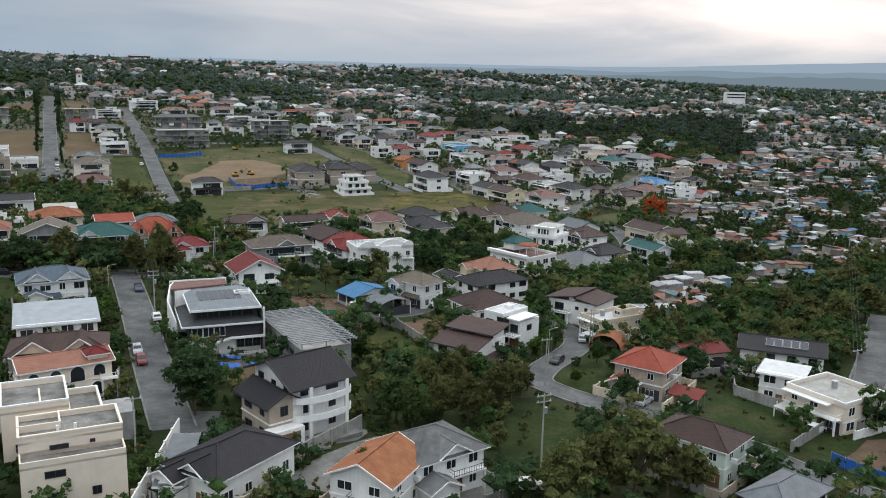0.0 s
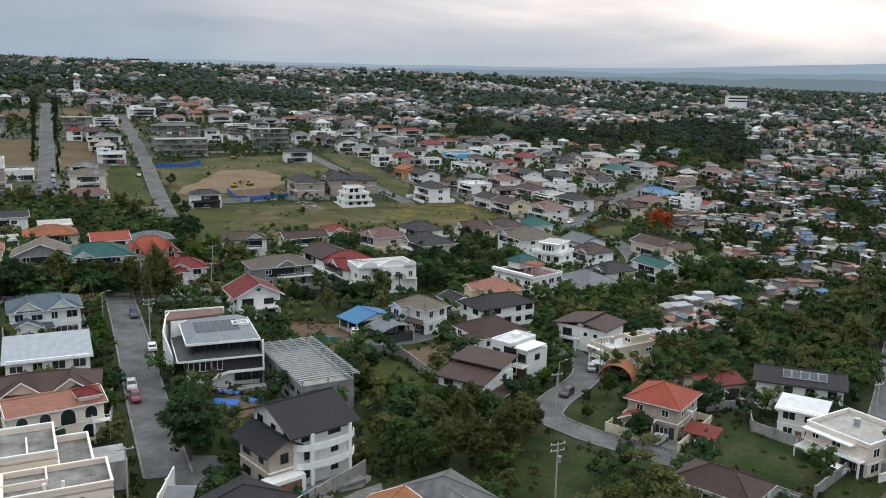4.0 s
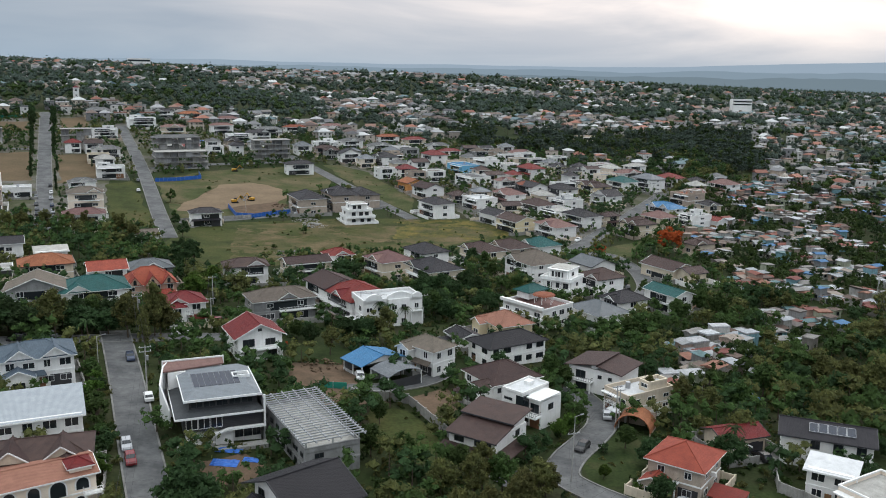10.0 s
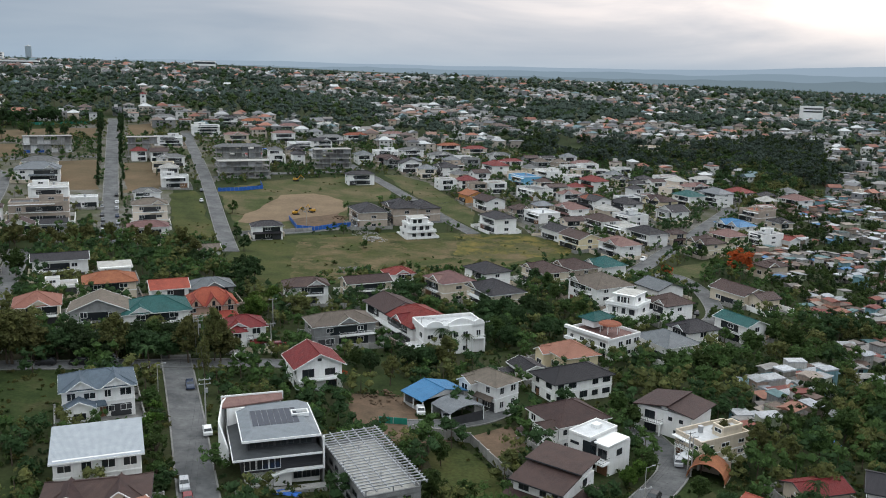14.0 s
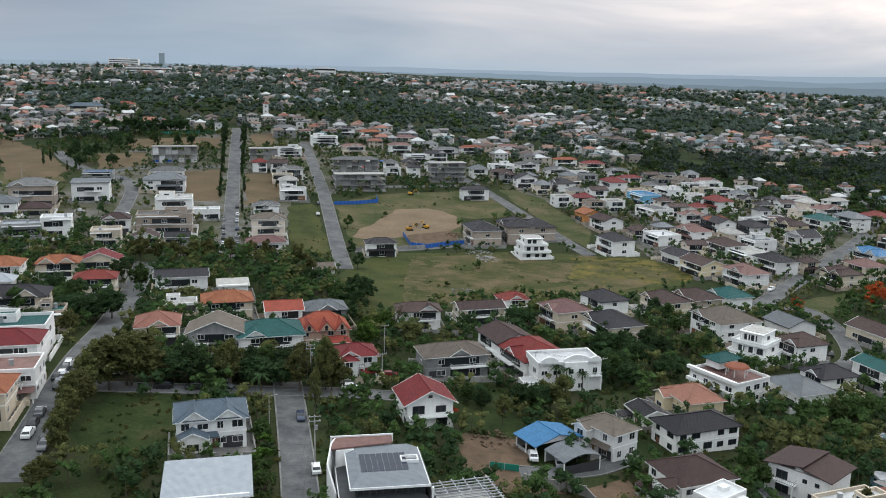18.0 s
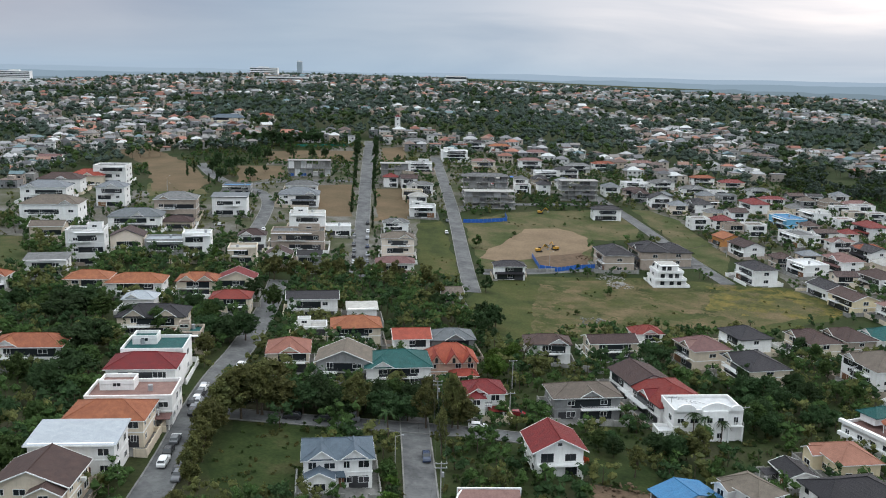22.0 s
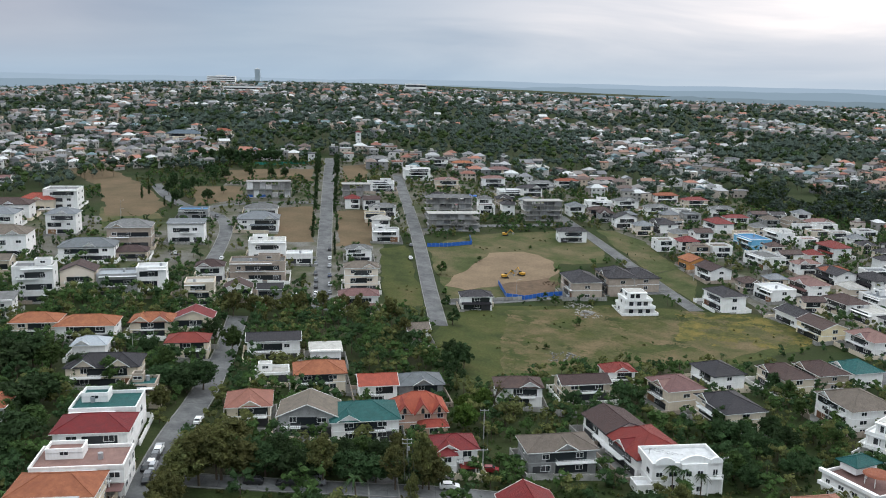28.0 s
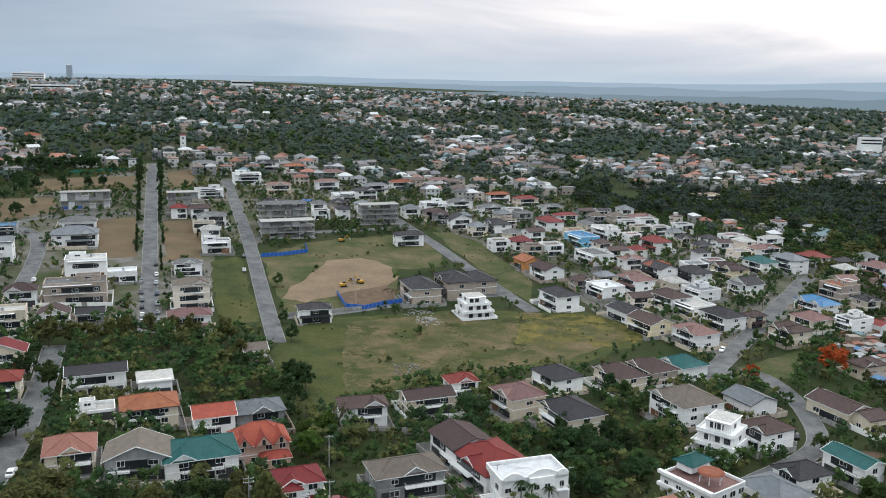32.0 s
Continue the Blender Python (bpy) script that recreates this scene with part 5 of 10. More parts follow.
    part("planter_wall", Shape().box(L - 0.6, F - 2.2, -2.5, -1.8, F - 1.4, 1.5), CONC, ob)
    part("terrace", Shape().box(-1.8, F - 3.2, -2.5, R, F - 1.0, 0.3), CONC, ob)
    return ob


def frame_building(x, y, yaw, w, d, h, floors, label, wall="g", roof=""):
    """A house shell under construction: slabs on columns, some bays walled in."""
    rnd = random.Random(int(abs(x) * 7))
    ob = thing("building_shell", x, y, yaw, label, "building", "unfinished buildings")
    FOOT.append((x, y, math.cos(radians(yaw)), math.sin(radians(yaw)), w / 2, d / 2))
    step, n = h / floors, max(3, int(w / 4.2))
    for k in range(floors + (0 if roof else 1)):
        o = rnd.uniform(0.2, 0.9)
        part("slab", Shape().box(-w / 2 - o, -d / 2 - o, step * k - 0.3 - (1.0 if k == 0 else 0), w / 2 + o, d / 2, step * k), CONC, ob)
    for i in range(n + 1):
        u = -w / 2 + 0.25 + (w - 0.5) * i / n
        part("column", Shape().box(u - 0.2, -d / 2, -1, u + 0.2, -d / 2 + 0.4, h), CONC, ob)
        if i < n:
            for k in range(floors):
                if rnd.random() < 0.75:
                    part("infill_wall", Shape().box(u + 0.2, -d / 2 + rnd.choice((0.4, 1.6, 2.8)), step * k, u + (w - 0.5) / n - 0.2, d / 2 - 0.3, step * (k + rnd.choice((0.4, 0.92, 0.92)))), WALL[wall] if rnd.random() < 0.6 else CONC, ob)
    for k in range(1, floors):
        part("scaffold_rail", Shape().bar((-w / 2, -d / 2 - 1.1, step * k + 0.9), (w / 2, -d / 2 - 1.1, step * k + 0.9), 0.06, 4), STEEL, ob)
    for i in range(n):
        u = -w / 2 + w * (i + 0.5) / n
        part("scaffold_pole", Shape().bar((u, -d / 2 - 1.1, -0.5), (u, -d / 2 - 1.1, h - 0.4), 0.06, 4), STEEL, ob)
    if roof:
        part("roof", roof_shape("hip", w, d, h, 0.8, 0.34)[0], ROOF[roof], ob)
    return ob


def tiered_house(x, y, yaw, w, d, h):
    """White house whose three storeys step back, each with its terrace wall."""
    ob = thing("house", x, y, yaw, "three-storey white house stepping back in open terraces", "house", "houses of the neighbourhood")
    FOOT.append((x, y, math.cos(radians(yaw)), math.sin(radians(yaw)), w / 2, d / 2))
    step = h / 3
    part("yard_wall", parapet(w + 3.0, d + 3.0, 0.2, 0.9, 0.25), TRIM, ob)
    for k in range(3):
        q = (1.0, 0.86, 0.58)[k]
        X, Y0 = w / 2 * q, -d / 2 + k * 1.7
        part("wall", Shape().box(-X, Y0 + 1.3, step * k - (1 if k == 0 else 0), X, d / 2, step * (k + 1) - 0.25), WALL["w"], ob)
        part("floor_slab", Shape().box(-X - 0.4, Y0 - 0.4, step * (k + 1) - 0.25, X + 0.4, d / 2 + 0.3, step * (k + 1)), TRIM, ob)
        if k < 2:
            part("terrace_wall", parapet(2 * X + 0.6, d / 2 - Y0 + 0.5, step * (k + 1) + 0.3, 0.55, 0.18), TRIM, ob, m=pose(0, (d / 2 + Y0) / 2 - 0.05, 0))
        for u in (-1, -0.34, 0.34, 1):
            part("pillar", Shape().box(u * (X - 0.2) - 0.17, Y0, step * k, u * (X - 0.2) + 0.17, Y0 + 0.34, step * (k + 1) - 0.25), TRIM, ob)
        for u in (-0.5, 0.12, 0.62)[: 3 - (k == 2)]:
            window(ob, u * X, Y0 + 1.3, step * k + 0.4, 2.0, 1.9, 0, True)
        for sx in (-1, 1):
            window(ob, sx * X, d * 0.12, step * k + 0.9, 1.8, 1.3, 90 * sx, True)
    part("roof", Shape().box(-w * 0.29, -d / 2 + 4.6, h, w * 0.29, d / 2, h + 0.12), ROOF["C"], ob)
    return ob


def steel_frame_building(x, y, yaw, w, d, h):
    ob = thing("building_shell", x, y, yaw, "unfinished grey block under an open steel roof frame", "building")
    volume(ob, w - 1.2, d - 1.5, h - 1.2, "flat", "C", "g", 2, near=True, sides_on="flr", dark=True, seed=8)
    for i in range(int(d / 1.15) + 1):
        yy = -d / 2 + i * 1.15
        part("purlin", Shape().bar((-w / 2 - 0.4, yy, h + 0.3), (w / 2 + 0.4, yy, h + 0.3), 0.13, 4), STEEL, ob)
    for i in range(6):
        xx = -w / 2 + w * i / 5
        part("rafter", Shape().bar((xx, -d / 2 - 0.5, h + 0.12), (xx, d / 2 + 0.5, h + 0.12), 0.16, 4), STEEL, ob)
    for sx in (-1, 0, 1):
        for i in range(5):
            yy = -d / 2 + 0.8 + (d - 1.6) * i / 4
            part("column", Shape().box(sx * (w / 2 - 0.8) - 0.1, yy - 0.1, h - 1.3, sx * (w / 2 - 0.8) + 0.1, yy + 0.1, h + 0.05), STEEL, ob)
    return ob


def arch_house(x, y, yaw, w, d, h):
    ob = thing("house", x, y, yaw, "two-storey white house with curved parapets and round corners", "house", "houses of the neighbourhood")
    volume(ob, w, d, h, "flat", "W", "w", 2, near=True, sides_on="flr", seed=12)
    for cx, ww, rise in ((w * 0.10, w * 0.42, 1.3), (-w * 0.33, w * 0.26, 1.0), (w * 0.40, w * 0.16, 0.6)):
        s = Shape()
        n = 10
        arc = [(cx - ww / 2 + ww * i / n, h + 0.7 + rise * math.sin(math.pi * i / n)) for i in range(n + 1)]
        prof = [(cx - ww / 2, h - 0.3)] + arc + [(cx + ww / 2, h - 0.3)]
        k = len(prof)
        s.solid([(u, q, z) for q in (-d / 2 - 0.5, -d / 2 + 0.1) for u, z in prof], [tuple(range(k - 1, -1, -1)), tuple(range(k, 2 * k))] + [(i, (i + 1) % k, (i + 1) % k + k, i + k) for i in range(k)])
        part("curved_parapet", s, TRIM, ob)
    part("bay", Shape().box(-w * 0.1, -d / 2 - 1.0, -1, w * 0.26, -d / 2 + 0.1, h - 0.1), WALL["w"], ob)
    for k in range(2):
        for u in (-0.0, 0.16):
            window(ob, w * (u + 0.0), -d / 2 - 1.0, 0.9 + k * h / 2, 1.6, 1.5, 0)
    balcony(ob, w * 0.38, -d / 2, h / 2, w * 0.22, 1.4)
    volume(ob, w * 0.35, 5, 3.2, "flat", "W", "w", 1, dx=-w * 0.55, dy=-d * 0.35, near=True, sides_on="fl", seed=13)
    return ob


def barrel_roof(ob, w, d, z, rise, mat, name="barrel_roof"):
    s = Shape()
    n = 10
    arc = [(-w / 2 + w * i / n, z + rise * math.sin(math.pi * i / n)) for i in range(n + 1)]
    prof = arc + [(u, q - 0.12) for u, q in arc[::-1]]
    k = len(prof)
    s.solid([(u, q, zz) for q in (-d / 2, d / 2) for u, zz in prof], [(i, (i + 1) % k, (i + 1) % k + k, i + k) for i in range(k)] + [(i, k - 1 - i, k - 2 - i, i + 1) for i in range(n)] + [(i + k, i + 1 + k, 2 * k - 2 - i, 2 * k - 1 - i) for i in range(n)])
    return part(name, s, mat, ob)


def carport_shed(x, y, yaw, w, d, h):
    ob = thing("carport", x, y, yaw, "open carport with a curved grey sheet roof", "carport")
    barrel_roof(ob, w, d, h - 0.2, 1.2, ROOF["S"])
    for sx in (-1, 1):
        for sy in (-1, 1):
            part("post", Shape().box(sx * (w / 2 - 0.2) - 0.12, sy * (d / 2 - 0.3) - 0.12, -0.6, sx * (w / 2 - 0.2) + 0.12, sy * (d / 2 - 0.3) + 0.12, h - 0.2), TRIM, ob)
    part("gate", Shape().box(-w / 2 + 0.4, -d / 2 + 0.1, -0.4, w / 2 - 0.4, -d / 2 + 0.2, 2.2), DARK_TRIM, ob)
    part("back_wall", Shape().box(-w / 2 + 0.2, d / 2 - 0.3, -0.6, w / 2 - 0.2, d / 2 - 0.1, h - 0.2), WALL["g"], ob)
    return ob


def round_house(x, y, yaw, w, d, h):
    ob = thing("house", x, y, yaw, "two-storey white house with a round peach canopy and teal roof", "house", "houses of the neighbourhood")
    volume(ob, w, d, h, "flat", "P", "w", 2, near=True, sides_on="flr", seed=22)
    part("round_canopy", Shape().bar((w * 0.18, -d * 0.05, h + 2.6), (w * 0.18, -d * 0.05, h + 3.0), 3.6, 16, 3.0), ROOF["O"], ob, "round peach canopy")
    for i in range(6):
        a = 6.2832 * i / 6
        part("post", Shape().bar((w * 0.18 + 3 * math.cos(a), -d * 0.05 + 3 * math.sin(a), h), (w * 0.18 + 3 * math.cos(a), -d * 0.05 + 3 * math.sin(a), h + 2.7), 0.12, 5), TRIM, ob)
    s, g, b = roof_shape("hip", w * 0.36, d * 0.6, h + 2.6, 0.5, 0.5)
    part("roof", s, ROOF["T"], ob, "teal hipped roof", m=pose(-w * 0.3, d * 0.15, 0))
    part("upper_wall", Shape().box(-w * 0.45, -d * 0.12, h, -w * 0.15, d * 0.42, h + 2.6), WALL["w"], ob)
    for k in (1, 2):
        part("balcony_band", Shape().box(-w / 2 - 0.5, -d / 2 - 0.9, h / 2 * k - 0.15, w / 2 + 0.5, -d / 2 + 0.2, h / 2 * k + 0.75), TRIM, ob)
    return ob


def gabled_villa(x, y, yaw, w, d, h):
    ob = thing("house", x, y, yaw, "three-storey white villa with steep charcoal gables and curved balconies", "house", "houses of the neighbourhood")
    volume(ob, w * 0.62, d - 1.4, h, "gabx", "K", "w", 3, dx=w * 0.16, over=1.5, pitch=0.42, dark=True, sides_on="flr", seed=31)
    volume(ob, w * 0.34, d * 0.66, h - 2.4, "gaby", "K", "b", 2, dx=-w * 0.25, dy=-d * 0.1, over=1.0, pitch=0.55, dark=True, sides_on="fl", seed=32)
    for z in (h * 0.34, h * 0.67):
        s = Shape()
        n, R = 12, w * 0.26
        arc = [(w * 0.2 + R * 1.35 * math.cos(math.pi + math.pi * i / n), -d / 2 + 0.8 + 2.2 * math.sin(math.pi + math.pi * i / n)) for i in range(n + 1)]
        for (xa, ya), (xb, yb) in zip(arc, arc[1:]):
            s.solid([(xa, ya, z - 0.15), (xb, yb, z - 0.15), (xb, yb, z + 0.95), (xa, ya, z + 0.95), (xa, ya + 0.2, z - 0.15), (xb, yb + 0.2, z - 0.15), (xb, yb + 0.2, z + 0.95), (xa, ya + 0.2, z + 0.95)], [(0, 1, 2, 3), (5, 4, 7, 6), (3, 2, 6, 7)])
        s.slab([(p[0], p[1] + 0.05, z) for p in arc], 0.18)
        part("curved_balcony", s, TRIM, ob)
    part("post", Shape().box(w * 0.42, -d / 2 - 0.9, -1, w * 0.46, -d / 2 - 0.5, h - 0.4), TRIM, ob)
    part("post", Shape().box(-w * 0.02, -d / 2 - 0.9, -1, w * 0.02, -d / 2 - 0.5, h - 0.4), TRIM, ob)
    part("garage", Shape().box(-w / 2, -d / 2 - 1.4, -1, -w * 0.1, -d / 2 + 1.2, 2.9), WALL["w"], ob)
    part("timber_gate", Shape().box(-w / 2 + 0.5, -d / 2 - 1.5, 0, -w * 0.15, -d / 2 - 1.38, 2.3), WOOD, ob)
    part("terrace", Shape().box(-w * 0.1, -d / 2 - 4, -2, w * 0.5, -d / 2, 0.2), KERBM, ob)
    return ob


def white_tower(x, y, yaw, h):
    ob = thing("water_tower", x, y, yaw, "small white guard tower with a red pyramid roof", "tower")
    volume(ob, 5.0, 5.0, h, "hip", "R", "w", 3, over=0.5, pitch=0.6, near=True, sides_on="fl", seed=41)
    return ob


# wall colour of the far tower with the distance haze painted in
HAZE_PAINT = material("pale_blue_grey_cladding", (0.36, 0.42, 0.47), (0.33, 0.39, 0.44), 0.8, bump=0.0)


def big_block(x, y, yaw, w, d, h, floors, label, z=None, paint=None):
    ob = thing("office_block", x, y, yaw, label, "building", z=z)
    part("wall", Shape().box(-w / 2, -d / 2, -12, w / 2, d / 2, h), paint or WALL["w"], ob)
    part("parapet", parapet(w, d, h, 1.5, 0.6), TRIM, ob)
    part("roof", Shape().box(-w / 2 + 0.7, -d / 2 + 0.7, h - 0.5, w / 2 - 0.7, d / 2 - 0.7, h + 0.1), ROOF["C"], ob)
    for k in range(floors):
        zz = h * (k + 0.35) / floors
        # windows of a haze-tinted block take the same washed-out colour
        part("window_band", Shape().box(-w / 2 + 1, -d / 2 - 0.15, zz, w / 2 - 1, -d / 2 + 0.1, zz + h / floors * 0.45), GLASS if paint is None else paint, ob)
    if floors > 3:
        part("plant_room", Shape().box(-w * 0.2, -d * 0.2, h, w * 0.15, d * 0.2, h + 4), WALL["w"], ob)
    return ob



def few_windows(ob, spots, dark=False):
    for x, y, z, w, h, turn in spots:
        window(ob, x, y, z, w, h, turn, dark)


def sloped(x0, x1, y0, y1, z0, z1, t=0.2):
    """A roof sheet that rises along y from z0 to z1."""
    return Shape().slab([(x0, y0, z0), (x1, y0, z0), (x1, y1, z1), (x0, y1, z1)], t)


def monopitch_house(x, y, yaw, w, d, h):
    """White house with stepped brown single-slope roofs over a walled ground floor."""
    ob = thing("house", x, y, yaw, "white house with stepped brown single-slope roofs", "house", "houses of the neighbourhood")
    FOOT.append((x, y, math.cos(radians(yaw)), math.sin(radians(yaw)), w / 2, d / 2))
    part("wall", Shape().box(-w / 2, -d / 2, -1.5, w / 2, d / 2, h - 1.1), WALL["w"], ob)
    wedge = [(-d / 2, h - 1.1), (0.0, h - 1.1), (0.0, h + 0.02)]
    part("wedge_wall", Shape().solid([(u, v, z) for u in (-w / 2, w / 2) for v, z in wedge], [(2, 1, 0), (3, 4, 5), (0, 1, 4, 3), (1, 2, 5, 4), (2, 0, 3, 5)]), WALL["w"], ob)
    part("upper_wall", Shape().box(-w / 2 + 0.4, 0.0, h - 1.1, w / 2 - 0.4, d / 2, h + 0.72), WALL["w"], ob)
    part("roof", sloped(-w / 2 - 0.9, w / 2 + 0.9, -0.8, d / 2 + 0.8, h + 0.9, h + 1.7), ROOF["B"], ob)
    part("front_roof", sloped(-w / 2 - 0.6, w / 2 + 0.6, -d / 2 - 0.9, 0.1, h - 1.0, h + 0.3), ROOF["B"], ob)
    for zz, y0, y1 in ((h + 0.62, -0.86, -0.74), (h - 1.3, -d / 2 - 0.98, -d / 2 - 0.86)):
        part("eaves_board", Shape().box(-w / 2 - 0.8, y0, zz, w / 2 + 0.8, y1, zz + 0.26), DARK_TRIM, ob)
    part("carport_roof", sloped(w / 2 - 0.2, w / 2 + 3.4, -d / 2 - 1.5, d / 2 - 2, 2.8, 3.2, 0.14), ROOF["B"], ob)
    part("skirt_roof", sloped(-w / 2 - 1.2, w / 2 + 0.4, -d / 2 - 2.2, -d / 2 + 0.05, 2.6, 3.1, 0.14), ROOF["B"], ob)
    for u in (-0.42, 0.0, 0.42):
        part("post", Shape().box(u * w - 0.14, -d / 2 - 2.0, -1, u * w + 0.14, -d / 2 - 1.7, 2.5), WOOD, ob)
    few_windows(ob, [(-w * 0.28, -d / 2, 3.5, 2.2, 1.5, 0), (w * 0.12, -d / 2, 3.5, 1.4, 1.5, 0), (w * 0.36, -d / 2, 3.5, 1.2, 1.5, 0), (-w * 0.2, -d / 2, 0.5, 2.4, 1.7, 0), (w * 0.22, -d / 2, 0.3, 2.4, 2.1, 0), (-w / 2, -d * 0.2, 3.6, 1.6, 1.4, -90), (-w / 2, d * 0.2, 3.6, 1.2, 1.4, -90), (-w / 2, 0, 0.8, 1.6, 1.3, -90), (w / 2, d * 0.2, 3.6, 1.6, 1.4, 90)], True)
    return ob


def split_roof_house(x, y, yaw, w, d, h):
    """White house whose two brown roof slopes meet at different heights."""
    ob = thing("house", x, y, yaw, "white house with two brown roof slopes at different heights", "house", "houses of the neighbourhood")
    FOOT.append((x, y, math.cos(radians(yaw)), math.sin(radians(yaw)), w / 2, d / 2))
    part("wall", Shape().box(-w / 2, -d / 2, -1.5, w / 2, d / 2, h - 0.75), WALL["w"], ob)
    part("ridge_wall", Shape().box(-w * 0.06, -d / 2 + 0.2, h - 0.6, w * 0.06, d / 2 - 0.2, h + 0.3), WALL["w"], ob)
    part("roof", Shape().slab([(-w / 2 - 0.9, -d / 2 - 0.9, h - 0.6), (w * 0.1, -d / 2 - 0.9, h + 1.0), (w * 0.1, d / 2 + 0.9, h + 1.0), (-w / 2 - 0.9, d / 2 + 0.9, h - 0.6)], 0.2), ROOF["B"], ob)
    part("lower_roof", Shape().slab([(w * 0.06, -d / 2 - 0.8, h + 0.6), (w / 2 + 0.9, -d / 2 - 0.8, h - 0.5), (w / 2 + 0.9, d / 2 + 0.8, h - 0.5), (w * 0.06, d / 2 + 0.8, h + 0.6)], 0.2), ROOF["B"], ob)
    part("eaves_board", Shape().box(-w / 2 - 0.98, -d / 2 - 0.9, h - 0.92, -w / 2 - 0.86, d / 2 + 0.9, h - 0.62), DARK_TRIM, ob)
    balcony(ob, -w * 0.24, -d / 2, 3.2, w * 0.48, 1.7, mat=DARK_TRIM)
    balcony(ob, -w / 2, 0, 3.2, d * 0.7, 1.5, turn=-90, mat=DARK_TRIM)
    few_windows(ob, [(-w * 0.26, -d / 2, 3.4, 2.6, 2.0, 0), (w * 0.12, -d / 2, 4.2, 1.0, 0.9, 0), (w * 0.32, -d / 2, 4.2, 1.0, 0.9, 0), (-w * 0.24, -d / 2, 0.3, 3.0, 2.1, 0), (w * 0.25, -d / 2, 0.9, 1.6, 1.3, 0), (-w / 2, d * 0.15, 3.4, 2.2, 1.9, -90), (-w / 2, -d * 0.25, 0.3, 2.4, 2.1, -90), (-w / 2, d * 0.25, 0.3, 2.4, 2.1, -90)], True)
    return ob


def cube_house(x, y, yaw, w, d, h):
    """White box with a tall dark glass corner and an open upper terrace."""
    ob = thing("house", x, y, yaw, "white cubic house with a tall dark glass corner and terrace", "house", "houses of the neighbourhood")
    FOOT.append((x, y, math.cos(radians(yaw)), math.sin(radians(yaw)), w / 2, d / 2))
    H = h - 0.3
    part("wall", Shape().box(-w / 2, -d / 2, -1.5, w * 0.12, d / 2, H), WALL["w"], ob)
    part("side_wall", Shape().box(w * 0.12, -d / 2 + 2.2, -1.5, w / 2, d / 2, H - 1.4), WALL["w"], ob)
    part("parapet", parapet(w * 0.62, d, H, 0.45), WALL["w"], ob, m=pose(-w * 0.19, 0, 0))
    part("roof", Shape().box(-w / 2 + 0.2, -d / 2 + 0.2, H, w * 0.12 - 0.2, d / 2 - 0.2, H + 0.06), ROOF["W"], ob)
    part("canopy", Shape().box(w * 0.12, -d / 2 + 1.0, H - 0.9, w / 2 + 0.5, d / 2 - 1.0, H - 0.6), TRIM, ob)
    part("roof_hatch", Shape().box(-w * 0.3, d * 0.05, H, -w * 0.12, d * 0.25, H + 0.9), TRIM, ob)
    part("glass_corner", Shape().box(-w * 0.06, -d / 2 - 0.12, 1.0, w * 0.16, -d / 2 + 2.0, H - 0.5), GLASS, ob, "tall dark glass corner")
    part("terrace", Shape().box(w * 0.12, -d / 2 - 0.3, 3.0, w / 2 + 0.4, -d / 2 + 2.3, 3.3), TRIM, ob)
    railing(ob, w * 0.14, w / 2 + 0.3, -d / 2 - 0.2, 3.3, DARK_TRIM, 2.2)
    part("timber_gate", Shape().box(w * 0.2, -d / 2 + 2.05, 0, w / 2 - 0.3, -d / 2 + 2.18, 2.6), WOOD, ob)
    few_windows(ob, [(-w * 0.3, -d / 2, 5.6, 2.2, 0.6, 0), (-w * 0.3, -d / 2, 2.6, 1.6, 1.2, 0), (w * 0.32, -d / 2 + 2.2, 3.5, 2.2, 2.0, 0), (-w / 2, -d * 0.2, 4.6, 1.2, 1.2, -90), (-w / 2, d * 0.2, 4.6, 1.2, 1.2, -90), (w / 2, d * 0.1, 3.8, 1.8, 1.4, 90)], True)
    return ob


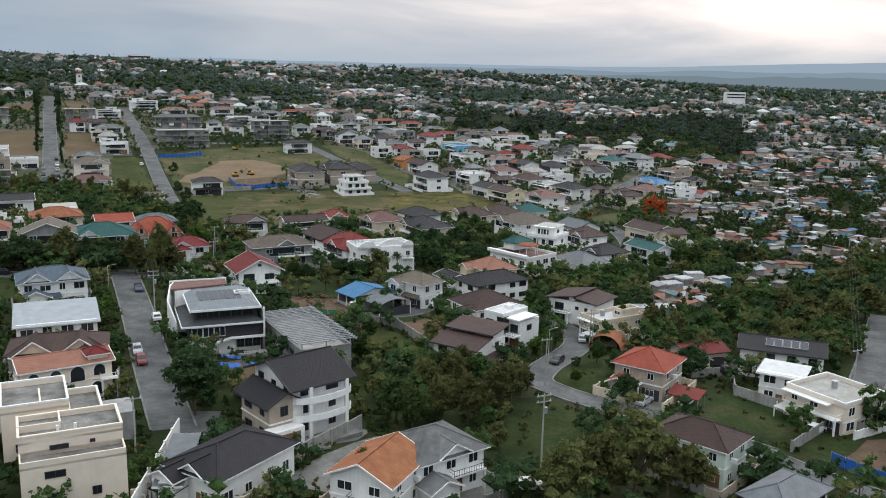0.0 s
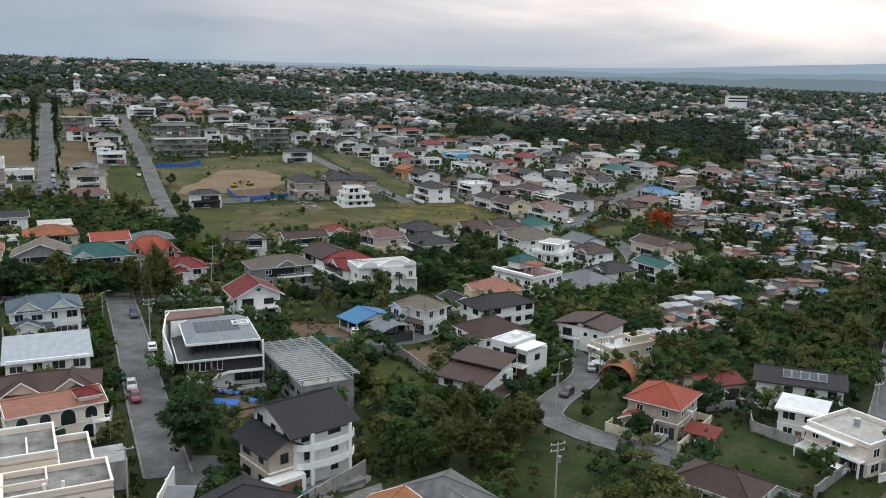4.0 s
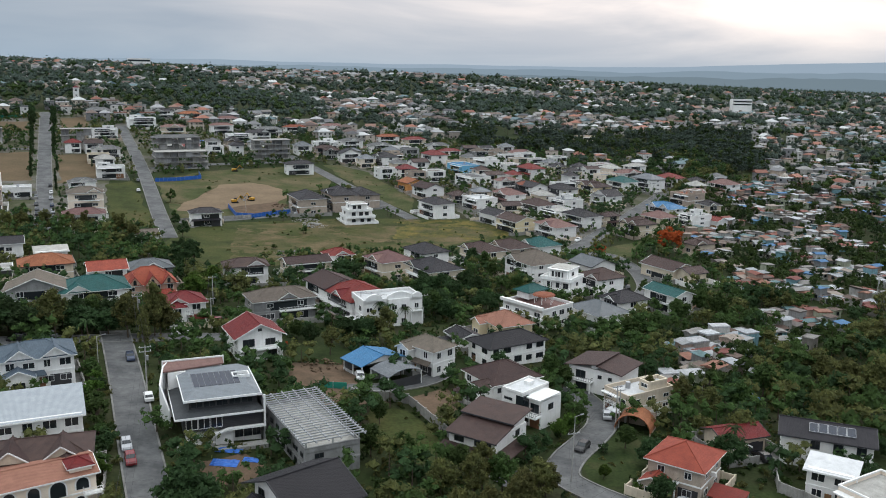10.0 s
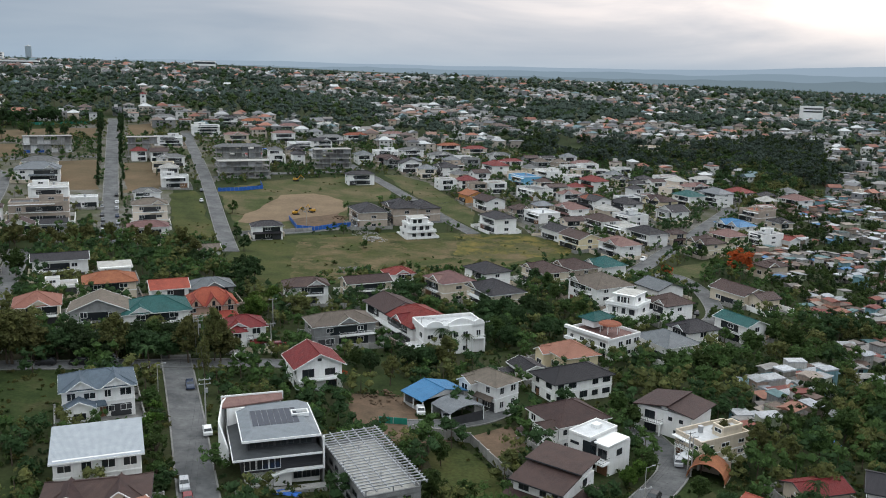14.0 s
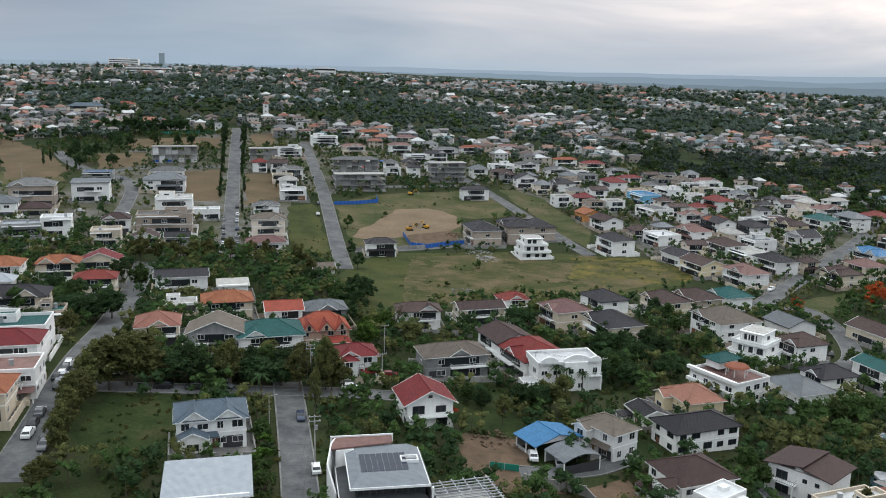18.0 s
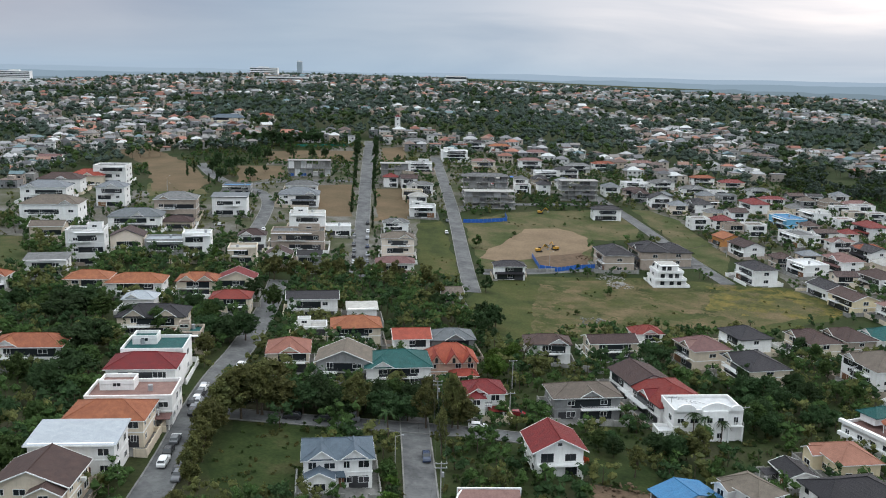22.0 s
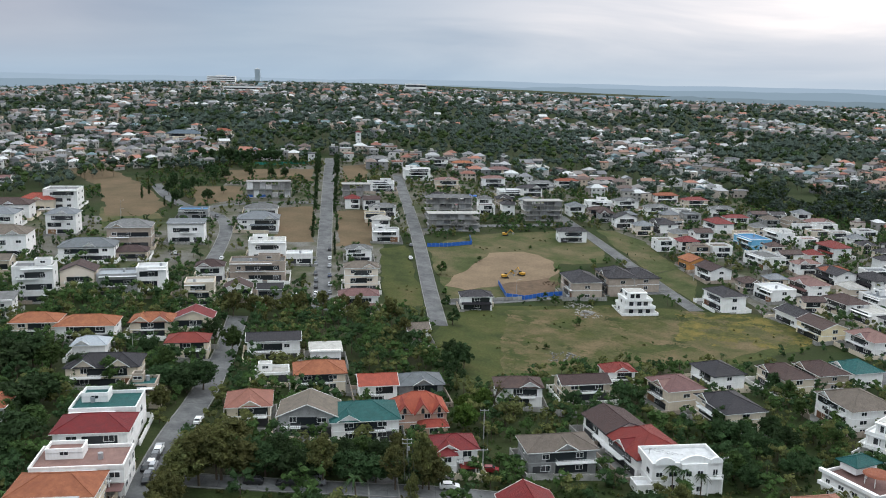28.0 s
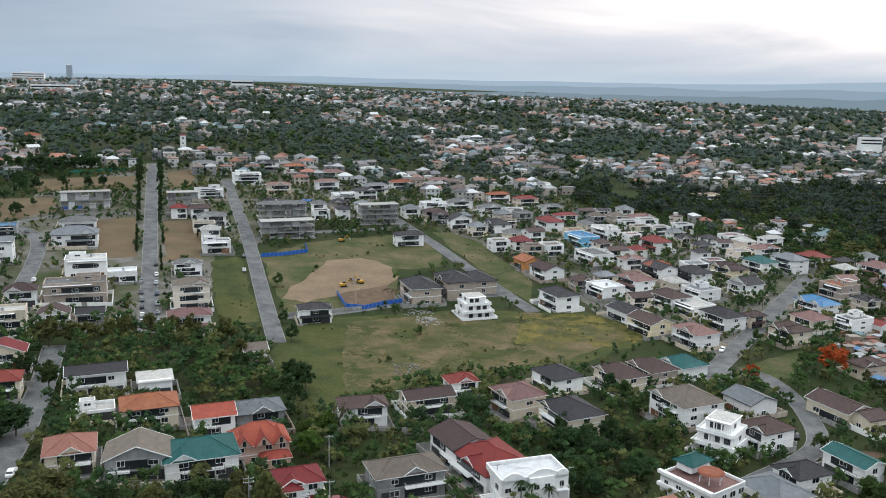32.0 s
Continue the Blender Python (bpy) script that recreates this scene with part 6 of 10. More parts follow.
def cream_box(x, y, yaw, w, d, h):
    """Tall plain box with a sunk terrace before its upper floor."""
    ob = thing("house", x, y, yaw, "tall plain cream box house with flat concrete roofs", "house", "houses of the neighbourhood")
    H = h - 0.9
    f = d * 0.3
    FOOT.append((x, y, math.cos(radians(yaw)), math.sin(radians(yaw)), w / 2, d / 2))
    part("wall", Shape().box(-w / 2, -d / 2, -1.5, w / 2, d / 2, H - 2.2), WALL["l"], ob)
    part("upper_wall", Shape().box(-w / 2, -d / 2 + f, H - 2.2, w / 2, d / 2, H), WALL["l"], ob)
    part("roof", Shape().box(-w / 2 + 0.2, -d / 2 + f + 0.2, H, w / 2 - 0.2, d / 2 - 0.2, H + 0.06), STAINED, ob)
    p = part("parapet", parapet(w, d - f, H, 0.6), WALL["l"], ob, m=pose(0, f / 2, 0))
    part("coping", parapet(w + 0.14, d - f + 0.14, H + 0.88, 0.0, 0.34), WALL["l"], ob, m=pose(0, f / 2, 0))
    part("terrace_parapet", parapet(w, f + 0.2, H - 2.2, 0.75), WALL["l"], ob, m=pose(0, -d / 2 + f / 2 + 0.1, 0))
    part("terrace_floor", Shape().box(-w / 2 + 0.2, -d / 2 + 0.2, H - 2.3, w / 2 - 0.2, -d / 2 + f, H - 2.15), STAINED, ob)
    part("stair_wall", Shape().box(-w / 2, d * 0.1, H, -w / 2 + w * 0.4, d * 0.1 + 0.25, H + 1.0), WALL["l"], ob)
    part("stair_wall", Shape().box(-w / 2 + w * 0.4, d * 0.1, H, -w / 2 + w * 0.4 + 0.25, d / 2, H + 1.0), WALL["l"], ob)
    for u in (-0.12, 0.05):
        part("vent_pipe", Shape().box(u * w - 0.2, -d * 0.05, H, u * w + 0.2, -d * 0.05 + 0.3, H + 1.1), TRIM, ob)
    few_windows(ob, [(-w * 0.12, -d / 2 + f, H - 1.6, 2.4, 0.7, 0), (w * 0.2, -d / 2 + f, H - 1.3, 0.7, 0.5, 0), (-w * 0.18, -d / 2, H - 4.1, 2.6, 1.0, 0), (w * 0.2, -d / 2, H - 7.4, 1.2, 1.2, 0), (-w * 0.2, -d / 2, H - 7.4, 1.8, 1.2, 0), (w / 2, 0, H - 4.0, 1.2, 1.2, 90), (w / 2, 2.5, H - 7.4, 1.2, 1.2, 90)], True)
    return ob


def stepped_box(x, y, yaw):
    """Two plain cream boxes of different height with stained flat roofs, and a tall grey wall behind."""
    ob = thing("house", x, y, yaw, "plain cream house of stepped boxes with stained flat roofs", "house", "houses of the neighbourhood")
    FOOT.append((x, y, math.cos(radians(yaw)), math.sin(radians(yaw)), 9.0, 5.5))
    for x0, x1, high in ((-8.5, 0.8, 8.0), (0.8, 5.6, 5.6)):
        c, w = (x0 + x1) / 2, x1 - x0
        part("wall", Shape().box(x0, -5.5, -1.5, x1, 5.5, high), WALL["l"], ob)
        part("roof", Shape().box(x0 + 0.25, -5.25, high, x1 - 0.25, 5.25, high + 0.05), STAINED, ob)
        part("parapet", parapet(w, 11.0, high, 0.8, 0.22), WALL["l"], ob, m=pose(c, 0, 0))
        part("coping", parapet(w + 0.12, 11.12, high + 1.08, 0.0, 0.32), TRIM, ob, m=pose(c, 0, 0))
    part("roof_divider", Shape().box(-3.2, -5.2, 8.0, -2.95, 1.5, 8.8), WALL["l"], ob)
    part("grey_wall", Shape().box(5.8, -2.0, -1.5, 10.5, 4.5, 4.2), WALL["g"], ob, "tall plain grey wall")
    part("lean_to_roof", Shape().slab([(-12.0, -5.5, 4.4), (-8.6, -5.5, 5.2), (-8.6, 3.0, 5.2), (-12.0, 3.0, 4.4)], 0.14), ROOF["I"], ob)
    few_windows(ob, [(-1.2, -5.5, 5.0, 2.2, 1.6, 0), (-6.0, -5.5, 1.6, 1.6, 1.3, 0), (3.2, -5.5, 2.4, 1.4, 1.2, 0)], True)
    return ob


def arch_panel(w, h, t=0.1):
    """A round-headed opening, as a thin dark leaf that faces -y."""
    pts = [(-w / 2, 0)] + [(-math.cos(math.pi * i / 10) * w / 2, h - w / 2 + math.sin(math.pi * i / 10) * w / 2) for i in range(11)] + [(w / 2, 0)]
    pts = pts[::-1]
    n = len(pts)
    return Shape().solid([(u, -t, v) for u, v in pts] + [(u, 0.02, v) for u, v in pts], [tuple(range(n - 1, -1, -1))] + [(i, (i + 1) % n, n + (i + 1) % n, n + i) for i in range(n)])


def arcaded_house(x, y, yaw, w, d, h):
    ob = thing("house", x, y, yaw, "peach house with round-arched windows and terracotta roofs", "house", "houses of the neighbourhood")
    volume(ob, w - 1.2, d - 1.2, h, "gabx", "A", "l", 2, over=0.6, pitch=0.26, sides_on="lr", seed=3)
    D = d / 2 - 0.6
    for k, (u, z, aw, ah) in enumerate(((-0.34, 3.9, 1.7, 1.9), (-0.12, 3.9, 1.7, 1.9), (0.1, 3.3, 2.3, 2.6), (0.33, 3.9, 1.9, 1.9), (-0.3, 0.3, 2.0, 2.4), (0.0, 0.3, 2.0, 2.4), (0.3, 0.3, 2.0, 2.4))):
        part("arch_surround", arch_panel(aw + 0.5, ah + 0.3, 0.08), TRIM, ob, m=pose(u * w, -D, z - 0.1))
        part("arched_window", arch_panel(aw, ah, 0.14), GLASS, ob, m=pose(u * w, -D, z))
    part("lower_roof", Shape().slab([(w * 0.02, -D - 0.1, h - 0.3), (w * 0.42, -D - 0.1, h - 0.3), (w * 0.42, -D + 3.6, h + 1.0), (w * 0.02, -D + 3.6, h + 1.0)], 0.2), ROOF["R"], ob)
    volume(ob, 3.4, 3.4, h + 1.2, "hip", "R", "l", 2, dx=w * 0.33, dy=-D + 2.2, over=0.4, pitch=0.5, near=False, sides_on="f", seed=4)
    balcony(ob, w * 0.42, -D, h * 0.5, 3.0, 1.3)
    return ob


def solar_house(x, y, yaw, w, d, h):
    ob = house(x, y, yaw, w, d, h, "gabx", "K", "w", 2, label="long white house with solar panels on its charcoal gabled roof", plain=True)
    Y = d / 2
    slope = 0.36
    for i in range(5):
        u = -w * 0.14 + i * 1.75
        m = pose(u, -Y * 0.42, h + Y * 0.58 * slope + 0.12 - 0.15, math.degrees(math.atan(slope)), 0, 0)
        p = part("solar_panel", Shape().box(-0.8, -1.3, 0, 0.8, 1.3, 0.06), SOLAR, ob, m=m)
        part("panel_frame", parapet(1.66, 2.66, 0.3, 0.09 - 0.02, 0.06), STEEL, p, m=pose(0, 0, -0.3))
    return ob


def gable_front_house(x, y, yaw, w, d, h):
    """White house under one broad red gable, with a balcony across its front."""
    ob = thing("house", x, y, yaw, "white house under one broad red gabled roof with a front balcony", "house", "houses of the neighbourhood")
    volume(ob, w - 1.8, d - 1.8, h, "gaby", "R", "w", 2, over=1.0, pitch=0.5, sides_on="lr", seed=17)
    D = d / 2 - 0.9
    balcony(ob, 0, -D, h / 2, w - 2.4, 1.8, mat=TRIM)
    few_windows(ob, [(-w * 0.22, -D, h / 2 + 0.3, 3.0, 2.2, 0), (w * 0.2, -D, h / 2 + 0.5, 2.6, 1.7, 0), (-w * 0.2, -D, 0.3, 2.8, 2.2, 0), (w * 0.22, -D, 0.3, 2.8, 2.2, 0)], True)
    part("gable_vent", Shape().box(-0.5, -D - 0.08, h + 1.0, 0.5, -D + 0.05, h + 1.7), DARK_TRIM, ob)
    return ob


def steep_gable_house(x, y, yaw, w, d, h):
    """Peach house with three steep gables in a row."""
    ob = thing("house", x, y, yaw, "peach house with steep orange-red tiled gables", "house", "houses of the neighbourhood")
    volume(ob, w - 1.0, d - 1.0, h, "hip", "V", "p", 2, over=0.6, pitch=0.75, sides_on="flr", seed=8)
    for u, gw, k in ((-0.3, 3.6, 0.0), (0.02, 4.2, 0.5), (0.32, 3.6, 0.0)):
        g, ge, gb_ = roof_shape("gaby", gw, d * 0.6, h + 0.05, 0.35, 1.35)
        mm = pose(u * w, -d * 0.26 - k, 0)
        part("front_gable_roof", g, ROOF["V"], ob, m=mm)
        part("gable_end", ge[0], WALL["p"], ob, m=mm)
        part("barge_board", gb_[0], ROOF["V"], ob, m=mm)
        part("arched_window", arch_panel(0.9, 1.5, 0.1), GLASS, ob, m=mm @ pose(0, -d * 0.3, h + 0.1))
    volume(ob, w * 0.5, 4, 3.2, "hip", "V", "p", 1, dy=-d / 2 - 1.4, dx=w * 0.2, over=0.5, pitch=0.6, near=False, sides_on="f", seed=9)
    return ob


def blue_shed(x, y, yaw, w, d, h):
    """Open shed on posts under a low blue sheet roof."""
    ob = thing("shed", x, y, yaw, "open shed with a low blue sheet-metal roof", "shed")
    FOOT.append((x, y, math.cos(radians(yaw)), math.sin(radians(yaw)), w / 2, d / 2))
    s, gable, board = roof_shape("gaby", w - 1.0, d - 1.0, h, 0.5, 0.26)
    part("roof", s, ROOF["U"], ob)
    for g in gable:
        part("gable_end", g, WALL["w"], ob)
    for sx in (-1, 1):
        for sy in (-1, 0, 1):
            part("post", Shape().box(sx * (w / 2 - 0.7) - 0.12, sy * (d / 2 - 0.7) - 0.12, -0.6, sx * (w / 2 - 0.7) + 0.12, sy * (d / 2 - 0.7) + 0.12, h), TRIM, ob)
    part("back_wall", Shape().box(-w / 2 + 0.6, d / 2 - 0.8, -0.6, w / 2 - 0.6, d / 2 - 0.6, h), WALL["g"], ob)
    part("side_wall", Shape().box(w / 2 - 0.8, -d / 2 + 0.6, -0.6, w / 2 - 0.6, d / 2 - 0.8, h - 1.2), WALL["w"], ob)
    part("low_wall", Shape().box(-w / 2 + 0.6, -d / 2 + 0.6, -0.6, -w / 2 + 0.8, d / 2 - 0.8, 1.2), WALL["g"], ob)
    return ob

house(-70.9, 156.7, 19.5, 17.6, 11.0, 6.5, "crosship", "B", "c", 2)
house(-79.0, 174.3, 24.6, 16.2, 14.5, 6.6, "shed", "I", "w", 2, plain=True)
house(-93.2, 204.7, 27.5, 16.0, 12.0, 6.8, "crosship", "L", "w", 2)
house(-30.1, 119.8, -31.4, 11.5, 17.0, 5.0, "hip", "K", "w", 1)
house(-8.5, 116.5, -23.7, 10.7, 12.3, 6.2, "gaby", "O", "w", 2)
house(-1.3, 124.5, 36.6, 13.7, 12.0, 6.4, "hip", "G", "w", 2)
house(42.4, 134.0, -41.5, 13.5, 9.6, 6.8, "hip", "B", "m", 2)
house(42.6, 172.2, -35.0, 11.6, 12.0, 6.8, "hip", "V", "b", 2)
house(49.0, 115.2, -49.3, 8.0, 13.0, 6.2, "hip", "S", "w", 2)
house(-6.6, 233.5, -43.5, 12.3, 9.3, 7.0, "hip", "N", "w", 2)
house(14.2, 246.0, -57.5, 11.5, 19.5, 6.0, "hip", "K", "w", 2, plain=True)
house(10.9, 214.3, -58.0, 13.2, 14.5, 6.8, "hip", "B", "w", 2)
monopitch_house(6.3, 184.0, -33.0, 10.5, 12.5, 6.4)
split_roof_house(37.0, 227.0, -36.0, 13.5, 11.0, 7.0)
gable_front_house(-51.6, 235.5, 27.5, 13.2, 13.0, 6.6)
house(-52.4, 275.5, 27.5, 20.0, 12.1, 6.8, "hip", "N", "g", 2, near=False)
house(-30.3, 289.8, -56.0, 21.8, 16.7, 6.2, "hip", "R", "w", 2, near=False)
house(-39.5, 301.3, -56.0, 16.2, 14.5, 6.6, "gabx", "B", "w", 2, near=False)
house(-24.3, 345.7, -56.0, 15.5, 14.5, 7.6, "hip", "P", "c", 2, near=False)
house(-10.6, 373.8, -56.0, 16.0, 13.9, 6.5, "hip", "K", "w", 2, near=False)
house(-45.0, 358.5, 24.8, 11.9, 9.4, 6.0, "hip", "R", "w", 2, near=False)
house(-54.7, 338.7, 27.5, 17.9, 10.6, 6.0, "gabx", "B", "c", 2, near=False)
house(-73.2, 321.7, 19.5, 16.0, 10.6, 6.6, "hip", "B", "w", 2, near=False)
house(-107.1, 271.8, 27.5, 19.9, 15.3, 6.2, "hip", "T", "w", 2, near=False)
house(-77.5, 262.0, 27.5, 12.2, 10.6, 6.5, "hip", "R", "w", 2)
house(-103.0, 308.7, 27.5, 15.6, 11.8, 6.0, "hip", "S", "g", 2, near=False)
house(-114.1, 300.4, 27.5, 12.9, 11.8, 6.2, "gabx", "V", "w", 2, near=False)
house(-134.4, 301.5, 27.5, 17.2, 13.0, 6.2, "hip", "O", "c", 2, near=False)
house(-161.4, 321.6, 27.5, 19.4, 10.6, 7.5, "gabx", "K", "w", 2, near=False)
house(-143.8, 326.5, 27.5, 11.8, 9.4, 5.5, "shed", "C", "w", 1, near=False)
house(-121.3, 266.4, 20.4, 17.2, 13.0, 6.0, "gaby", "N", "g", 2, near=False)
house(-138.8, 264.1, 26.4, 13.3, 13.0, 6.2, "hip", "A", "c", 2, near=False)
house(-123.5, 367.8, 27.5, 9.5, 10.6, 7.0, "gabx", "N", "w", 2, near=False)
house(32.5, 351.6, -60.2, 19.5, 18.0, 8.6, "hip", "N", "w", 3, near=False)
tiered_house(38.9, 326.2, -32.0, 13.0, 13.0, 10.5)
house(54.6, 333.4, -58.4, 12.4, 13.5, 7.0, "hip", "B", "w", 2, near=False)
house(56.5, 301.3, -60.3, 11.1, 13.5, 6.5, "hip", "K", "w", 2, near=False)
house(46.4, 290.4, -58.5, 16.4, 13.5, 5.0, "hip", "S", "w", 1, near=False)
house(74.4, 313.3, -58.6, 15.9, 9.8, 6.5, "gabx", "T", "w", 2, near=False)
house(12.9, 380.9, -58.4, 17.8, 13.5, 6.5, "hip", "B", "c", 2, near=False)
house(25.9, 390.6, -58.4, 16.6, 13.5, 6.5, "hip", "B", "b", 2, near=False)
house(39.3, 399.5, -58.4, 14.5, 13.5, 6.0, "hip", "T", "w", 1, near=False)
house(-6.9, 332.4, -58.4, 19.0, 15.1, 8.0, "hip", "K", "c", 3, near=False)
house(56.5, 364.2, -58.4, 14.6, 13.5, 5.5, "gabx", "S", "w", 1, near=False)
house(87.0, 365.1, -58.4, 19.0, 13.5, 5.0, "gabx", "B", "c", 1, near=False)
house(51.0, 444.1, -58.4, 18.5, 13.5, 6.5, "hip", "P", "w", 2, near=False)
house(32.8, 456.7, -58.5, 19.0, 13.5, 6.2, "gabx", "B", "y", 2, near=False)
house(24.9, 475.2, -58.4, 19.0, 13.5, 5.0, "gabx", "K", "w", 1, near=False)
house(68.1, 472.3, -58.4, 19.0, 13.5, 6.5, "hip", "K", "w", 2, near=False)
house(93.6, 453.8, -58.4, 14.6, 13.5, 6.5, "crosship", "B", "c", 2, near=False)
house(108.9, 475.1, -58.4, 15.2, 13.5, 6.0, "hip", "P", "c", 2, near=False)
house(119.9, 504.1, -58.4, 19.0, 13.5, 5.5, "crosship", "U", "w", 2, near=False)
house(136.6, 524.2, -58.4, 14.0, 13.5, 10.0, "flat", "O", "b", 3, near=False)
house(126.8, 471.4, -58.4, 10.1, 13.5, 8.0, "flat", "G", "w", 3, near=False)
house(-7.7, 489.3, -58.4, 19.0, 13.5, 7.5, "hip", "K", "w", 2, near=False)
house(16.5, 513.2, -58.4, 15.7, 13.5, 6.5, "flat", "W", "w", 2, near=False)
house(-13.5, 541.4, -58.4, 17.9, 13.5, 6.0, "gabx", "B", "w", 2, near=False)
house(-24.0, 559.0, -58.4, 14.1, 13.5, 5.0, "gabx", "O", "o", 1, near=False)
house(14.2, 578.1, -58.4, 21.0, 13.5, 7.0, "flat", "G", "w", 2, near=False)
house(54.3, 616.1, -58.4, 19.0, 13.5, 6.5, "hip", "R", "w", 2, near=False)
house(48.1, 502.2, -58.4, 19.0, 13.5, 6.0, "hip", "B", "w", 2, near=False)
house(57.4, 492.4, -58.4, 18.4, 13.5, 5.5, "flat", "C", "w", 2, near=False)
house(65.5, 516.4, -58.4, 14.8, 13.5, 6.5, "flat", "S", "w", 2, near=False)
house(67.5, 551.4, -58.4, 17.7, 13.5, 6.0, "hip", "K", "w", 2, near=False)
house(89.3, 562.6, -58.4, 19.0, 13.5, 6.0, "crosship", "B", "y", 2, near=False)
house(91.5, 531.2, -58.4, 14.1, 13.5, 6.2, "gaby", "K", "w", 2, near=False)
house(109.4, 578.3, -58.4, 17.7, 13.5, 6.5, "hip", "T", "w", 2, near=False)
house(126.8, 582.0, -58.4, 19.0, 13.5, 8.0, "hip", "S", "w", 3, near=False)
house(144.7, 597.7, -58.4, 17.3, 13.5, 6.0, "hip", "R", "w", 2, near=False)
house(174.8, 579.9, -58.4, 17.2, 13.5, 6.0, "hip", "P", "w", 2, near=False)
house(33.9, 530.8, -58.4, 19.0, 13.5, 6.0, "hip", "P", "w", 2, near=False)
house(49.4, 556.6, -58.4, 19.0, 13.5, 6.0, "gabx", "K", "w", 2, near=False)
house(129.8, 639.3, 28.4, 15.9, 9.0, 6.0, "hip", "C", "w", 2, near=False)
house(119.5, 612.3, 28.4, 19.0, 10.0, 6.0, "hip", "P", "w", 2, near=False)
house(34.9, 568.9, 28.4, 15.2, 9.0, 6.5, "hip", "P", "w", 2, near=False)
house(87.2, 529.0, -58.4, 10.5, 8.0, 6.0, "gabx", "G", "w", 2, near=False)
house(-76.4, 483.7, -64.9, 22.8, 16.2, 8.5, "hip", "K", "b", 2, near=False)
house(-61.0, 499.9, -64.9, 22.8, 16.2, 8.5, "hip", "K", "b", 2, near=False)
house(-49.9, 509.0, -64.9, 20.2, 15.5, 7.0, "hip", "K", "b", 2, near=False)
tiered_house(-48.0, 465.2, 24.0, 14.5, 13.0, 9.6)
house(-117.9, 435.4, 23.0, 15.5, 10.0, 6.5, "hip", "K", "w", 2, near=False)
house(-98.2, 588.7, 25.1, 18.8, 9.0, 7.0, "hip", "K", "w", 2, near=False)
frame_building(-126.0, 636.0, 25.1, 25.0, 11.0, 13.0, 4, "grey unfinished house of concrete slabs and columns")
frame_building(-172.0, 580.0, 25.1, 32.0, 11.0, 10.5, 3, "raw concrete three-storey row under construction with scaffold")
frame_building(-181.0, 600.0, 25.1, 30.0, 9.0, 15.5, 4, "unfinished grey row house with a hipped roof", roof="G")
house(-199.4, 532.8, 25.1, 15.4, 9.0, 7.0, "flat", "G", "w", 2, near=False)
house(-222.6, 587.6, 25.1, 18.4, 10.0, 6.5, "hip", "G", "w", 2, near=False)
house(-249.9, 655.5, 25.1, 19.2, 9.0, 7.5, "flat", "G", "w", 3, near=False)
frame_building(-252.0, 614.0, 25.1, 19.0, 10.0, 13.0, 3, "grey concrete building frame with open bays")
frame_building(-311.5, 600.0, 28.0, 30.0, 9.5, 11.0, 2, "long unfinished pale building with open bays", "w")
house(-243.0, 716.8, 25.1, 21.0, 10.0, 8.0, "flat", "C", "w", 3, near=False)
house(-210.9, 692.9, 25.1, 19.0, 9.0, 7.0, "hip", "P", "c", 2, near=False)
house(-181.4, 721.5, 25.1, 19.0, 9.0, 7.0, "hip", "P", "w", 2, near=False)
house(-160.4, 686.1, 25.1, 16.7, 9.0, 7.0, "flat", "W", "w", 3, near=False)
house(-148.9, 705.5, 25.1, 19.0, 10.0, 6.5, "hip", "K", "w", 2, near=False)
house(-288.1, 746.3, 25.1, 19.0, 9.0, 7.0, "hip", "G", "w", 2, near=False)
house(-244.1, 774.4, 25.1, 19.0, 9.0, 6.5, "hip", "K", "w", 2, near=False)
house(-220.7, 772.1, 25.1, 19.0, 9.0, 6.5, "hip", "O", "w", 2, near=False)
house(-187.1, 764.5, 25.1, 19.0, 10.0, 6.5, "hip", "P", "c", 2, near=False)
house(-167.3, 239.8, 25.1, 16.8, 13.0, 8.5, "flat", "T", "w", 2, near=False)
house(-161.2, 226.9, 25.1, 19.0, 13.0, 7.5, "hip", "R", "w", 2, near=False, plain=True)
house(-151.7, 210.4, 25.1, 20.5, 12.0, 7.2, "flat", "P", "w", 2)
house(-148.1, 197.6, 23.6, 19.0, 13.0, 6.5, "hip", "O", "c", 2)
house(-143.5, 182.2, 24.2, 19.0, 12.0, 7.5, "shed", "I", "w", 2, plain=True)
house(-139.5, 167.2, 22.1, 15.8, 13.0, 6.2, "gaby", "B", "c", 2)
house(-192.8, 271.8, 25.1, 22.4, 13.0, 6.5, "crosship", "K", "c", 2, near=False)
house(-212.2, 289.5, 25.1, 11.9, 9.0, 5.5, "hip", "I", "w", 1, near=False)
house(-200.5, 227.5, 25.1, 20.5, 11.8, 6.5, "hip", "O", "w", 2, near=False)
house(-214.3, 217.0, 113.0, 22.1, 11.8, 6.8, "hip", "P", "w", 2, near=False)
house(-187.1, 308.1, 25.1, 15.1, 10.6, 6.0, "hip", "R", "c", 2, near=False)
house(-201.4, 334.4, 25.1, 15.3, 10.6, 6.5, "gaby", "R", "c", 2, near=False)
house(-212.7, 324.3, 25.1, 16.0, 11.8, 6.0, "crosship", "O", "c", 2, near=False)
house(-228.6, 308.5, 25.1, 21.5, 13.0, 6.0, "hip", "O", "w", 2, near=False)
house(-246.1, 303.1, 25.1, 17.1, 11.8, 6.0, "hip", "O", "c", 2, near=False)
house(-541.0, 598.2, 23.8, 19.0, 10.0, 5.0, "gabx", "P", "w", 2, near=False)
house(-603.5, 647.7, 25.1, 19.0, 9.0, 5.5, "hip", "K", "w", 2, near=False)
house(-508.2, 800.1, 23.8, 21.0, 12.0, 8.0, "flat", "W", "c", 3, near=False)
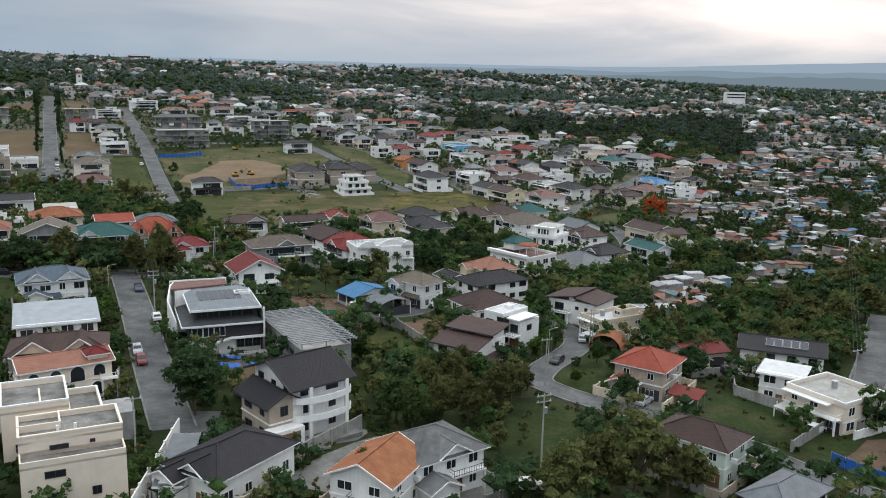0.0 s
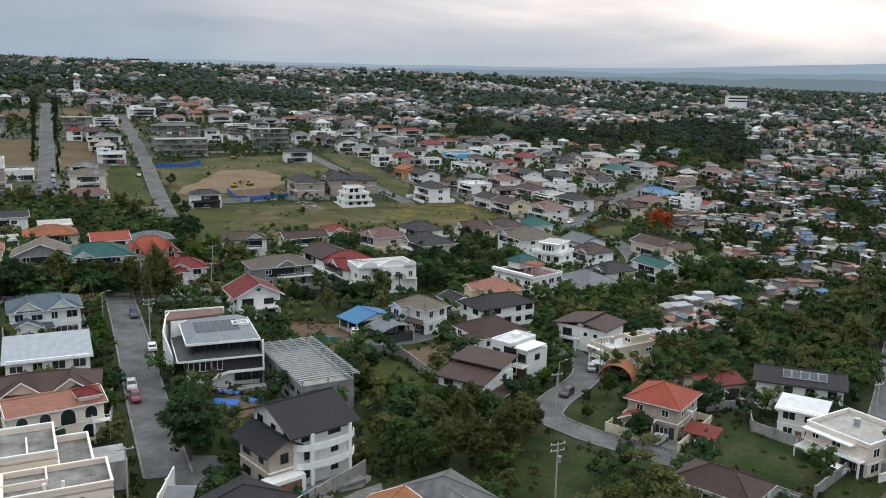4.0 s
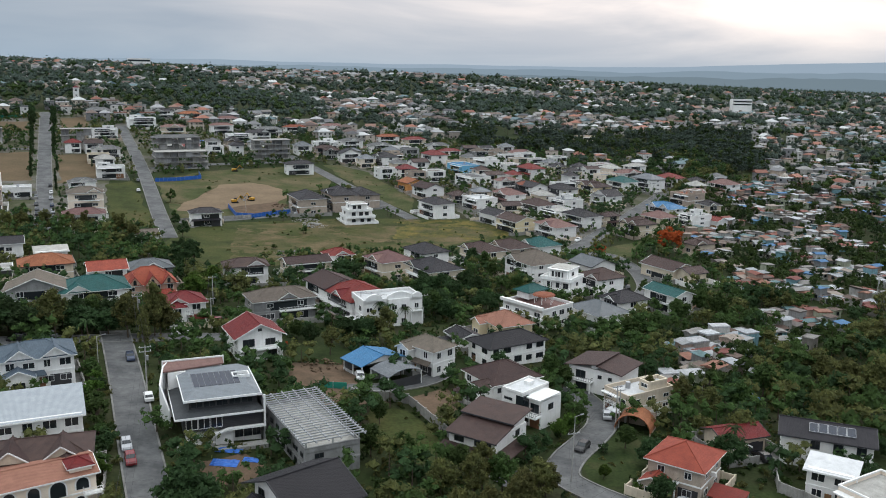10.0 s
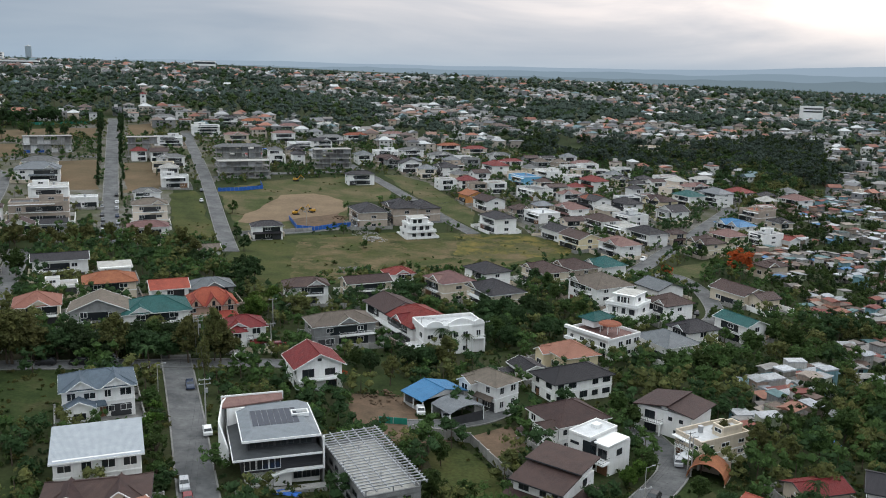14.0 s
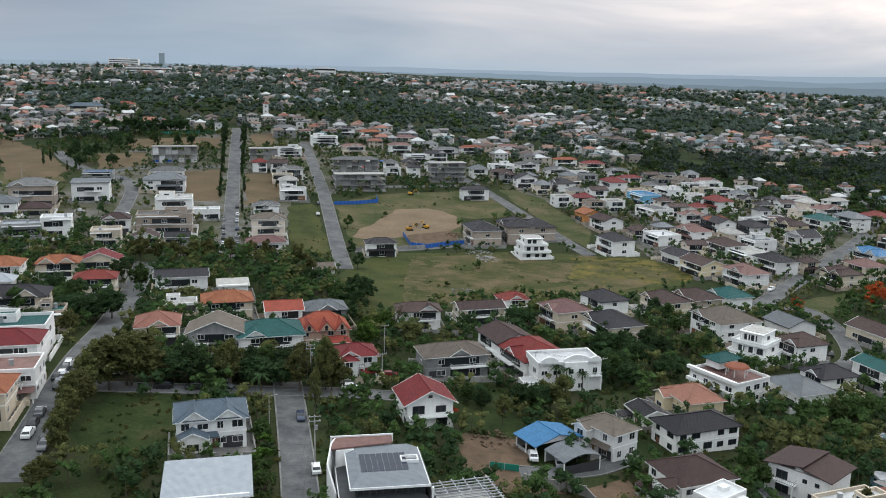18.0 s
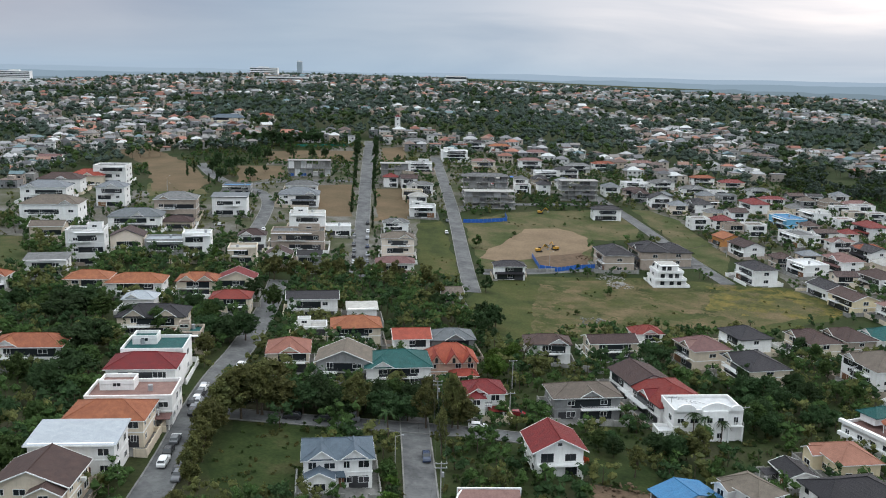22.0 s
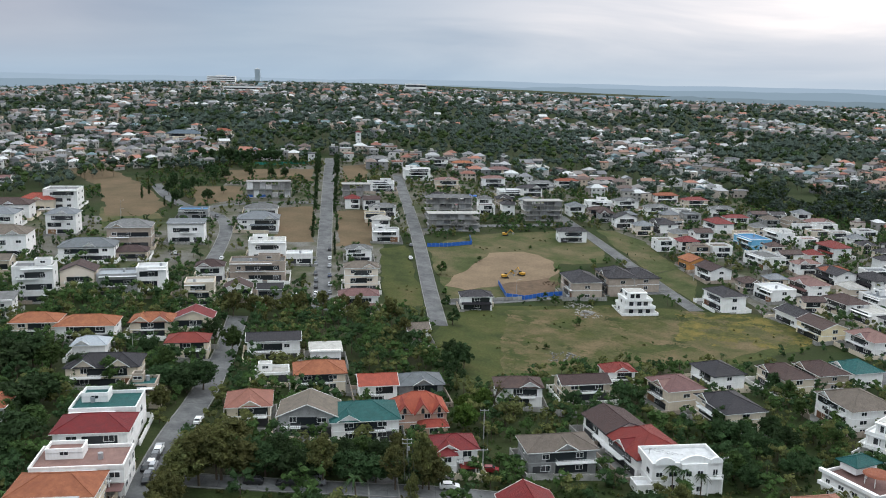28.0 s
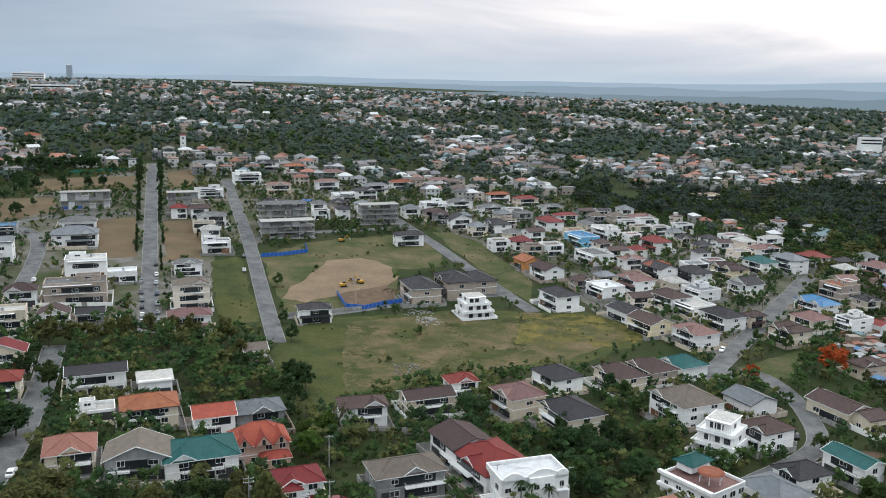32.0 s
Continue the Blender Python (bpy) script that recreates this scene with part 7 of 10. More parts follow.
house(-499.9, 854.5, 23.1, 19.0, 12.0, 7.0, "hip", "O", "c", 2, near=False)
house(-644.2, 839.8, 25.1, 19.0, 9.0, 6.0, "hip", "S", "w", 2, near=False)
house(-733.9, 877.3, 25.1, 19.0, 9.0, 6.0, "gabx", "R", "c", 2, near=False)
house(-646.4, 763.9, 23.4, 19.0, 10.0, 5.0, "hip", "N", "w", 1, near=False)
house(-45.7, 638.4, -61.4, 19.0, 13.5, 6.5, "hip", "K", "w", 2, near=False)
house(-11.5, 651.1, -61.4, 19.0, 13.5, 7.5, "hip", "R", "w", 2, near=False)
house(8.8, 619.1, -61.4, 21.0, 13.5, 7.0, "flat", "U", "u", 2, near=False)
house(-0.7, 677.3, 25.4, 17.4, 9.0, 6.0, "hip", "R", "w", 2, near=False)
house(-41.9, 651.6, 25.4, 14.3, 9.0, 6.0, "flat", "C", "b", 2, near=False)
house(-53.7, 690.9, 25.4, 19.0, 10.0, 5.5, "hip", "G", "w", 2, near=False)
house(-77.0, 699.8, 28.6, 19.0, 10.0, 6.0, "hip", "G", "w", 2, near=False)
house(-95.3, 689.1, 28.3, 17.5, 9.0, 6.0, "flat", "W", "w", 2, near=False)
house(-91.3, 660.6, 25.7, 15.6, 9.0, 6.0, "hip", "B", "b", 2, near=False)
house(-71.4, 641.5, 27.5, 16.3, 9.0, 6.5, "gaby", "K", "w", 2, near=False)
house(25.4, 641.7, -61.4, 21.0, 9.0, 7.0, "flat", "C", "w", 2, near=False)
house(-50.6, 735.9, 25.6, 18.7, 9.0, 6.0, "hip", "O", "w", 2, near=False)
house(-29.2, 727.3, 25.4, 19.0, 10.0, 6.0, "hip", "R", "c", 2, near=False)
house(-19.6, 791.1, 25.5, 17.9, 9.0, 7.0, "flat", "W", "w", 2, near=False)
house(-10.2, 703.8, 25.4, 18.0, 9.0, 6.0, "hip", "G", "w", 2, near=False)
house(-128.8, 752.8, 28.6, 19.0, 9.0, 6.0, "hip", "O", "w", 2, near=False)
house(-101.3, 778.4, 28.6, 19.0, 9.0, 6.0, "hip", "P", "w", 2, near=False)
house(-161.8, 801.2, 28.6, 19.0, 9.0, 6.0, "hip", "C", "w", 2, near=False)
house(52.8, 690.4, 25.4, 19.0, 10.0, 5.0, "hip", "P", "b", 1, near=False)
house(112.4, 776.8, 25.4, 21.0, 10.0, 7.0, "flat", "O", "c", 2, near=False)
stepped_box(-58.8, 129.5, 26.4)
house(75.7, 160.3, -58.3, 12.7, 12.5, 6.6, "flat", "C", "l", 2)
house(69.6, 170.5, -31.2, 9.3, 8.0, 6.4, "shed", "W", "w", 2, plain=True)
cube_house(16.6, 201.6, -42.2, 9.0, 9.6, 8.0)
house(42.9, 213.7, -57.6, 8.0, 14.2, 5.6, "flat", "W", "c", 2)
house(15.4, 269.8, -62.5, 13.5, 12.4, 5.2, "hip", "A", "y", 1)
house(2.8, 255.3, -62.5, 9.7, 8.0, 4.0, "gabx", "K", "w", 1)
house(58.5, 192.0, 19.5, 11.7, 8.0, 4.0, "gabx", "R", "c", 1)
house(-150.4, 299.5, 27.5, 11.0, 8.0, 3.4, "flat", "C", "w", 1, near=False)
house(48.3, 561.4, 28.4, 15.2, 9.0, 6.0, "hip", "O", "w", 2, near=False)
house(82.7, 474.2, 28.4, 9.8, 8.0, 6.0, "hip", "B", "c", 2, near=False)
house(137.6, 473.2, -58.4, 12.3, 9.0, 5.0, "gabx", "R", "w", 1, near=False)
house(113.0, 414.5, 28.4, 13.2, 10.0, 5.0, "hip", "B", "c", 1, near=False)
house(93.3, 355.0, 28.4, 9.9, 10.0, 5.0, "gabx", "B", "c", 1, near=False)
house(-144.9, 731.0, 25.1, 19.0, 9.0, 6.0, "hip", "G", "w", 2, near=False)
house(-275.1, 288.5, 25.1, 8.2, 9.0, 6.0, "hip", "O", "w", 2, near=False)
house(-173.2, 263.2, 25.1, 8.0, 8.0, 6.0, "flat", "T", "b", 2, near=False)
house(-414.5, 459.9, 27, 27.7, 16.6, 8.7, "hip", "S", "w", 2, near=False)
house(-425.6, 484.5, 27, 27.0, 16.2, 9.5, "hip", "B", "w", 2, near=False)
house(-361.2, 408.2, 27, 30.6, 18.4, 11.2, "hip", "N", "w", 2, near=False)
house(-430.4, 514.2, 25, 24.1, 16.9, 7.0, "hip", "V", "c", 1, near=False)
house(-419.6, 524.6, 25, 20.9, 16.7, 12.5, "flat", "G", "w", 3, near=False)
house(-367.5, 462.2, 25, 17.6, 14.1, 11.5, "hip", "S", "w", 3, near=False)
house(-315.2, 417.4, 29, 27.7, 16.6, 7.3, "hip", "S", "w", 2, near=False)
house(-326.1, 367.6, 27, 16.3, 11.4, 8.9, "gabx", "N", "c", 2, near=False)
house(-282.9, 344.2, 31, 15.7, 11.0, 15.1, "flat", "G", "w", 3, near=False)
house(-276.8, 363.3, 29, 15.3, 12.2, 10.2, "gaby", "B", "l", 2, near=False)
house(-260.4, 367.9, 30, 16.4, 11.5, 10.1, "flat", "I", "g", 2, near=False)
house(-248.8, 375.8, 29, 12.4, 9.9, 12.8, "flat", "W", "w", 3, near=False)
house(-315.1, 451.4, 28, 23.7, 16.6, 11.0, "hip", "G", "b", 2, near=False)
house(-298.5, 429.0, 28, 17.3, 12.1, 4.0, "hip", "B", "c", 1, near=False)
house(-278.1, 315.8, 32, 17.2, 12.1, 7.3, "shed", "G", "w", 2, near=False)
house(-295.1, 474.1, 25, 20.8, 12.5, 10.5, "shed", "S", "w", 2, near=False)
house(-323.1, 525.2, 25, 17.6, 12.3, 5.9, "flat", "U", "g", 2, near=False)
house(-275.0, 518.9, 25, 24.9, 17.5, 6.8, "hip", "S", "w", 2, near=False)
house(-292.3, 554.0, 25, 21.6, 13.0, 4.0, "hip", "G", "w", 1, near=False)
house(-240.3, 464.7, 25, 19.1, 11.5, 9.8, "flat", "C", "w", 2, near=False)
house(-225.1, 426.7, 25, 26.0, 13.0, 9.3, "flat", "G", "b", 2, near=False)
house(-242.2, 411.7, 27, 14.0, 11.2, 7.2, "hip", "B", "w", 2, near=False)
house(-222.8, 372.3, 27, 12.2, 10.9, 10.5, "flat", "C", "c", 3, near=False)
house(-215.2, 390.5, 26, 13.0, 11.7, 5.1, "gaby", "B", "w", 2, near=False)
house(-198.7, 389.4, 25, 11.8, 9.4, 7.6, "gabx", "K", "g", 2, near=False)
house(-221.9, 465.1, 25, 13.4, 9.4, 5.3, "flat", "W", "w", 1, near=False)
house(-175.5, 436.7, 24, 17.1, 12.0, 11.3, "hip", "N", "l", 3, near=False)
house(-197.4, 486.8, 24, 14.9, 8.9, 6.4, "hip", "G", "w", 3, near=False)
house(-162.2, 401.6, 24, 18.2, 10.9, 7.8, "hip", "P", "w", 2, near=False)
modern_house(-48.4, 185.8, 21.5, 16.3, 17.0, 10.2)
steel_frame_building(-28.8, 179.9, 28.8, 11.9, 26.0, 6.8)
arch_house(-20.4, 278.9, 24.3, 18.9, 11.0, 8.6)
carport_shed(-14.3, 221.8, 38.6, 10.0, 8.0, 3.4)
round_house(26.8, 288.5, -47.8, 16.7, 14.4, 7.0)
gabled_villa(-26.2, 142.7, 40.9, 16.1, 14.0, 9.3)
blue_shed(-20.4, 228.9, 40.9, 13.8, 9.0, 3.7)
cream_box(-50.5, 113.2, 26.4, 13.1, 11.0, 10.5)
arcaded_house(-67.1, 149.0, 34.2, 16.0, 10.0, 6.5)
solar_house(75.4, 187.2, -21.0, 18.4, 11.0, 6.8)
steep_gable_house(-95.0, 284.7, 26.7, 16.0, 11.8, 6.2)
house(-37.6, 118.5, 6, 4.2, 15, 3.4, "shed", "S", "w", 1, plain=True, label="low white lean-to with a grey seamed metal roof")
white_tower(-340.6, 832.0, 24, 13)
big_block(-1397.3, 2353.5, 23.3, 80, 30, 22, 4, "long white office block on the skyline", z=68.1)
big_block(-1597.4, 2930.3, 22.3, 18, 18, 46, 12, "slim grey office tower far away", z=68.0, paint=HAZE_PAINT)
big_block(-1751.7, 1696.8, 31.0, 30, 22, 32, 6, "pale tower block on the skyline", z=48.5)
big_block(-1713.4, 1736.1, 30.3, 70, 25, 16, 4, "long pale building on the skyline", z=54.9)
big_block(-884.0, 2590.0, 20.0, 62, 30, 22, 2, "white domed hall on the far skyline")
big_block(-985.0, 1760.0, 25.0, 90, 25, 11, 2, "long low white school building among far trees")
house(-523.0, 822.0, 24.0, 34.0, 16.0, 9.0, "hip", "L", "c", 3, near=False, plain=True, label="large cream villa with a blue-grey hipped roof above terrace walls")
big_block(411.0, 1279.7, -0.9, 27, 14, 8, 2, "white warehouse among far houses", z=28.2)
infill([(-365.4, 372.1), (-498.9, 500.0), (-312.6, 507.4), (-363.3, 627.3), (-344.9, 754.8), (-274.8, 787.3), (-177.7, 790.3), (-107.0, 762.9), (1.8, 768.5), (105.1, 643.9), (152.9, 624.0), (186.0, 602.9), (152.1, 500.8), (116.1, 514.3), (61.0, 420.9), (11.3, 476.9), (-9.5, 554.5), (-118.3, 663.3), (-165.3, 626.1), (-184.9, 545.7), (-220.0, 585.9), (-162.7, 424.5), (-215.7, 392.8), (-226.6, 371.1)], 62)
plots()



# ---- trees ----
ICO = [(0, 0, 1), (0.894, 0, 0.447), (0.276, 0.851, 0.447), (-0.724, 0.526, 0.447), (-0.724, -0.526, 0.447), (0.276, -0.851, 0.447), (0.724, 0.526, -0.447), (-0.276, 0.851, -0.447), (-0.894, 0, -0.447), (-0.276, -0.851, -0.447), (0.724, -0.526, -0.447), (0, 0, -1)]
ICO_F = [(0, 1, 2), (0, 2, 3), (0, 3, 4), (0, 4, 5), (0, 5, 1), (1, 6, 2), (2, 7, 3), (3, 8, 4), (4, 9, 5), (5, 10, 1), (6, 7, 2), (7, 8, 3), (8, 9, 4), (9, 10, 5), (10, 6, 1), (11, 7, 6), (11, 8, 7), (11, 9, 8), (11, 10, 9), (11, 6, 10)]


OCTA = [(1, 0, 0), (0, 1, 0), (-1, 0, 0), (0, -1, 0), (0, 0, 1), (0, 0, -1)]
OCTA_F = [(0, 1, 4), (1, 2, 4), (2, 3, 4), (3, 0, 4), (1, 0, 5), (2, 1, 5), (3, 2, 5), (0, 3, 5)]


def clump(s, c, r, rnd, leaves, leaf):
    """A spray of small leafy twigs round a dense heart, thicker towards its rim."""
    k = r * 0.76
    s.solid([(c[0] + v[0] * k * rnd.uniform(0.7, 1.2), c[1] + v[1] * k * rnd.uniform(0.7, 1.2), c[2] + v[2] * k * rnd.uniform(0.6, 1.0)) for v in OCTA], OCTA_F)
    for _ in range(leaves):
        d = Vector((rnd.gauss(0, 1), rnd.gauss(0, 1), rnd.gauss(0.25, 0.8))).normalized()
        p = Vector(c) + d * r * rnd.uniform(0.25, 1.15)
        n = (d + Vector((rnd.gauss(0, 0.6), rnd.gauss(0, 0.6), rnd.gauss(0.35, 0.5)))).normalized()
        a = n.orthogonal().normalized()
        a = (a * math.cos(rnd.uniform(0, 6.28)) + n.cross(a) * math.sin(rnd.uniform(0, 6.28))).normalized()
        b = n.cross(a)
        q = leaf * rnd.uniform(0.7, 1.3)
        k = n * q * 0.3
        s.face([p - a * q - k, p - b * q * rnd.uniform(0.5, 0.8), p + a * q - k, p + b * q * rnd.uniform(0.5, 0.8)])


def tree_model(kind, height, radius, leaf, seed, trunk_h=0.3, clumps=52, leaves=32, flat=0.7, blossom=False):
    """Trunk with limbs, and a crown of many clumps, as meshes to be shared."""
    rnd = random.Random(seed)
    t, c = Shape(), Shape()
    th = height * trunk_h
    lean = (rnd.uniform(-0.4, 0.4), rnd.uniform(-0.4, 0.4))
    t.bar((0, 0, -0.6), (lean[0], lean[1], th), 0.035 * height * 0.55 + 0.05, 7, 0.018 * height * 0.55 + 0.05)
    crown_h = height - th * 0.8
    mid = (lean[0], lean[1], th * 0.8 + crown_h * 0.5)
    spots = []
    for i in range(clumps):
        while True:
            v = Vector((rnd.uniform(-1, 1), rnd.uniform(-1, 1), rnd.uniform(-0.9, 1)))
            if 0.25 < v.length < 1:
                break
        k = rnd.uniform(0.75, 1.12)
        wide = radius * k * (1.0 if v.z < 0.2 else 1.0 - 0.35 * v.z)
        spots.append((mid[0] + v.x * wide, mid[1] + v.y * wide, mid[2] + v.z * crown_h * 0.46))
    for p in spots:
        clump(c, p, radius * rnd.uniform(0.2, 0.38), rnd, leaves, leaf * 1.0)
    for p in rnd.sample(spots, min(7, len(spots))):
        t.bar((lean[0] * 0.9, lean[1] * 0.9, th * rnd.uniform(0.75, 1.0)), (p[0] * 0.8, p[1] * 0.8, p[2] - 0.2), 0.05 + height * 0.006, 5, 0.03)
    return t.mesh("trunk", BARK), c.mesh("crown", LEAF[kind])


def palm_model(height, seed):
    rnd = random.Random(seed)
    t, c = Shape(), Shape()
    top = (rnd.uniform(-0.5, 0.5), rnd.uniform(-0.5, 0.5), height)
    t.bar((0, 0, -0.5), top, 0.22, 7, 0.14)
    for i in range(16):
        a = 6.2832 * i / 16 + rnd.uniform(-0.2, 0.2)
        rise = rnd.uniform(-0.1, 1.1)
        prev, L = Vector(top), rnd.uniform(2.4, 3.3)
        for k in range(1, 6):
            u = k / 5
            p = Vector((top[0] + math.cos(a) * L * u, top[1] + math.sin(a) * L * u, top[2] + rise * math.sin(u * 2.2) - 1.9 * u * u))
            w = 0.42 * (1.1 - u)
            sd = Vector((-math.sin(a), math.cos(a), 0))
            dn = Vector((0, 0, -0.45 * w))
            c.face([prev, prev + sd * (w + 0.1) + dn, p + sd * w + dn, p])
            c.face([prev, p, p - sd * w + dn, prev - sd * (w + 0.1) + dn])
            prev = p
    return t.mesh("trunk", BARK), c.mesh("crown", LEAF["palm"])


def column_model(height, seed):
    rnd = random.Random(seed)
    t, c = Shape(), Shape()
    t.bar((0, 0, -0.5), (0, 0, height * 0.7), 0.16, 6, 0.05)
    for i in range(15):
        z = height * (0.12 + 0.85 * i / 14)
        r = 0.95 * (1.15 - 0.75 * i / 14)
        clump(c, (rnd.uniform(-0.25, 0.25), rnd.uniform(-0.25, 0.25), z), r, rnd, 30, 0.4)
    return t.mesh("trunk", BARK), c.mesh("crown", LEAF["dark"])


def bare_model(height, seed):
    rnd = random.Random(seed)
    t, c = Shape(), Shape()
    t.bar((0, 0, -0.5), (0, 0, height * 0.4), 0.2, 6, 0.14)
    for i in range(16):
        a, e = rnd.uniform(0, 6.28), rnd.uniform(0.5, 1.3)
        L = height * rnd.uniform(0.3, 0.6)
        p = Vector((0, 0, height * rnd.uniform(0.25, 0.4)))
        q = p + Vector((math.cos(a) * math.cos(e), math.sin(a) * math.cos(e), math.sin(e))) * L
        t.bar(p, q, 0.08, 5, 0.03)
        for _ in range(4):
            b = q + Vector((rnd.gauss(0, 0.7), rnd.gauss(0, 0.7), rnd.uniform(0, 1.3)))
            t.bar(p.lerp(q, rnd.uniform(0.5, 1)), b, 0.035, 4, 0.015)
            clump(c, b, 0.25, rnd, 4, 0.25)
    return t.mesh("trunk", BARK), c.mesh("crown", LEAF["olive"])


MODELS = {
    "green": [tree_model("green", 9, 3.6, 0.42, 1), tree_model("green", 8, 4.2, 0.45, 2, flat=0.6), tree_model("green", 10, 3.4, 0.4, 3)],
    "dark": [tree_model("dark", 9, 4.0, 0.42, 4), tree_model("dark", 10, 3.6, 0.4, 5), tree_model("dark", 8, 4.3, 0.45, 6)],
    "olive": [tree_model("olive", 10, 3.8, 0.4, 7, clumps=48, leaves=34), tree_model("olive", 9, 4.2, 0.42, 8), tree_model("olive", 12, 3.2, 0.36, 9)],
    "bright": [tree_model("bright", 7, 3.2, 0.42, 10)],
    "flame": [tree_model("flame", 8, 4.6, 0.42, 11)],
    "shrub": [tree_model("green", 2.6, 1.6, 0.28, 12, trunk_h=0.12, clumps=14, leaves=18), tree_model("dark", 2.4, 1.5, 0.28, 13, trunk_h=0.12, clumps=14, leaves=18), tree_model("bright", 2.2, 1.4, 0.28, 14, trunk_h=0.12, clumps=12, leaves=18)],
    "palm": [palm_model(7, 15), palm_model(8.5, 16)],
    "column": [column_model(9, 17)],
    "bare": [bare_model(8, 18)],
}
FAR_MODELS = {kind: [tree_model(kind, 9, 3.8, 0.7, 40 + k, clumps=24, leaves=15) for k in range(2)] for kind in ("green", "dark", "olive", "bright", "flame")}
BASE_H = {"green": 9.0, "dark": 9.0, "olive": 10.3, "bright": 7.0, "flame": 8.0, "shrub": 2.4, "palm": 7.7, "column": 9.0, "bare": 8.0}
TREE_WORDS = {"green": "leafy green garden tree with a rounded crown", "dark": "dense dark green tree among the houses", "olive": "tall olive-green tree with a ragged crown", "bright": "small bright green garden tree", "flame": "flame tree covered in orange-red blossom", "shrub": "low leafy garden shrub", "palm": "tall palm with drooping fronds", "column": "narrow columnar dark green street tree", "bare": "nearly bare tree with thin grey branches"}
TREE_RND = random.Random(77)
PLANTED = []


def tree(x, y, kind, height, wide=1.0):
    t, c = TREE_RND.choice(FAR_MODELS[kind] if y > 320 and kind in FAR_MODELS else MODELS[kind])
    ob = tagged(new("shrub" if kind == "shrub" else "palm_tree" if kind == "palm" else "tree"), TREE_WORDS[kind], "shrub" if kind == "shrub" else "tree", "garden shrubs" if kind == "shrub" else "trees of the neighbourhood")
    k = height / BASE_H[kind] * TREE_RND.uniform(0.92, 1.08)
    ob.matrix_basis = pose(x, y, G(x, y), 0, 0, TREE_RND.uniform(0, 360)) @ Matrix.Diagonal((k * wide, k * wide, k, 1))
    part("trunk", t, None, ob)
    part("crown", c, None, ob)
    PLANTED.append((x, y))
    return ob


tree(-42.2, 143.5, "dark", 11.5, 1.1)
tree(-16.6, 177.1, "green", 7.0)
tree(-10.5, 174.8, "green", 6.5)
tree(-16.2, 193.8, "green", 5.0)
tree(-7.8, 147.4, "green", 8.0)
tree(-4.6, 142.8, "green", 8.0)
tree(67.0, 214.2, "green", 8.0)
tree(76.2, 225.3, "green", 8.0)
tree(0.3, 148.8, "olive", 9.5)
tree(5.3, 148.3, "olive", 9.5)
tree(10.7, 153.3, "olive", 9.0)
tree(2.9, 160.7, "olive", 8.0)
tree(9.7, 136.8, "olive", 6.0)
tree(18.5, 117.4, "olive", 10.0, 1.1)
tree(24.1, 121.5, "olive", 11.0, 1.1)
tree(28.9, 120.3, "olive", 12.0, 1.1)
tree(34.5, 122.7, "olive", 10.0, 1.1)
tree(38.7, 125.6, "olive", 8.0)
tree(-10.6, 118.0, "olive", 7.0)
tree(94.4, 237.8, "olive", 10.0)
tree(98.9, 229.5, "olive", 11.0)
tree(105.7, 227.5, "olive", 11.0)
tree(119.4, 240.7, "olive", 11.0)
tree(127.1, 268.7, "olive", 10.0)
tree(45.6, 214.5, "olive", 7.0)
tree(51.9, 210.6, "olive", 8.0)
tree(57.9, 206.8, "olive", 8.0)
tree(-132.6, 224.1, "olive", 12.0)
tree(-126.3, 225.8, "olive", 13.0)
tree(-90.2, 254.3, "olive", 9.0)
tree(-80.2, 244.4, "olive", 15.0, 0.6)
tree(-76.8, 226.9, "olive", 10.0, 0.6)
tree(-124.5, 197.9, "olive", 6.0)
tree(-118.0, 185.5, "olive", 6.0)
tree(-129.0, 209.3, "olive", 6.0)
tree(-112.7, 173.3, "olive", 6.0)
tree(-111.4, 169.1, "olive", 6.0)
tree(-122.0, 233.8, "dark", 9.0)
tree(-115.7, 237.4, "dark", 9.0)
tree(-101.6, 245.6, "dark", 9.0)
tree(-93.6, 250.2, "dark", 9.0)
tree(-107.5, 240.6, "green", 9.0)
tree(-113.3, 240.7, "green", 8.0)
tree(-98.3, 249.5, "green", 8.0)
tree(-91.0, 228.4, "palm", 8.0)
tree(-245.8, 267.3, "dark", 9.0)
tree(-230.4, 277.1, "dark", 9.0)
tree(-199.2, 268.0, "dark", 9.0)
tree(-172.3, 252.5, "dark", 9.0)
tree(-176.3, 207.2, "dark", 9.0)
tree(-170.4, 187.0, "dark", 9.0)
tree(-192.3, 239.4, "dark", 8.0)
tree(-186.6, 323.5, "dark", 10.0)
tree(-205.1, 362.7, "dark", 9.0)
tree(-123.3, 350.5, "dark", 9.0)
tree(-102.8, 336.1, "dark", 10.0)
tree(-197.2, 299.1, "dark", 8.0)
tree(-172.0, 282.2, "dark", 7.0)
tree(-95.5, 326.1, "dark", 9.0)
tree(-261.9, 361.0, "dark", 6.0)
tree(-270.9, 340.4, "dark", 6.0)
tree(-231.8, 265.5, "green", 9.0)
tree(-216.8, 275.3, "green", 9.0)
tree(-188.5, 268.4, "green", 9.0)
tree(-188.0, 209.6, "green", 9.0)
tree(-163.9, 190.6, "green", 8.0)
tree(-154.7, 173.3, "green", 9.0)
tree(-190.6, 228.6, "green", 8.0)
tree(-290.2, 300.1, "green", 7.0)
tree(-175.3, 316.8, "green", 9.0)
tree(-151.1, 377.8, "green", 8.0)
tree(-180.1, 284.4, "green", 8.0)
tree(-160.6, 375.7, "green", 8.0)
tree(-184.4, 354.9, "olive", 8.0)
tree(-177.3, 361.2, "olive", 8.0)
tree(-168.1, 369.2, "olive", 8.0)
tree(-164.2, 258.1, "olive", 8.0)
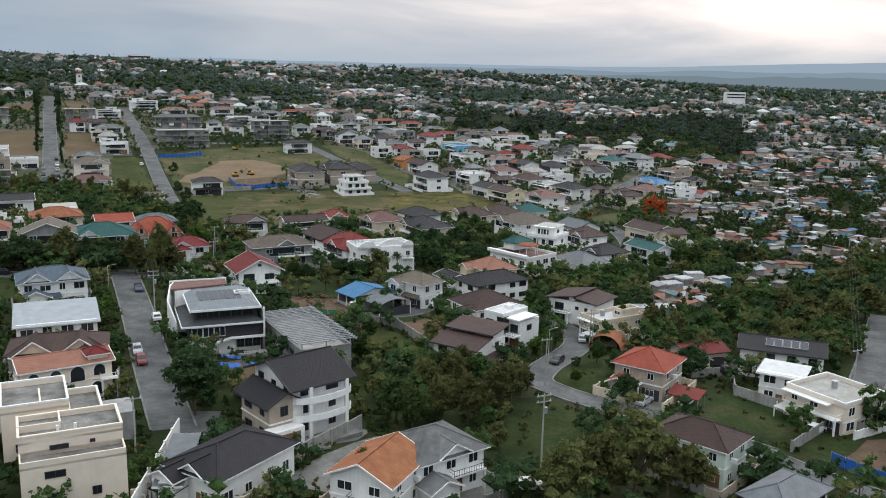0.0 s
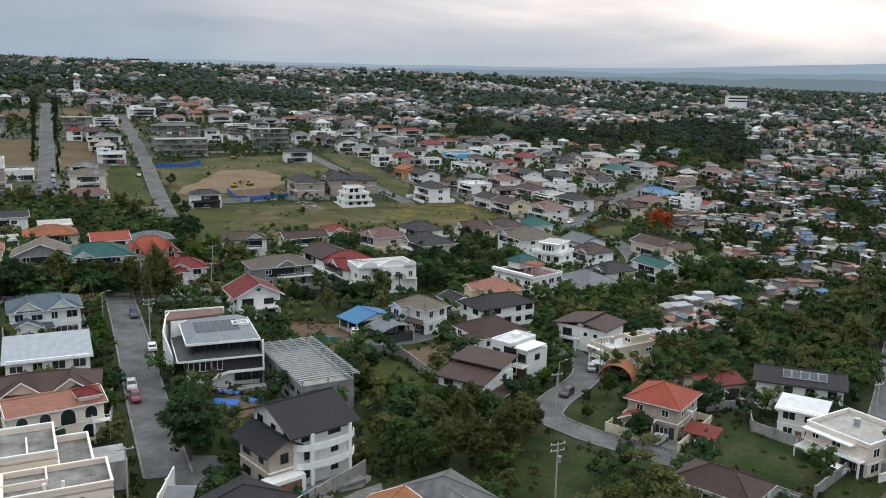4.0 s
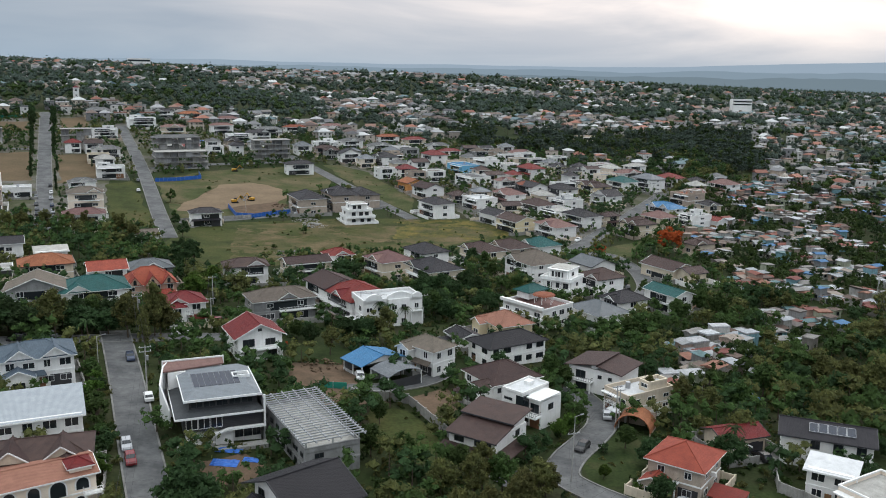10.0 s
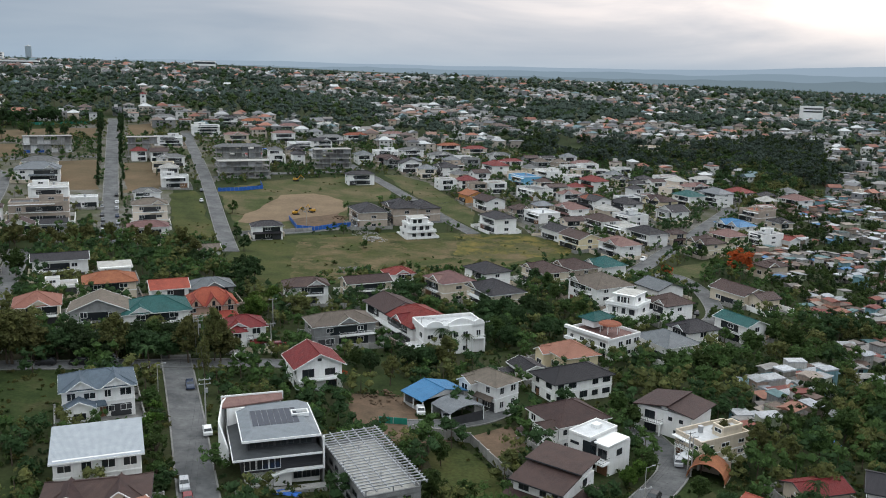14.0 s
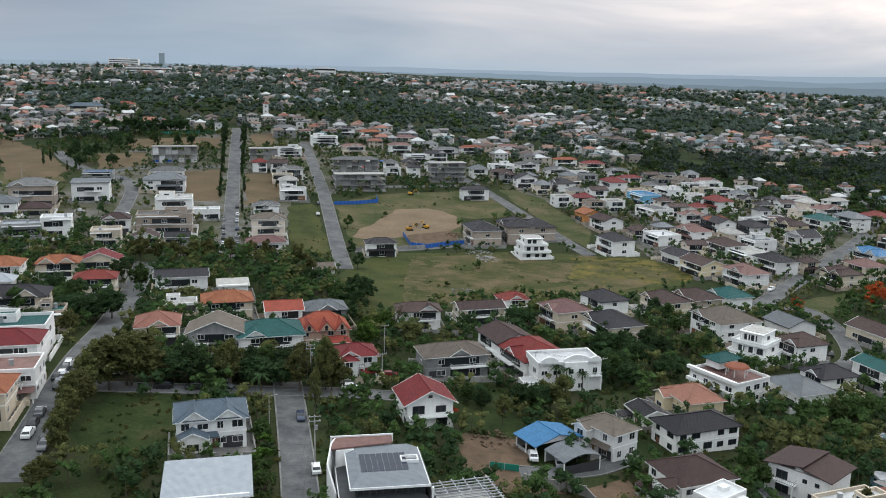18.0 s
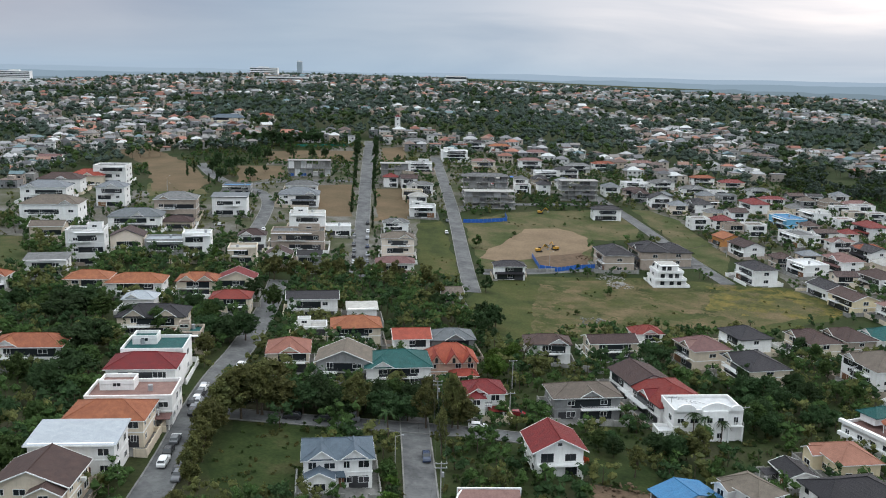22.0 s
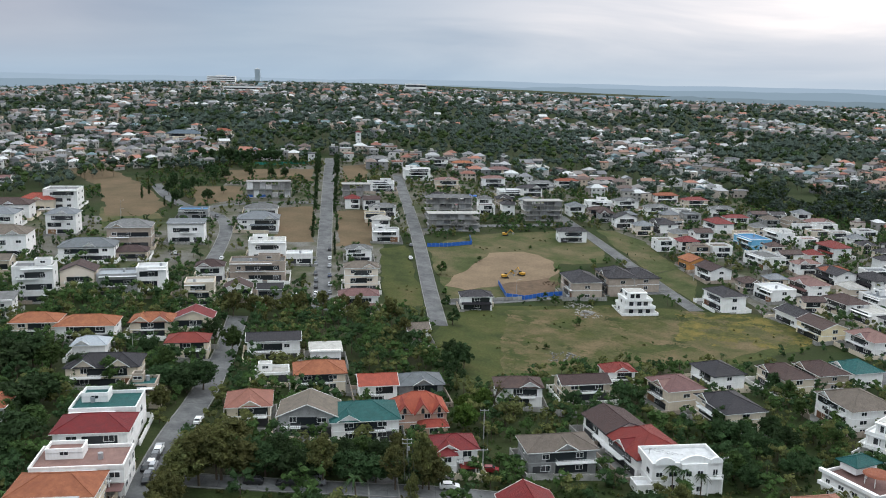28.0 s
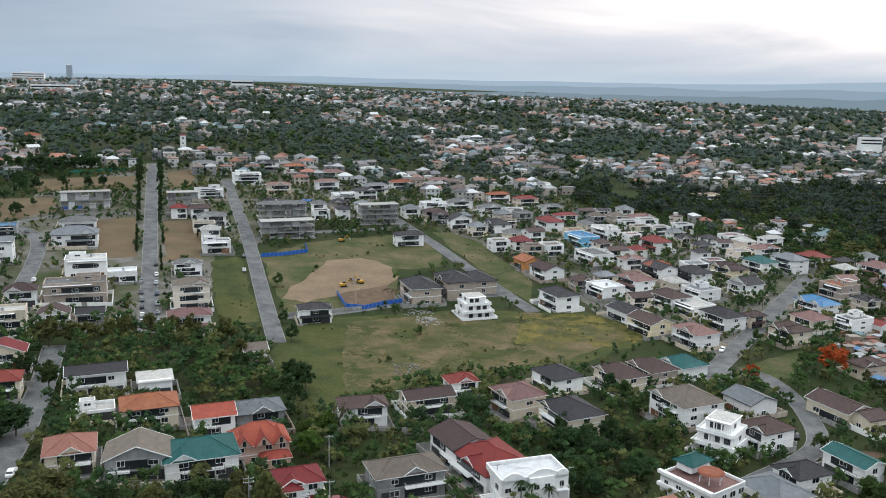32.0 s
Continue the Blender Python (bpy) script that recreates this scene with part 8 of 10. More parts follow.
tree(-191.2, 377.5, "olive", 7.0)
tree(-180.3, 380.4, "olive", 7.0)
tree(-81.7, 286.3, "bright", 8.0)
tree(-240.5, 377.6, "bright", 5.0)
tree(-84.7, 299.6, "bright", 7.0)
tree(-290.6, 311.8, "palm", 6.0)
tree(-241.6, 345.9, "palm", 6.0)
tree(-238.3, 351.2, "palm", 6.0)
tree(-76.0, 291.6, "palm", 6.0)
tree(-99.2, 346.3, "dark", 10.0)
tree(-104.8, 350.6, "dark", 9.0)
tree(-35.7, 332.6, "dark", 8.0)
tree(8.8, 370.8, "dark", 8.0)
tree(-41.5, 335.5, "dark", 8.0)
tree(-80.3, 305.1, "bright", 8.0)
tree(-78.6, 312.9, "bare", 8.0)
tree(-48.6, 347.5, "bare", 6.0)
tree(-21.6, 271.9, "palm", 6.5)
tree(-14.5, 274.2, "palm", 6.5)
tree(-19.0, 272.3, "palm", 6.0)
tree(2.0, 291.8, "palm", 6.0)
tree(93.1, 386.9, "palm", 6.0)
tree(-9.1, 396.0, "palm", 6.0)
tree(100.0, 412.2, "flame", 10.0, 1.2)
tree(65.3, 399.6, "flame", 5.5, 1.1)
tree(-46.5, 235.1, "flame", 5.0)
tree(-70.0, 429.2, "green", 4.5, 1.2)
tree(-149.4, 482.8, "green", 7.0)
tree(-84.4, 456.2, "green", 6.0)
tree(-75.6, 388.7, "green", 2.5, 1.5)
tree(-138.2, 518.9, "green", 3.0)
tree(-117.6, 557.2, "green", 2.5)
tree(79.0, 449.9, "green", 6.0)
tree(60.1, 453.1, "green", 4.0)
tree(-119.3, 402.4, "dark", 8.0)
tree(-97.9, 344.6, "dark", 10.0)
tree(-130.0, 426.5, "dark", 6.0)
tree(-101.7, 351.1, "dark", 9.0)
tree(-9.2, 312.6, "dark", 9.0)
tree(-5.0, 293.1, "dark", 9.0)
tree(0.6, 306.5, "dark", 9.0)
tree(-10.0, 280.9, "dark", 9.0)
tree(9.4, 296.7, "dark", 8.0)
tree(5.0, 320.6, "dark", 9.0)
tree(-116.0, 502.7, "dark", 2.5)
tree(-344.6, 595.4, "dark", 6.0)
tree(12.2, 364.1, "green", 8.0)
tree(16.5, 348.2, "green", 8.0)
tree(22.1, 320.2, "green", 8.0)
tree(17.7, 326.9, "green", 7.0)
tree(-1.8, 324.6, "green", 7.0)
tree(88.8, 440.6, "green", 7.0)
tree(89.8, 418.8, "green", 7.0)
tree(27.4, 345.3, "bright", 6.0)
tree(59.0, 447.2, "bright", 4.0)
tree(-248.3, 538.1, "column", 9.0)
tree(-237.6, 514.2, "column", 9.0)
tree(-231.8, 535.8, "column", 9.0)
tree(-220.1, 505.8, "column", 8.0)
tree(-211.3, 486.3, "column", 8.0)
tree(-351.8, 649.5, "column", 8.0)
tree(-219.8, 557.2, "column", 5.0)
tree(-179.6, 636.4, "column", 8.0)
tree(-162.0, 635.9, "column", 6.0)
tree(-157.7, 626.2, "column", 6.0)
tree(-194.5, 647.0, "column", 6.0)
tree(-390.7, 652.1, "dark", 8.0)
tree(-369.8, 645.5, "dark", 8.0)
tree(-381.3, 696.7, "dark", 8.0)
tree(-433.2, 714.3, "dark", 8.0)
tree(-415.0, 715.4, "dark", 8.0)
tree(-401.2, 741.5, "dark", 9.0)
tree(-371.8, 722.1, "dark", 9.0)
tree(-350.0, 715.7, "dark", 8.0)
tree(-278.6, 685.8, "dark", 5.0)
tree(-333.6, 664.8, "dark", 7.0)
tree(-313.9, 654.9, "dark", 6.0)
tree(-389.6, 695.3, "dark", 8.0)
tree(-493.1, 671.6, "dark", 9.0)
tree(-488.1, 678.2, "dark", 9.0)
tree(-483.0, 684.7, "dark", 9.0)
tree(-477.8, 691.4, "dark", 9.0)
tree(-450.5, 666.3, "dark", 9.0)
tree(-445.6, 673.0, "dark", 9.0)
tree(-440.7, 679.8, "dark", 9.0)
tree(-435.7, 686.7, "dark", 9.0)
tree(-430.7, 693.8, "dark", 9.0)
tree(-407.5, 671.7, "dark", 9.0)
tree(-387.0, 561.6, "column", 9.0)
tree(-390.6, 574.7, "column", 9.0)
tree(-360.9, 562.8, "column", 9.0)
tree(-362.0, 571.5, "column", 9.0)
tree(-358.6, 545.8, "column", 7.0)
tree(-356.0, 551.4, "column", 7.0)
tree(-374.3, 610.6, "column", 7.0)
tree(-381.6, 634.3, "column", 7.0)
tree(-430.4, 722.3, "dark", 9.0)
tree(-418.4, 721.5, "dark", 9.0)
tree(-406.9, 721.0, "dark", 9.0)
tree(-410.1, 746.6, "dark", 9.0)
tree(-398.5, 746.5, "dark", 9.0)
tree(-387.3, 746.7, "dark", 9.0)
tree(-376.4, 747.4, "dark", 9.0)
tree(-365.7, 748.5, "dark", 9.0)
tree(-355.4, 750.0, "dark", 9.0)
tree(-343.0, 575.6, "green", 7.0)
tree(-311.8, 640.6, "green", 5.0)
tree(-304.5, 645.0, "green", 5.0)
tree(-365.9, 668.0, "green", 7.0)
tree(-343.3, 663.9, "green", 7.0)
tree(-32.6, 239.3, "olive", 7.0)
tree(-19.0, 254.5, "olive", 9.0)
tree(-22.2, 256.2, "olive", 8.0)
tree(-3.6, 312.0, "dark", 9.0)
tree(4.2, 322.1, "dark", 9.0)
tree(-9.7, 324.0, "dark", 9.0)
tree(8.9, 315.4, "dark", 9.0)
tree(-1.8, 284.3, "dark", 8.0)
tree(-39.1, 248.5, "dark", 6.0)
tree(-29.5, 251.4, "dark", 7.0)
tree(-25.2, 254.3, "dark", 8.0)
tree(-6.2, 287.6, "green", 8.0)
tree(-43.2, 249.8, "green", 6.0)
tree(24.7, 231.6, "green", 7.0)
tree(26.5, 224.4, "green", 6.0)
tree(70.5, 330.3, "green", 7.0)
tree(73.4, 296.2, "green", 9.0)
tree(86.5, 298.4, "green", 9.0)
tree(84.8, 311.1, "green", 9.0)
tree(44.5, 273.1, "green", 7.0)
tree(53.0, 274.9, "green", 7.0)
tree(61.7, 276.5, "green", 7.0)
tree(-130.2, 216.3, "olive", 12.0, 1.1)
tree(-127.9, 220.7, "olive", 13.0, 1.1)
tree(-125.2, 226.1, "olive", 13.0, 1.2)
tree(-121.3, 229.5, "olive", 11.0, 1.2)
tree(-136.5, 236.8, "olive", 9.0, 1.2)
tree(-131.2, 241.7, "olive", 10.0, 1.2)
tree(-102.6, 235.2, "olive", 11.0, 1.0)
tree(-85.9, 240.6, "olive", 11.0, 1.0)
tree(-78.5, 244.5, "olive", 12.0, 1.0)
tree(-116.7, 232.3, "dark", 8.0, 1.3)
tree(-110.7, 235.5, "dark", 8.0, 1.3)
tree(-107.2, 236.2, "dark", 8.0, 1.2)
tree(-97.6, 240.0, "dark", 8.0, 1.3)
tree(-91.5, 241.8, "dark", 8.0, 1.3)
tree(-82.4, 245.3, "dark", 8.0, 1.3)
tree(-222.3, 264.4, "dark", 11.0, 1.4)
tree(-220.4, 271.9, "dark", 11.0, 1.4)
tree(-194.8, 234.6, "dark", 11.0, 1.5)
tree(-194.3, 244.6, "dark", 10.0, 1.4)
tree(-178.8, 217.3, "dark", 10.0, 1.4)
tree(-173.1, 272.8, "dark", 9.0, 1.3)
tree(-165.9, 274.0, "dark", 10.0, 1.2)
tree(-163.1, 278.7, "dark", 9.0, 1.2)
tree(-182.7, 290.0, "dark", 9.0, 1.2)
tree(-214.0, 272.0, "green", 9.0, 1.3)
tree(-181.4, 227.9, "green", 9.0, 1.3)
tree(-196.5, 254.0, "green", 8.0, 1.2)

for x, y in ((-429.5, 700.4), (-420, 701), (-411.1, 702.3), (-402, 703.5), (-393.3, 705.0), (-386, 710), (-379.5, 715.3), (-373, 717), (-366, 719)):
    tree(x, y, "dark", 13.0, 1.1)
for x, y in ((-395.9, 612.3), (-388, 600), (-377.4, 578.3), (-370, 588), (-352.9, 550.3), (-369.9, 598.3), (-376.3, 636.4), (-368.5, 638.1), (-353.8, 652.5), (-337.4, 653.3), (-329.9, 660.2)):
    tree(x, y, "dark", 10.0, 0.75)
tree(-339.0, 566.0, "dark", 9.5, 1.0)
for k in range(13):
    for a, b in (((-334.4, 729.2), (-261.7, 569.0)), ((-320.0, 735.1), (-247.4, 567.9))):
        tree(a[0] + (b[0] - a[0]) * k / 12, a[1] + (b[1] - a[1]) * k / 12, "dark", 10.0 if k < 5 else 8.0, 0.6 if k < 5 else 0.42)
for x, y in ((-201.0, 361.4), (-194, 366), (-189.8, 366.7), (-184, 374), (-180.0, 380.4), (-172, 385), (-164.0, 388.3), (-156, 391), (-147.6, 396.4), (-140, 390), (-128.5, 363.0)):
    tree(x, y, "olive", 12.0, 0.9)

for x, y, kind, high in ((13.5, 159.5, "olive", 8.5), (16.0, 165.0, "olive", 7.5), (8.0, 165.0, "green", 8.0), (11.0, 157.0, "olive", 9.0), (4.5, 166.5, "olive", 8.0), (0.5, 170.5, "green", 6.5), (-3.0, 163.0, "olive", 8.0), (35.0, 189.0, "green", 5.0), (38.5, 181.0, "dark", 6.0), (28.0, 174.0, "bright", 2.6), (33.0, 167.5, "shrub", 2.8), (36.5, 163.5, "dark", 5.5), (54.0, 181.0, "dark", 8.0), (57.0, 188.0, "palm", 7.5), (61.0, 195.0, "olive", 8.0), (24.5, 196.0, "bright", 4.5), (27.0, 199.0, "green", 4.5), (22.0, 192.5, "bright", 4.0), (30.5, 186.0, "shrub", 2.2), (14.0, 219.0, "green", 6.5)):
    tree(x, y, kind, high)

for k in range(14):
    tree(-62.0 - 22.5 * k / 13, 160.0 + 53.0 * k / 13, "shrub", 3.0 if k % 3 else 4.2, 1.15)
for x, y, high in ((-117.5, 184.5, 8.5), (-120.0, 190.0, 9.0), (-122.5, 196.0, 9.5), (-125.5, 202.5, 10.0), (-128.0, 208.0, 10.5)):
    tree(x, y, "olive", high, 0.95)

SHANTY = [
    [(63.9, 263.5), (77.5, 272.2), (86.0, 256.3), (73.4, 225.9), (60.8, 223.8)],
    [(105.1, 304.4), (127.9, 316.9), (130.6, 289.1), (110.8, 263.2), (97.1, 269.0)],
    [(158.0, 561.6), (250.8, 663.7), (352.0, 722.6), (177.1, 335.7), (132.6, 301.7), (112.8, 331.9), (104.3, 380.0), (106.9, 427.9)],
    [(59.9, 276.2), (71.6, 282.8), (93.1, 281.9), (84.6, 251.1), (71.7, 232.0), (59.8, 221.8), (52.3, 218.1), (45.9, 224.6), (65.9, 248.0)],
]

WOODS = [
    [(7.9, 822.7), (65.4, 825.0), (143.7, 816.5), (231.2, 882.0), (283.8, 868.6), (230.8, 650.8), (198.5, 638.4), (176.5, 656.7), (168.4, 678.8), (119.0, 694.8), (71.9, 693.9), (32.8, 703.1), (10.0, 748.0)],
]



# ---- gardens and woods between the houses ----
KR = random.Random(11)


def joined_tree(s, x, y, r, h, mat, n=9, leaves=12, leaf=0.62):
    """A lesser tree of a joined planting: trunk and ragged clumps."""
    z = G(x, y)
    k = len(s.f)
    for _ in range(n):
        a, q = KR.uniform(0, 6.283), r * math.sqrt(KR.random()) * 0.75
        clump(s, (x + math.cos(a) * q, y + math.sin(a) * q, z + h * KR.uniform(0.2 if n < 6 else 0.3, 0.88) - 0.25 * q), r * KR.uniform(0.24, 0.44), KR, leaves, leaf)
    s.mi[k:] = [mat] * (len(s.f) - k)
    if h > 2:
        s.bar((x, y, z - 0.5), (x, y, z + h * 0.55), 0.05 + 0.018 * h, 5, 0.06, 3)


garden, shrubs, thick = Shape(), Shape(), Shape()
step = 5.2
for j in range(int(700 / step)):
    for i in range(int(640 / step)):
        x, y = -440 + i * step + KR.uniform(-2.2, 2.2), 60 + j * step + KR.uniform(-2.2, 2.2)
        az = math.degrees(math.atan2(x + 10, y - 10))
        if not -58 < az < 36 or any(in_poly(x, y, p) for p in OPEN) or any(in_poly(x, y, p) for p in SHANTY) or near_road(x, y, 1.3):
            continue
        if any(abs(px - x) < 3 and abs(py - y) < 3 for px, py in PLANTED):
            continue
        free = room(x, y)
        if free < 0.9:
            continue
        paved = any(in_poly(x, y, p) for p in YARDS if abs(p[0][0] - x) < 30 and abs(p[0][1] - y) < 30)
        if paved and KR.random() < 0.8:
            continue
        if 395 < y < 560 and x < 60 and KR.random() < 0.62:
            continue
        wood = x > 75 and y < 330 or x > 140
        lush = noise.noise(Vector((x * 0.02, y * 0.02, 1.7)))
        if wood:
            if KR.random() < 0.6:
                joined_tree(thick, x, y, KR.uniform(3.2, 5.2), KR.uniform(5, 10.5), KR.choice((0, 0, 1, 1, 2, 2)), 13, 11, 0.66)
            continue
        if free < 2.2 or KR.random() < 0.3 - 0.25 * lush:
            if KR.random() < 0.75:
                joined_tree(shrubs, x, y, KR.uniform(0.8, 1.5), KR.uniform(1.2, 2.6), KR.choice((0, 0, 1, 2)), 4, 8, 0.36)
            continue
        far_off, close = y > 395, y < 210 and abs(x + 30) < 75
        h = min(KR.uniform(5.2, 8.6) + 2.5 * lush, 3.6 + free)
        if far_off:
            h *= 0.72 if x < -10 else 1.0
        elif 325 < y < 400 and x < -85:
            h *= 1.35
        if KR.random() < 0.86:
            joined_tree(garden, x, y, min(h * 0.56, free + 1.4, 4.4), h, KR.choice((0, 0, 1, 1, 1, 2, 2)), 5 if far_off else 9, 7 if far_off else 17 if close else 9, 0.74 if far_off else 0.43 if close else 0.58)
for name, s, label in (("garden_trees", garden, "dark green garden trees crowded between the houses"), ("garden_shrubs", shrubs, "low shrubs and hedges round the houses"), ("dense_woods", thick, "dense olive and dark green woods beside the houses")):
    tagged(new(name, s.mesh(name, LEAF["dark"], LEAF["green"], LEAF["olive"], BARK)), label, "trees", kind="stuff")


# scrub and tufts over the open lots, weeds and undergrowth on the nearer plots
scrub = Shape()
for _ in range(6500):
    y = KR.uniform(84, 330)
    x = KR.uniform(-0.62, 0.5) * (y - 10)
    if near_road(x, y, 0.5) or room(x, y) < 0.7 or any(in_poly(x, y, p) for p in OPEN + SHANTY) or any(in_poly(x, y, p) for p in YARDS if abs(p[0][0] - x) < 30 and abs(p[0][1] - y) < 30):
        continue
    joined_tree(scrub, x, y, KR.uniform(0.7, 1.7), KR.uniform(0.5, 1.6), KR.choice((0, 1, 1, 2)), 3, 5, 0.5)
for poly in GRASSY:
    x0, x1, y0, y1 = min(p[0] for p in poly), max(p[0] for p in poly), min(p[1] for p in poly), max(p[1] for p in poly)
    for _ in range(int((x1 - x0) * (y1 - y0) / (60 if y1 > 260 else 22))):
        x, y = KR.uniform(x0, x1), KR.uniform(y0, y1)
        if not in_poly(x, y, poly) or any(in_poly(x, y, p) for p in BARE) or near_road(x, y, 0.6) or room(x, y) < 0.8 or noise.noise(Vector((x * 0.05, y * 0.05, 2.2))) < (0.18 if y > 260 else -0.15):
            continue
        joined_tree(scrub, x, y, KR.uniform(0.4, 1.2), KR.uniform(0.3, 0.9), KR.choice((1, 2, 2)), 3, 7, 0.34)
tagged(new("field_scrub", scrub.mesh("field_scrub", LEAF["dark"], LEAF["green"], LEAF["olive"], BARK)), "low scrub and tufts dotted over the open lots", "scrub", kind="stuff")



# ---- the town beyond ----
FR = random.Random(5)


def far_house(s, x, y, yaw, w, d, h, roof, z=None, windows=True):
    """Walls, windows and roof of a small distant house: slots 0 wall, 1 roof, 2 glass."""
    z = G(x, y) if z is None else z
    c, q = math.cos(yaw), math.sin(yaw)

    def p(u, v, k):
        return (x + u * c - v * q, y + u * q + v * c, z + k)

    X, Y = w / 2, d / 2
    s.solid([p(a, b, k) for k in (-3, h) for a, b in ((-X, -Y), (X, -Y), (X, Y), (-X, Y))], [(0, 1, 5, 4), (1, 2, 6, 5), (2, 3, 7, 6), (3, 0, 4, 7)], 0)
    o = 0.6
    if roof == "flat":
        s.solid([p(a, b, k) for k in (h - 0.1, h + 0.35) for a, b in ((-X - 0.1, -Y - 0.1), (X + 0.1, -Y - 0.1), (X + 0.1, Y + 0.1), (-X - 0.1, Y + 0.1))], [(4, 5, 6, 7), (0, 1, 5, 4), (1, 2, 6, 5), (2, 3, 7, 6), (3, 0, 4, 7)], 1)
        if w > 6.5 and FR.random() < 0.5:
            s.solid([p(a, b, k) for k in (h, h + 2.4) for a, b in ((-X * 0.3, -Y * 0.2), (X * 0.4, -Y * 0.2), (X * 0.4, Y * 0.6), (-X * 0.3, Y * 0.6))], [(4, 5, 6, 7), (0, 1, 5, 4), (1, 2, 6, 5), (2, 3, 7, 6), (3, 0, 4, 7)], 0)
    elif roof == "lean":
        rise = FR.uniform(-0.5, 0.7)
        s.slab([p(-X - 0.4, -Y - 0.4, h - 0.05), p(X + 0.4, -Y - 0.4, h - 0.05), p(X + 0.4, Y + 0.4, h + rise), p(-X - 0.4, Y + 0.4, h + rise)], 0.08, 1)
    else:
        top = h + min(X, Y) * (0.55 if w > 6.5 else 0.3)
        r = max(X - Y, 0.0) if roof == "hip" else X + o
        s.solid([p(-X - o, -Y - o, h - 0.1), p(X + o, -Y - o, h - 0.1), p(X + o, Y + o, h - 0.1), p(-X - o, Y + o, h - 0.1), p(-r, 0, top), p(r, 0, top)], [(0, 1, 5, 4), (1, 2, 5), (2, 3, 4, 5), (3, 0, 4), (3, 2, 1, 0)], 1)
    st = max(1, int(h / 2.9))
    for k in range(st if windows else 0):
        zz = h / st * k + 0.9
        n = max(1, int(w / 3.6))
        for i in range(n):
            u = -X + w * (i + 0.5) / n
            s.face([p(u - 0.7, -Y - 0.04, zz), p(u + 0.7, -Y - 0.04, zz), p(u + 0.7, -Y - 0.04, zz + 1.3), p(u - 0.7, -Y - 0.04, zz + 1.3)], 2)
        for sg in (-1, 1):
            s.face([p(sg * (X + 0.04), v, zz + q2) for v, q2 in ((-0.7 * sg, 0), (0.7 * sg, 0), (0.7 * sg, 1.3), (-0.7 * sg, 1.3))], 2)


def far_tree(s, x, y, r, h, ring):
    """A distant tree: ragged clumps near by, one or two further off."""
    z = G(x, y)
    # slot 2 is the haze-tinted leaf colour, used most further off
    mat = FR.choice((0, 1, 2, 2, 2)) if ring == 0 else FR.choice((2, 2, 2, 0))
    k = len(s.f)
    for _ in range((3, 2, 1)[ring]):
        spread = r * (0.42, 0.35, 0.0)[ring]
        c = (x + FR.gauss(0, spread), y + FR.gauss(0, spread), z + h * FR.uniform(0.42, 0.78))
        clump(s, c, r * (FR.uniform(0.5, 0.8), FR.uniform(0.7, 1.0), 1.15)[ring], FR, (7, 4, 3)[ring], (0.85, 1.5, 2.4)[ring])
    if ring == 0:
        s.bar((x, y, z - 0.5), (x, y, z + h * 0.5), 0.2, 3, 0.12)
        s.mi[k:] = [mat] * (len(s.f) - 5 - k) + [3] * 5
    else:
        s.mi[k:] = [mat] * (len(s.f) - k)


KEPT = [
    [(-462.6, 650.6), (-402.6, 650.6), (-378.1, 827.4), (-183.4, 816.5), (-108.5, 774.9), (2.1, 780.8), (105.1, 643.9), (204.2, 646.5), (260.0, 480.0), (230.0, 260.0), (160.0, -60.0), (-330.0, -60.0), (-330.0, 260.0), (-470.0, 420.0)],
]



def clear(x, y):
    """Whether a place is free of the built-up quarter, the fields and the roads."""
    return not any(in_poly(x, y, p) for p in KEPT + WOODS)


shacks, shacks_green = Shape(), Shape()
for poly in SHANTY:
    x0, x1, y0, y1 = min(p[0] for p in poly), max(p[0] for p in poly), min(p[1] for p in poly), max(p[1] for p in poly)
    gap = 4.2 if y1 < 330 else 5.0
    for j in range(int((y1 - y0) / gap)):
        for i in range(int((x1 - x0) / gap)):
            x, y = x0 + i * gap + FR.uniform(-1.4, 1.4), y0 + j * gap + FR.uniform(-1.4, 1.4)
            if not in_poly(x, y, poly) or near_road(x, y, 2) or room(x, y) < 2.5:
                continue
            if noise.noise(Vector((x * 0.035, y * 0.035, 5.0))) > 0.06 or FR.random() < 0.12:
                if FR.random() < 0.7:
                    joined_tree(shacks_green, x, y, FR.uniform(2, 3.6), FR.uniform(4, 8), FR.choice((0, 1, 1)), 7, 9, 0.7)
                continue
            far_house(shacks, x, y, radians(28 + FR.choice((0, 90, 10, -15)) + FR.gauss(0, 9)), FR.uniform(2.8, 5.6), FR.uniform(2.6, 4.6), FR.choice((2.1, 2.4, 2.6, 3.0, 4.6)), FR.choice(("gab", "lean", "lean", "gab", "flat")))
forest = Shape()
for poly in WOODS:
    for _ in range(2400):
        x, y = FR.uniform(min(p[0] for p in poly), max(p[0] for p in poly)), FR.uniform(min(p[1] for p in poly), max(p[1] for p in poly))
        if not in_poly(x, y, poly) or room(x, y) < 3 or noise.noise(Vector((x * 0.03, y * 0.03, 4.4))) < -0.22:
            continue
        r = FR.uniform(2.6, 5.6)
        joined_tree(forest, x, y, r, r * FR.uniform(1.8, 2.6), FR.choice((0, 1, 2, 2, 2)), 7, 8, 0.95)
houses, woods = Shape(), Shape()
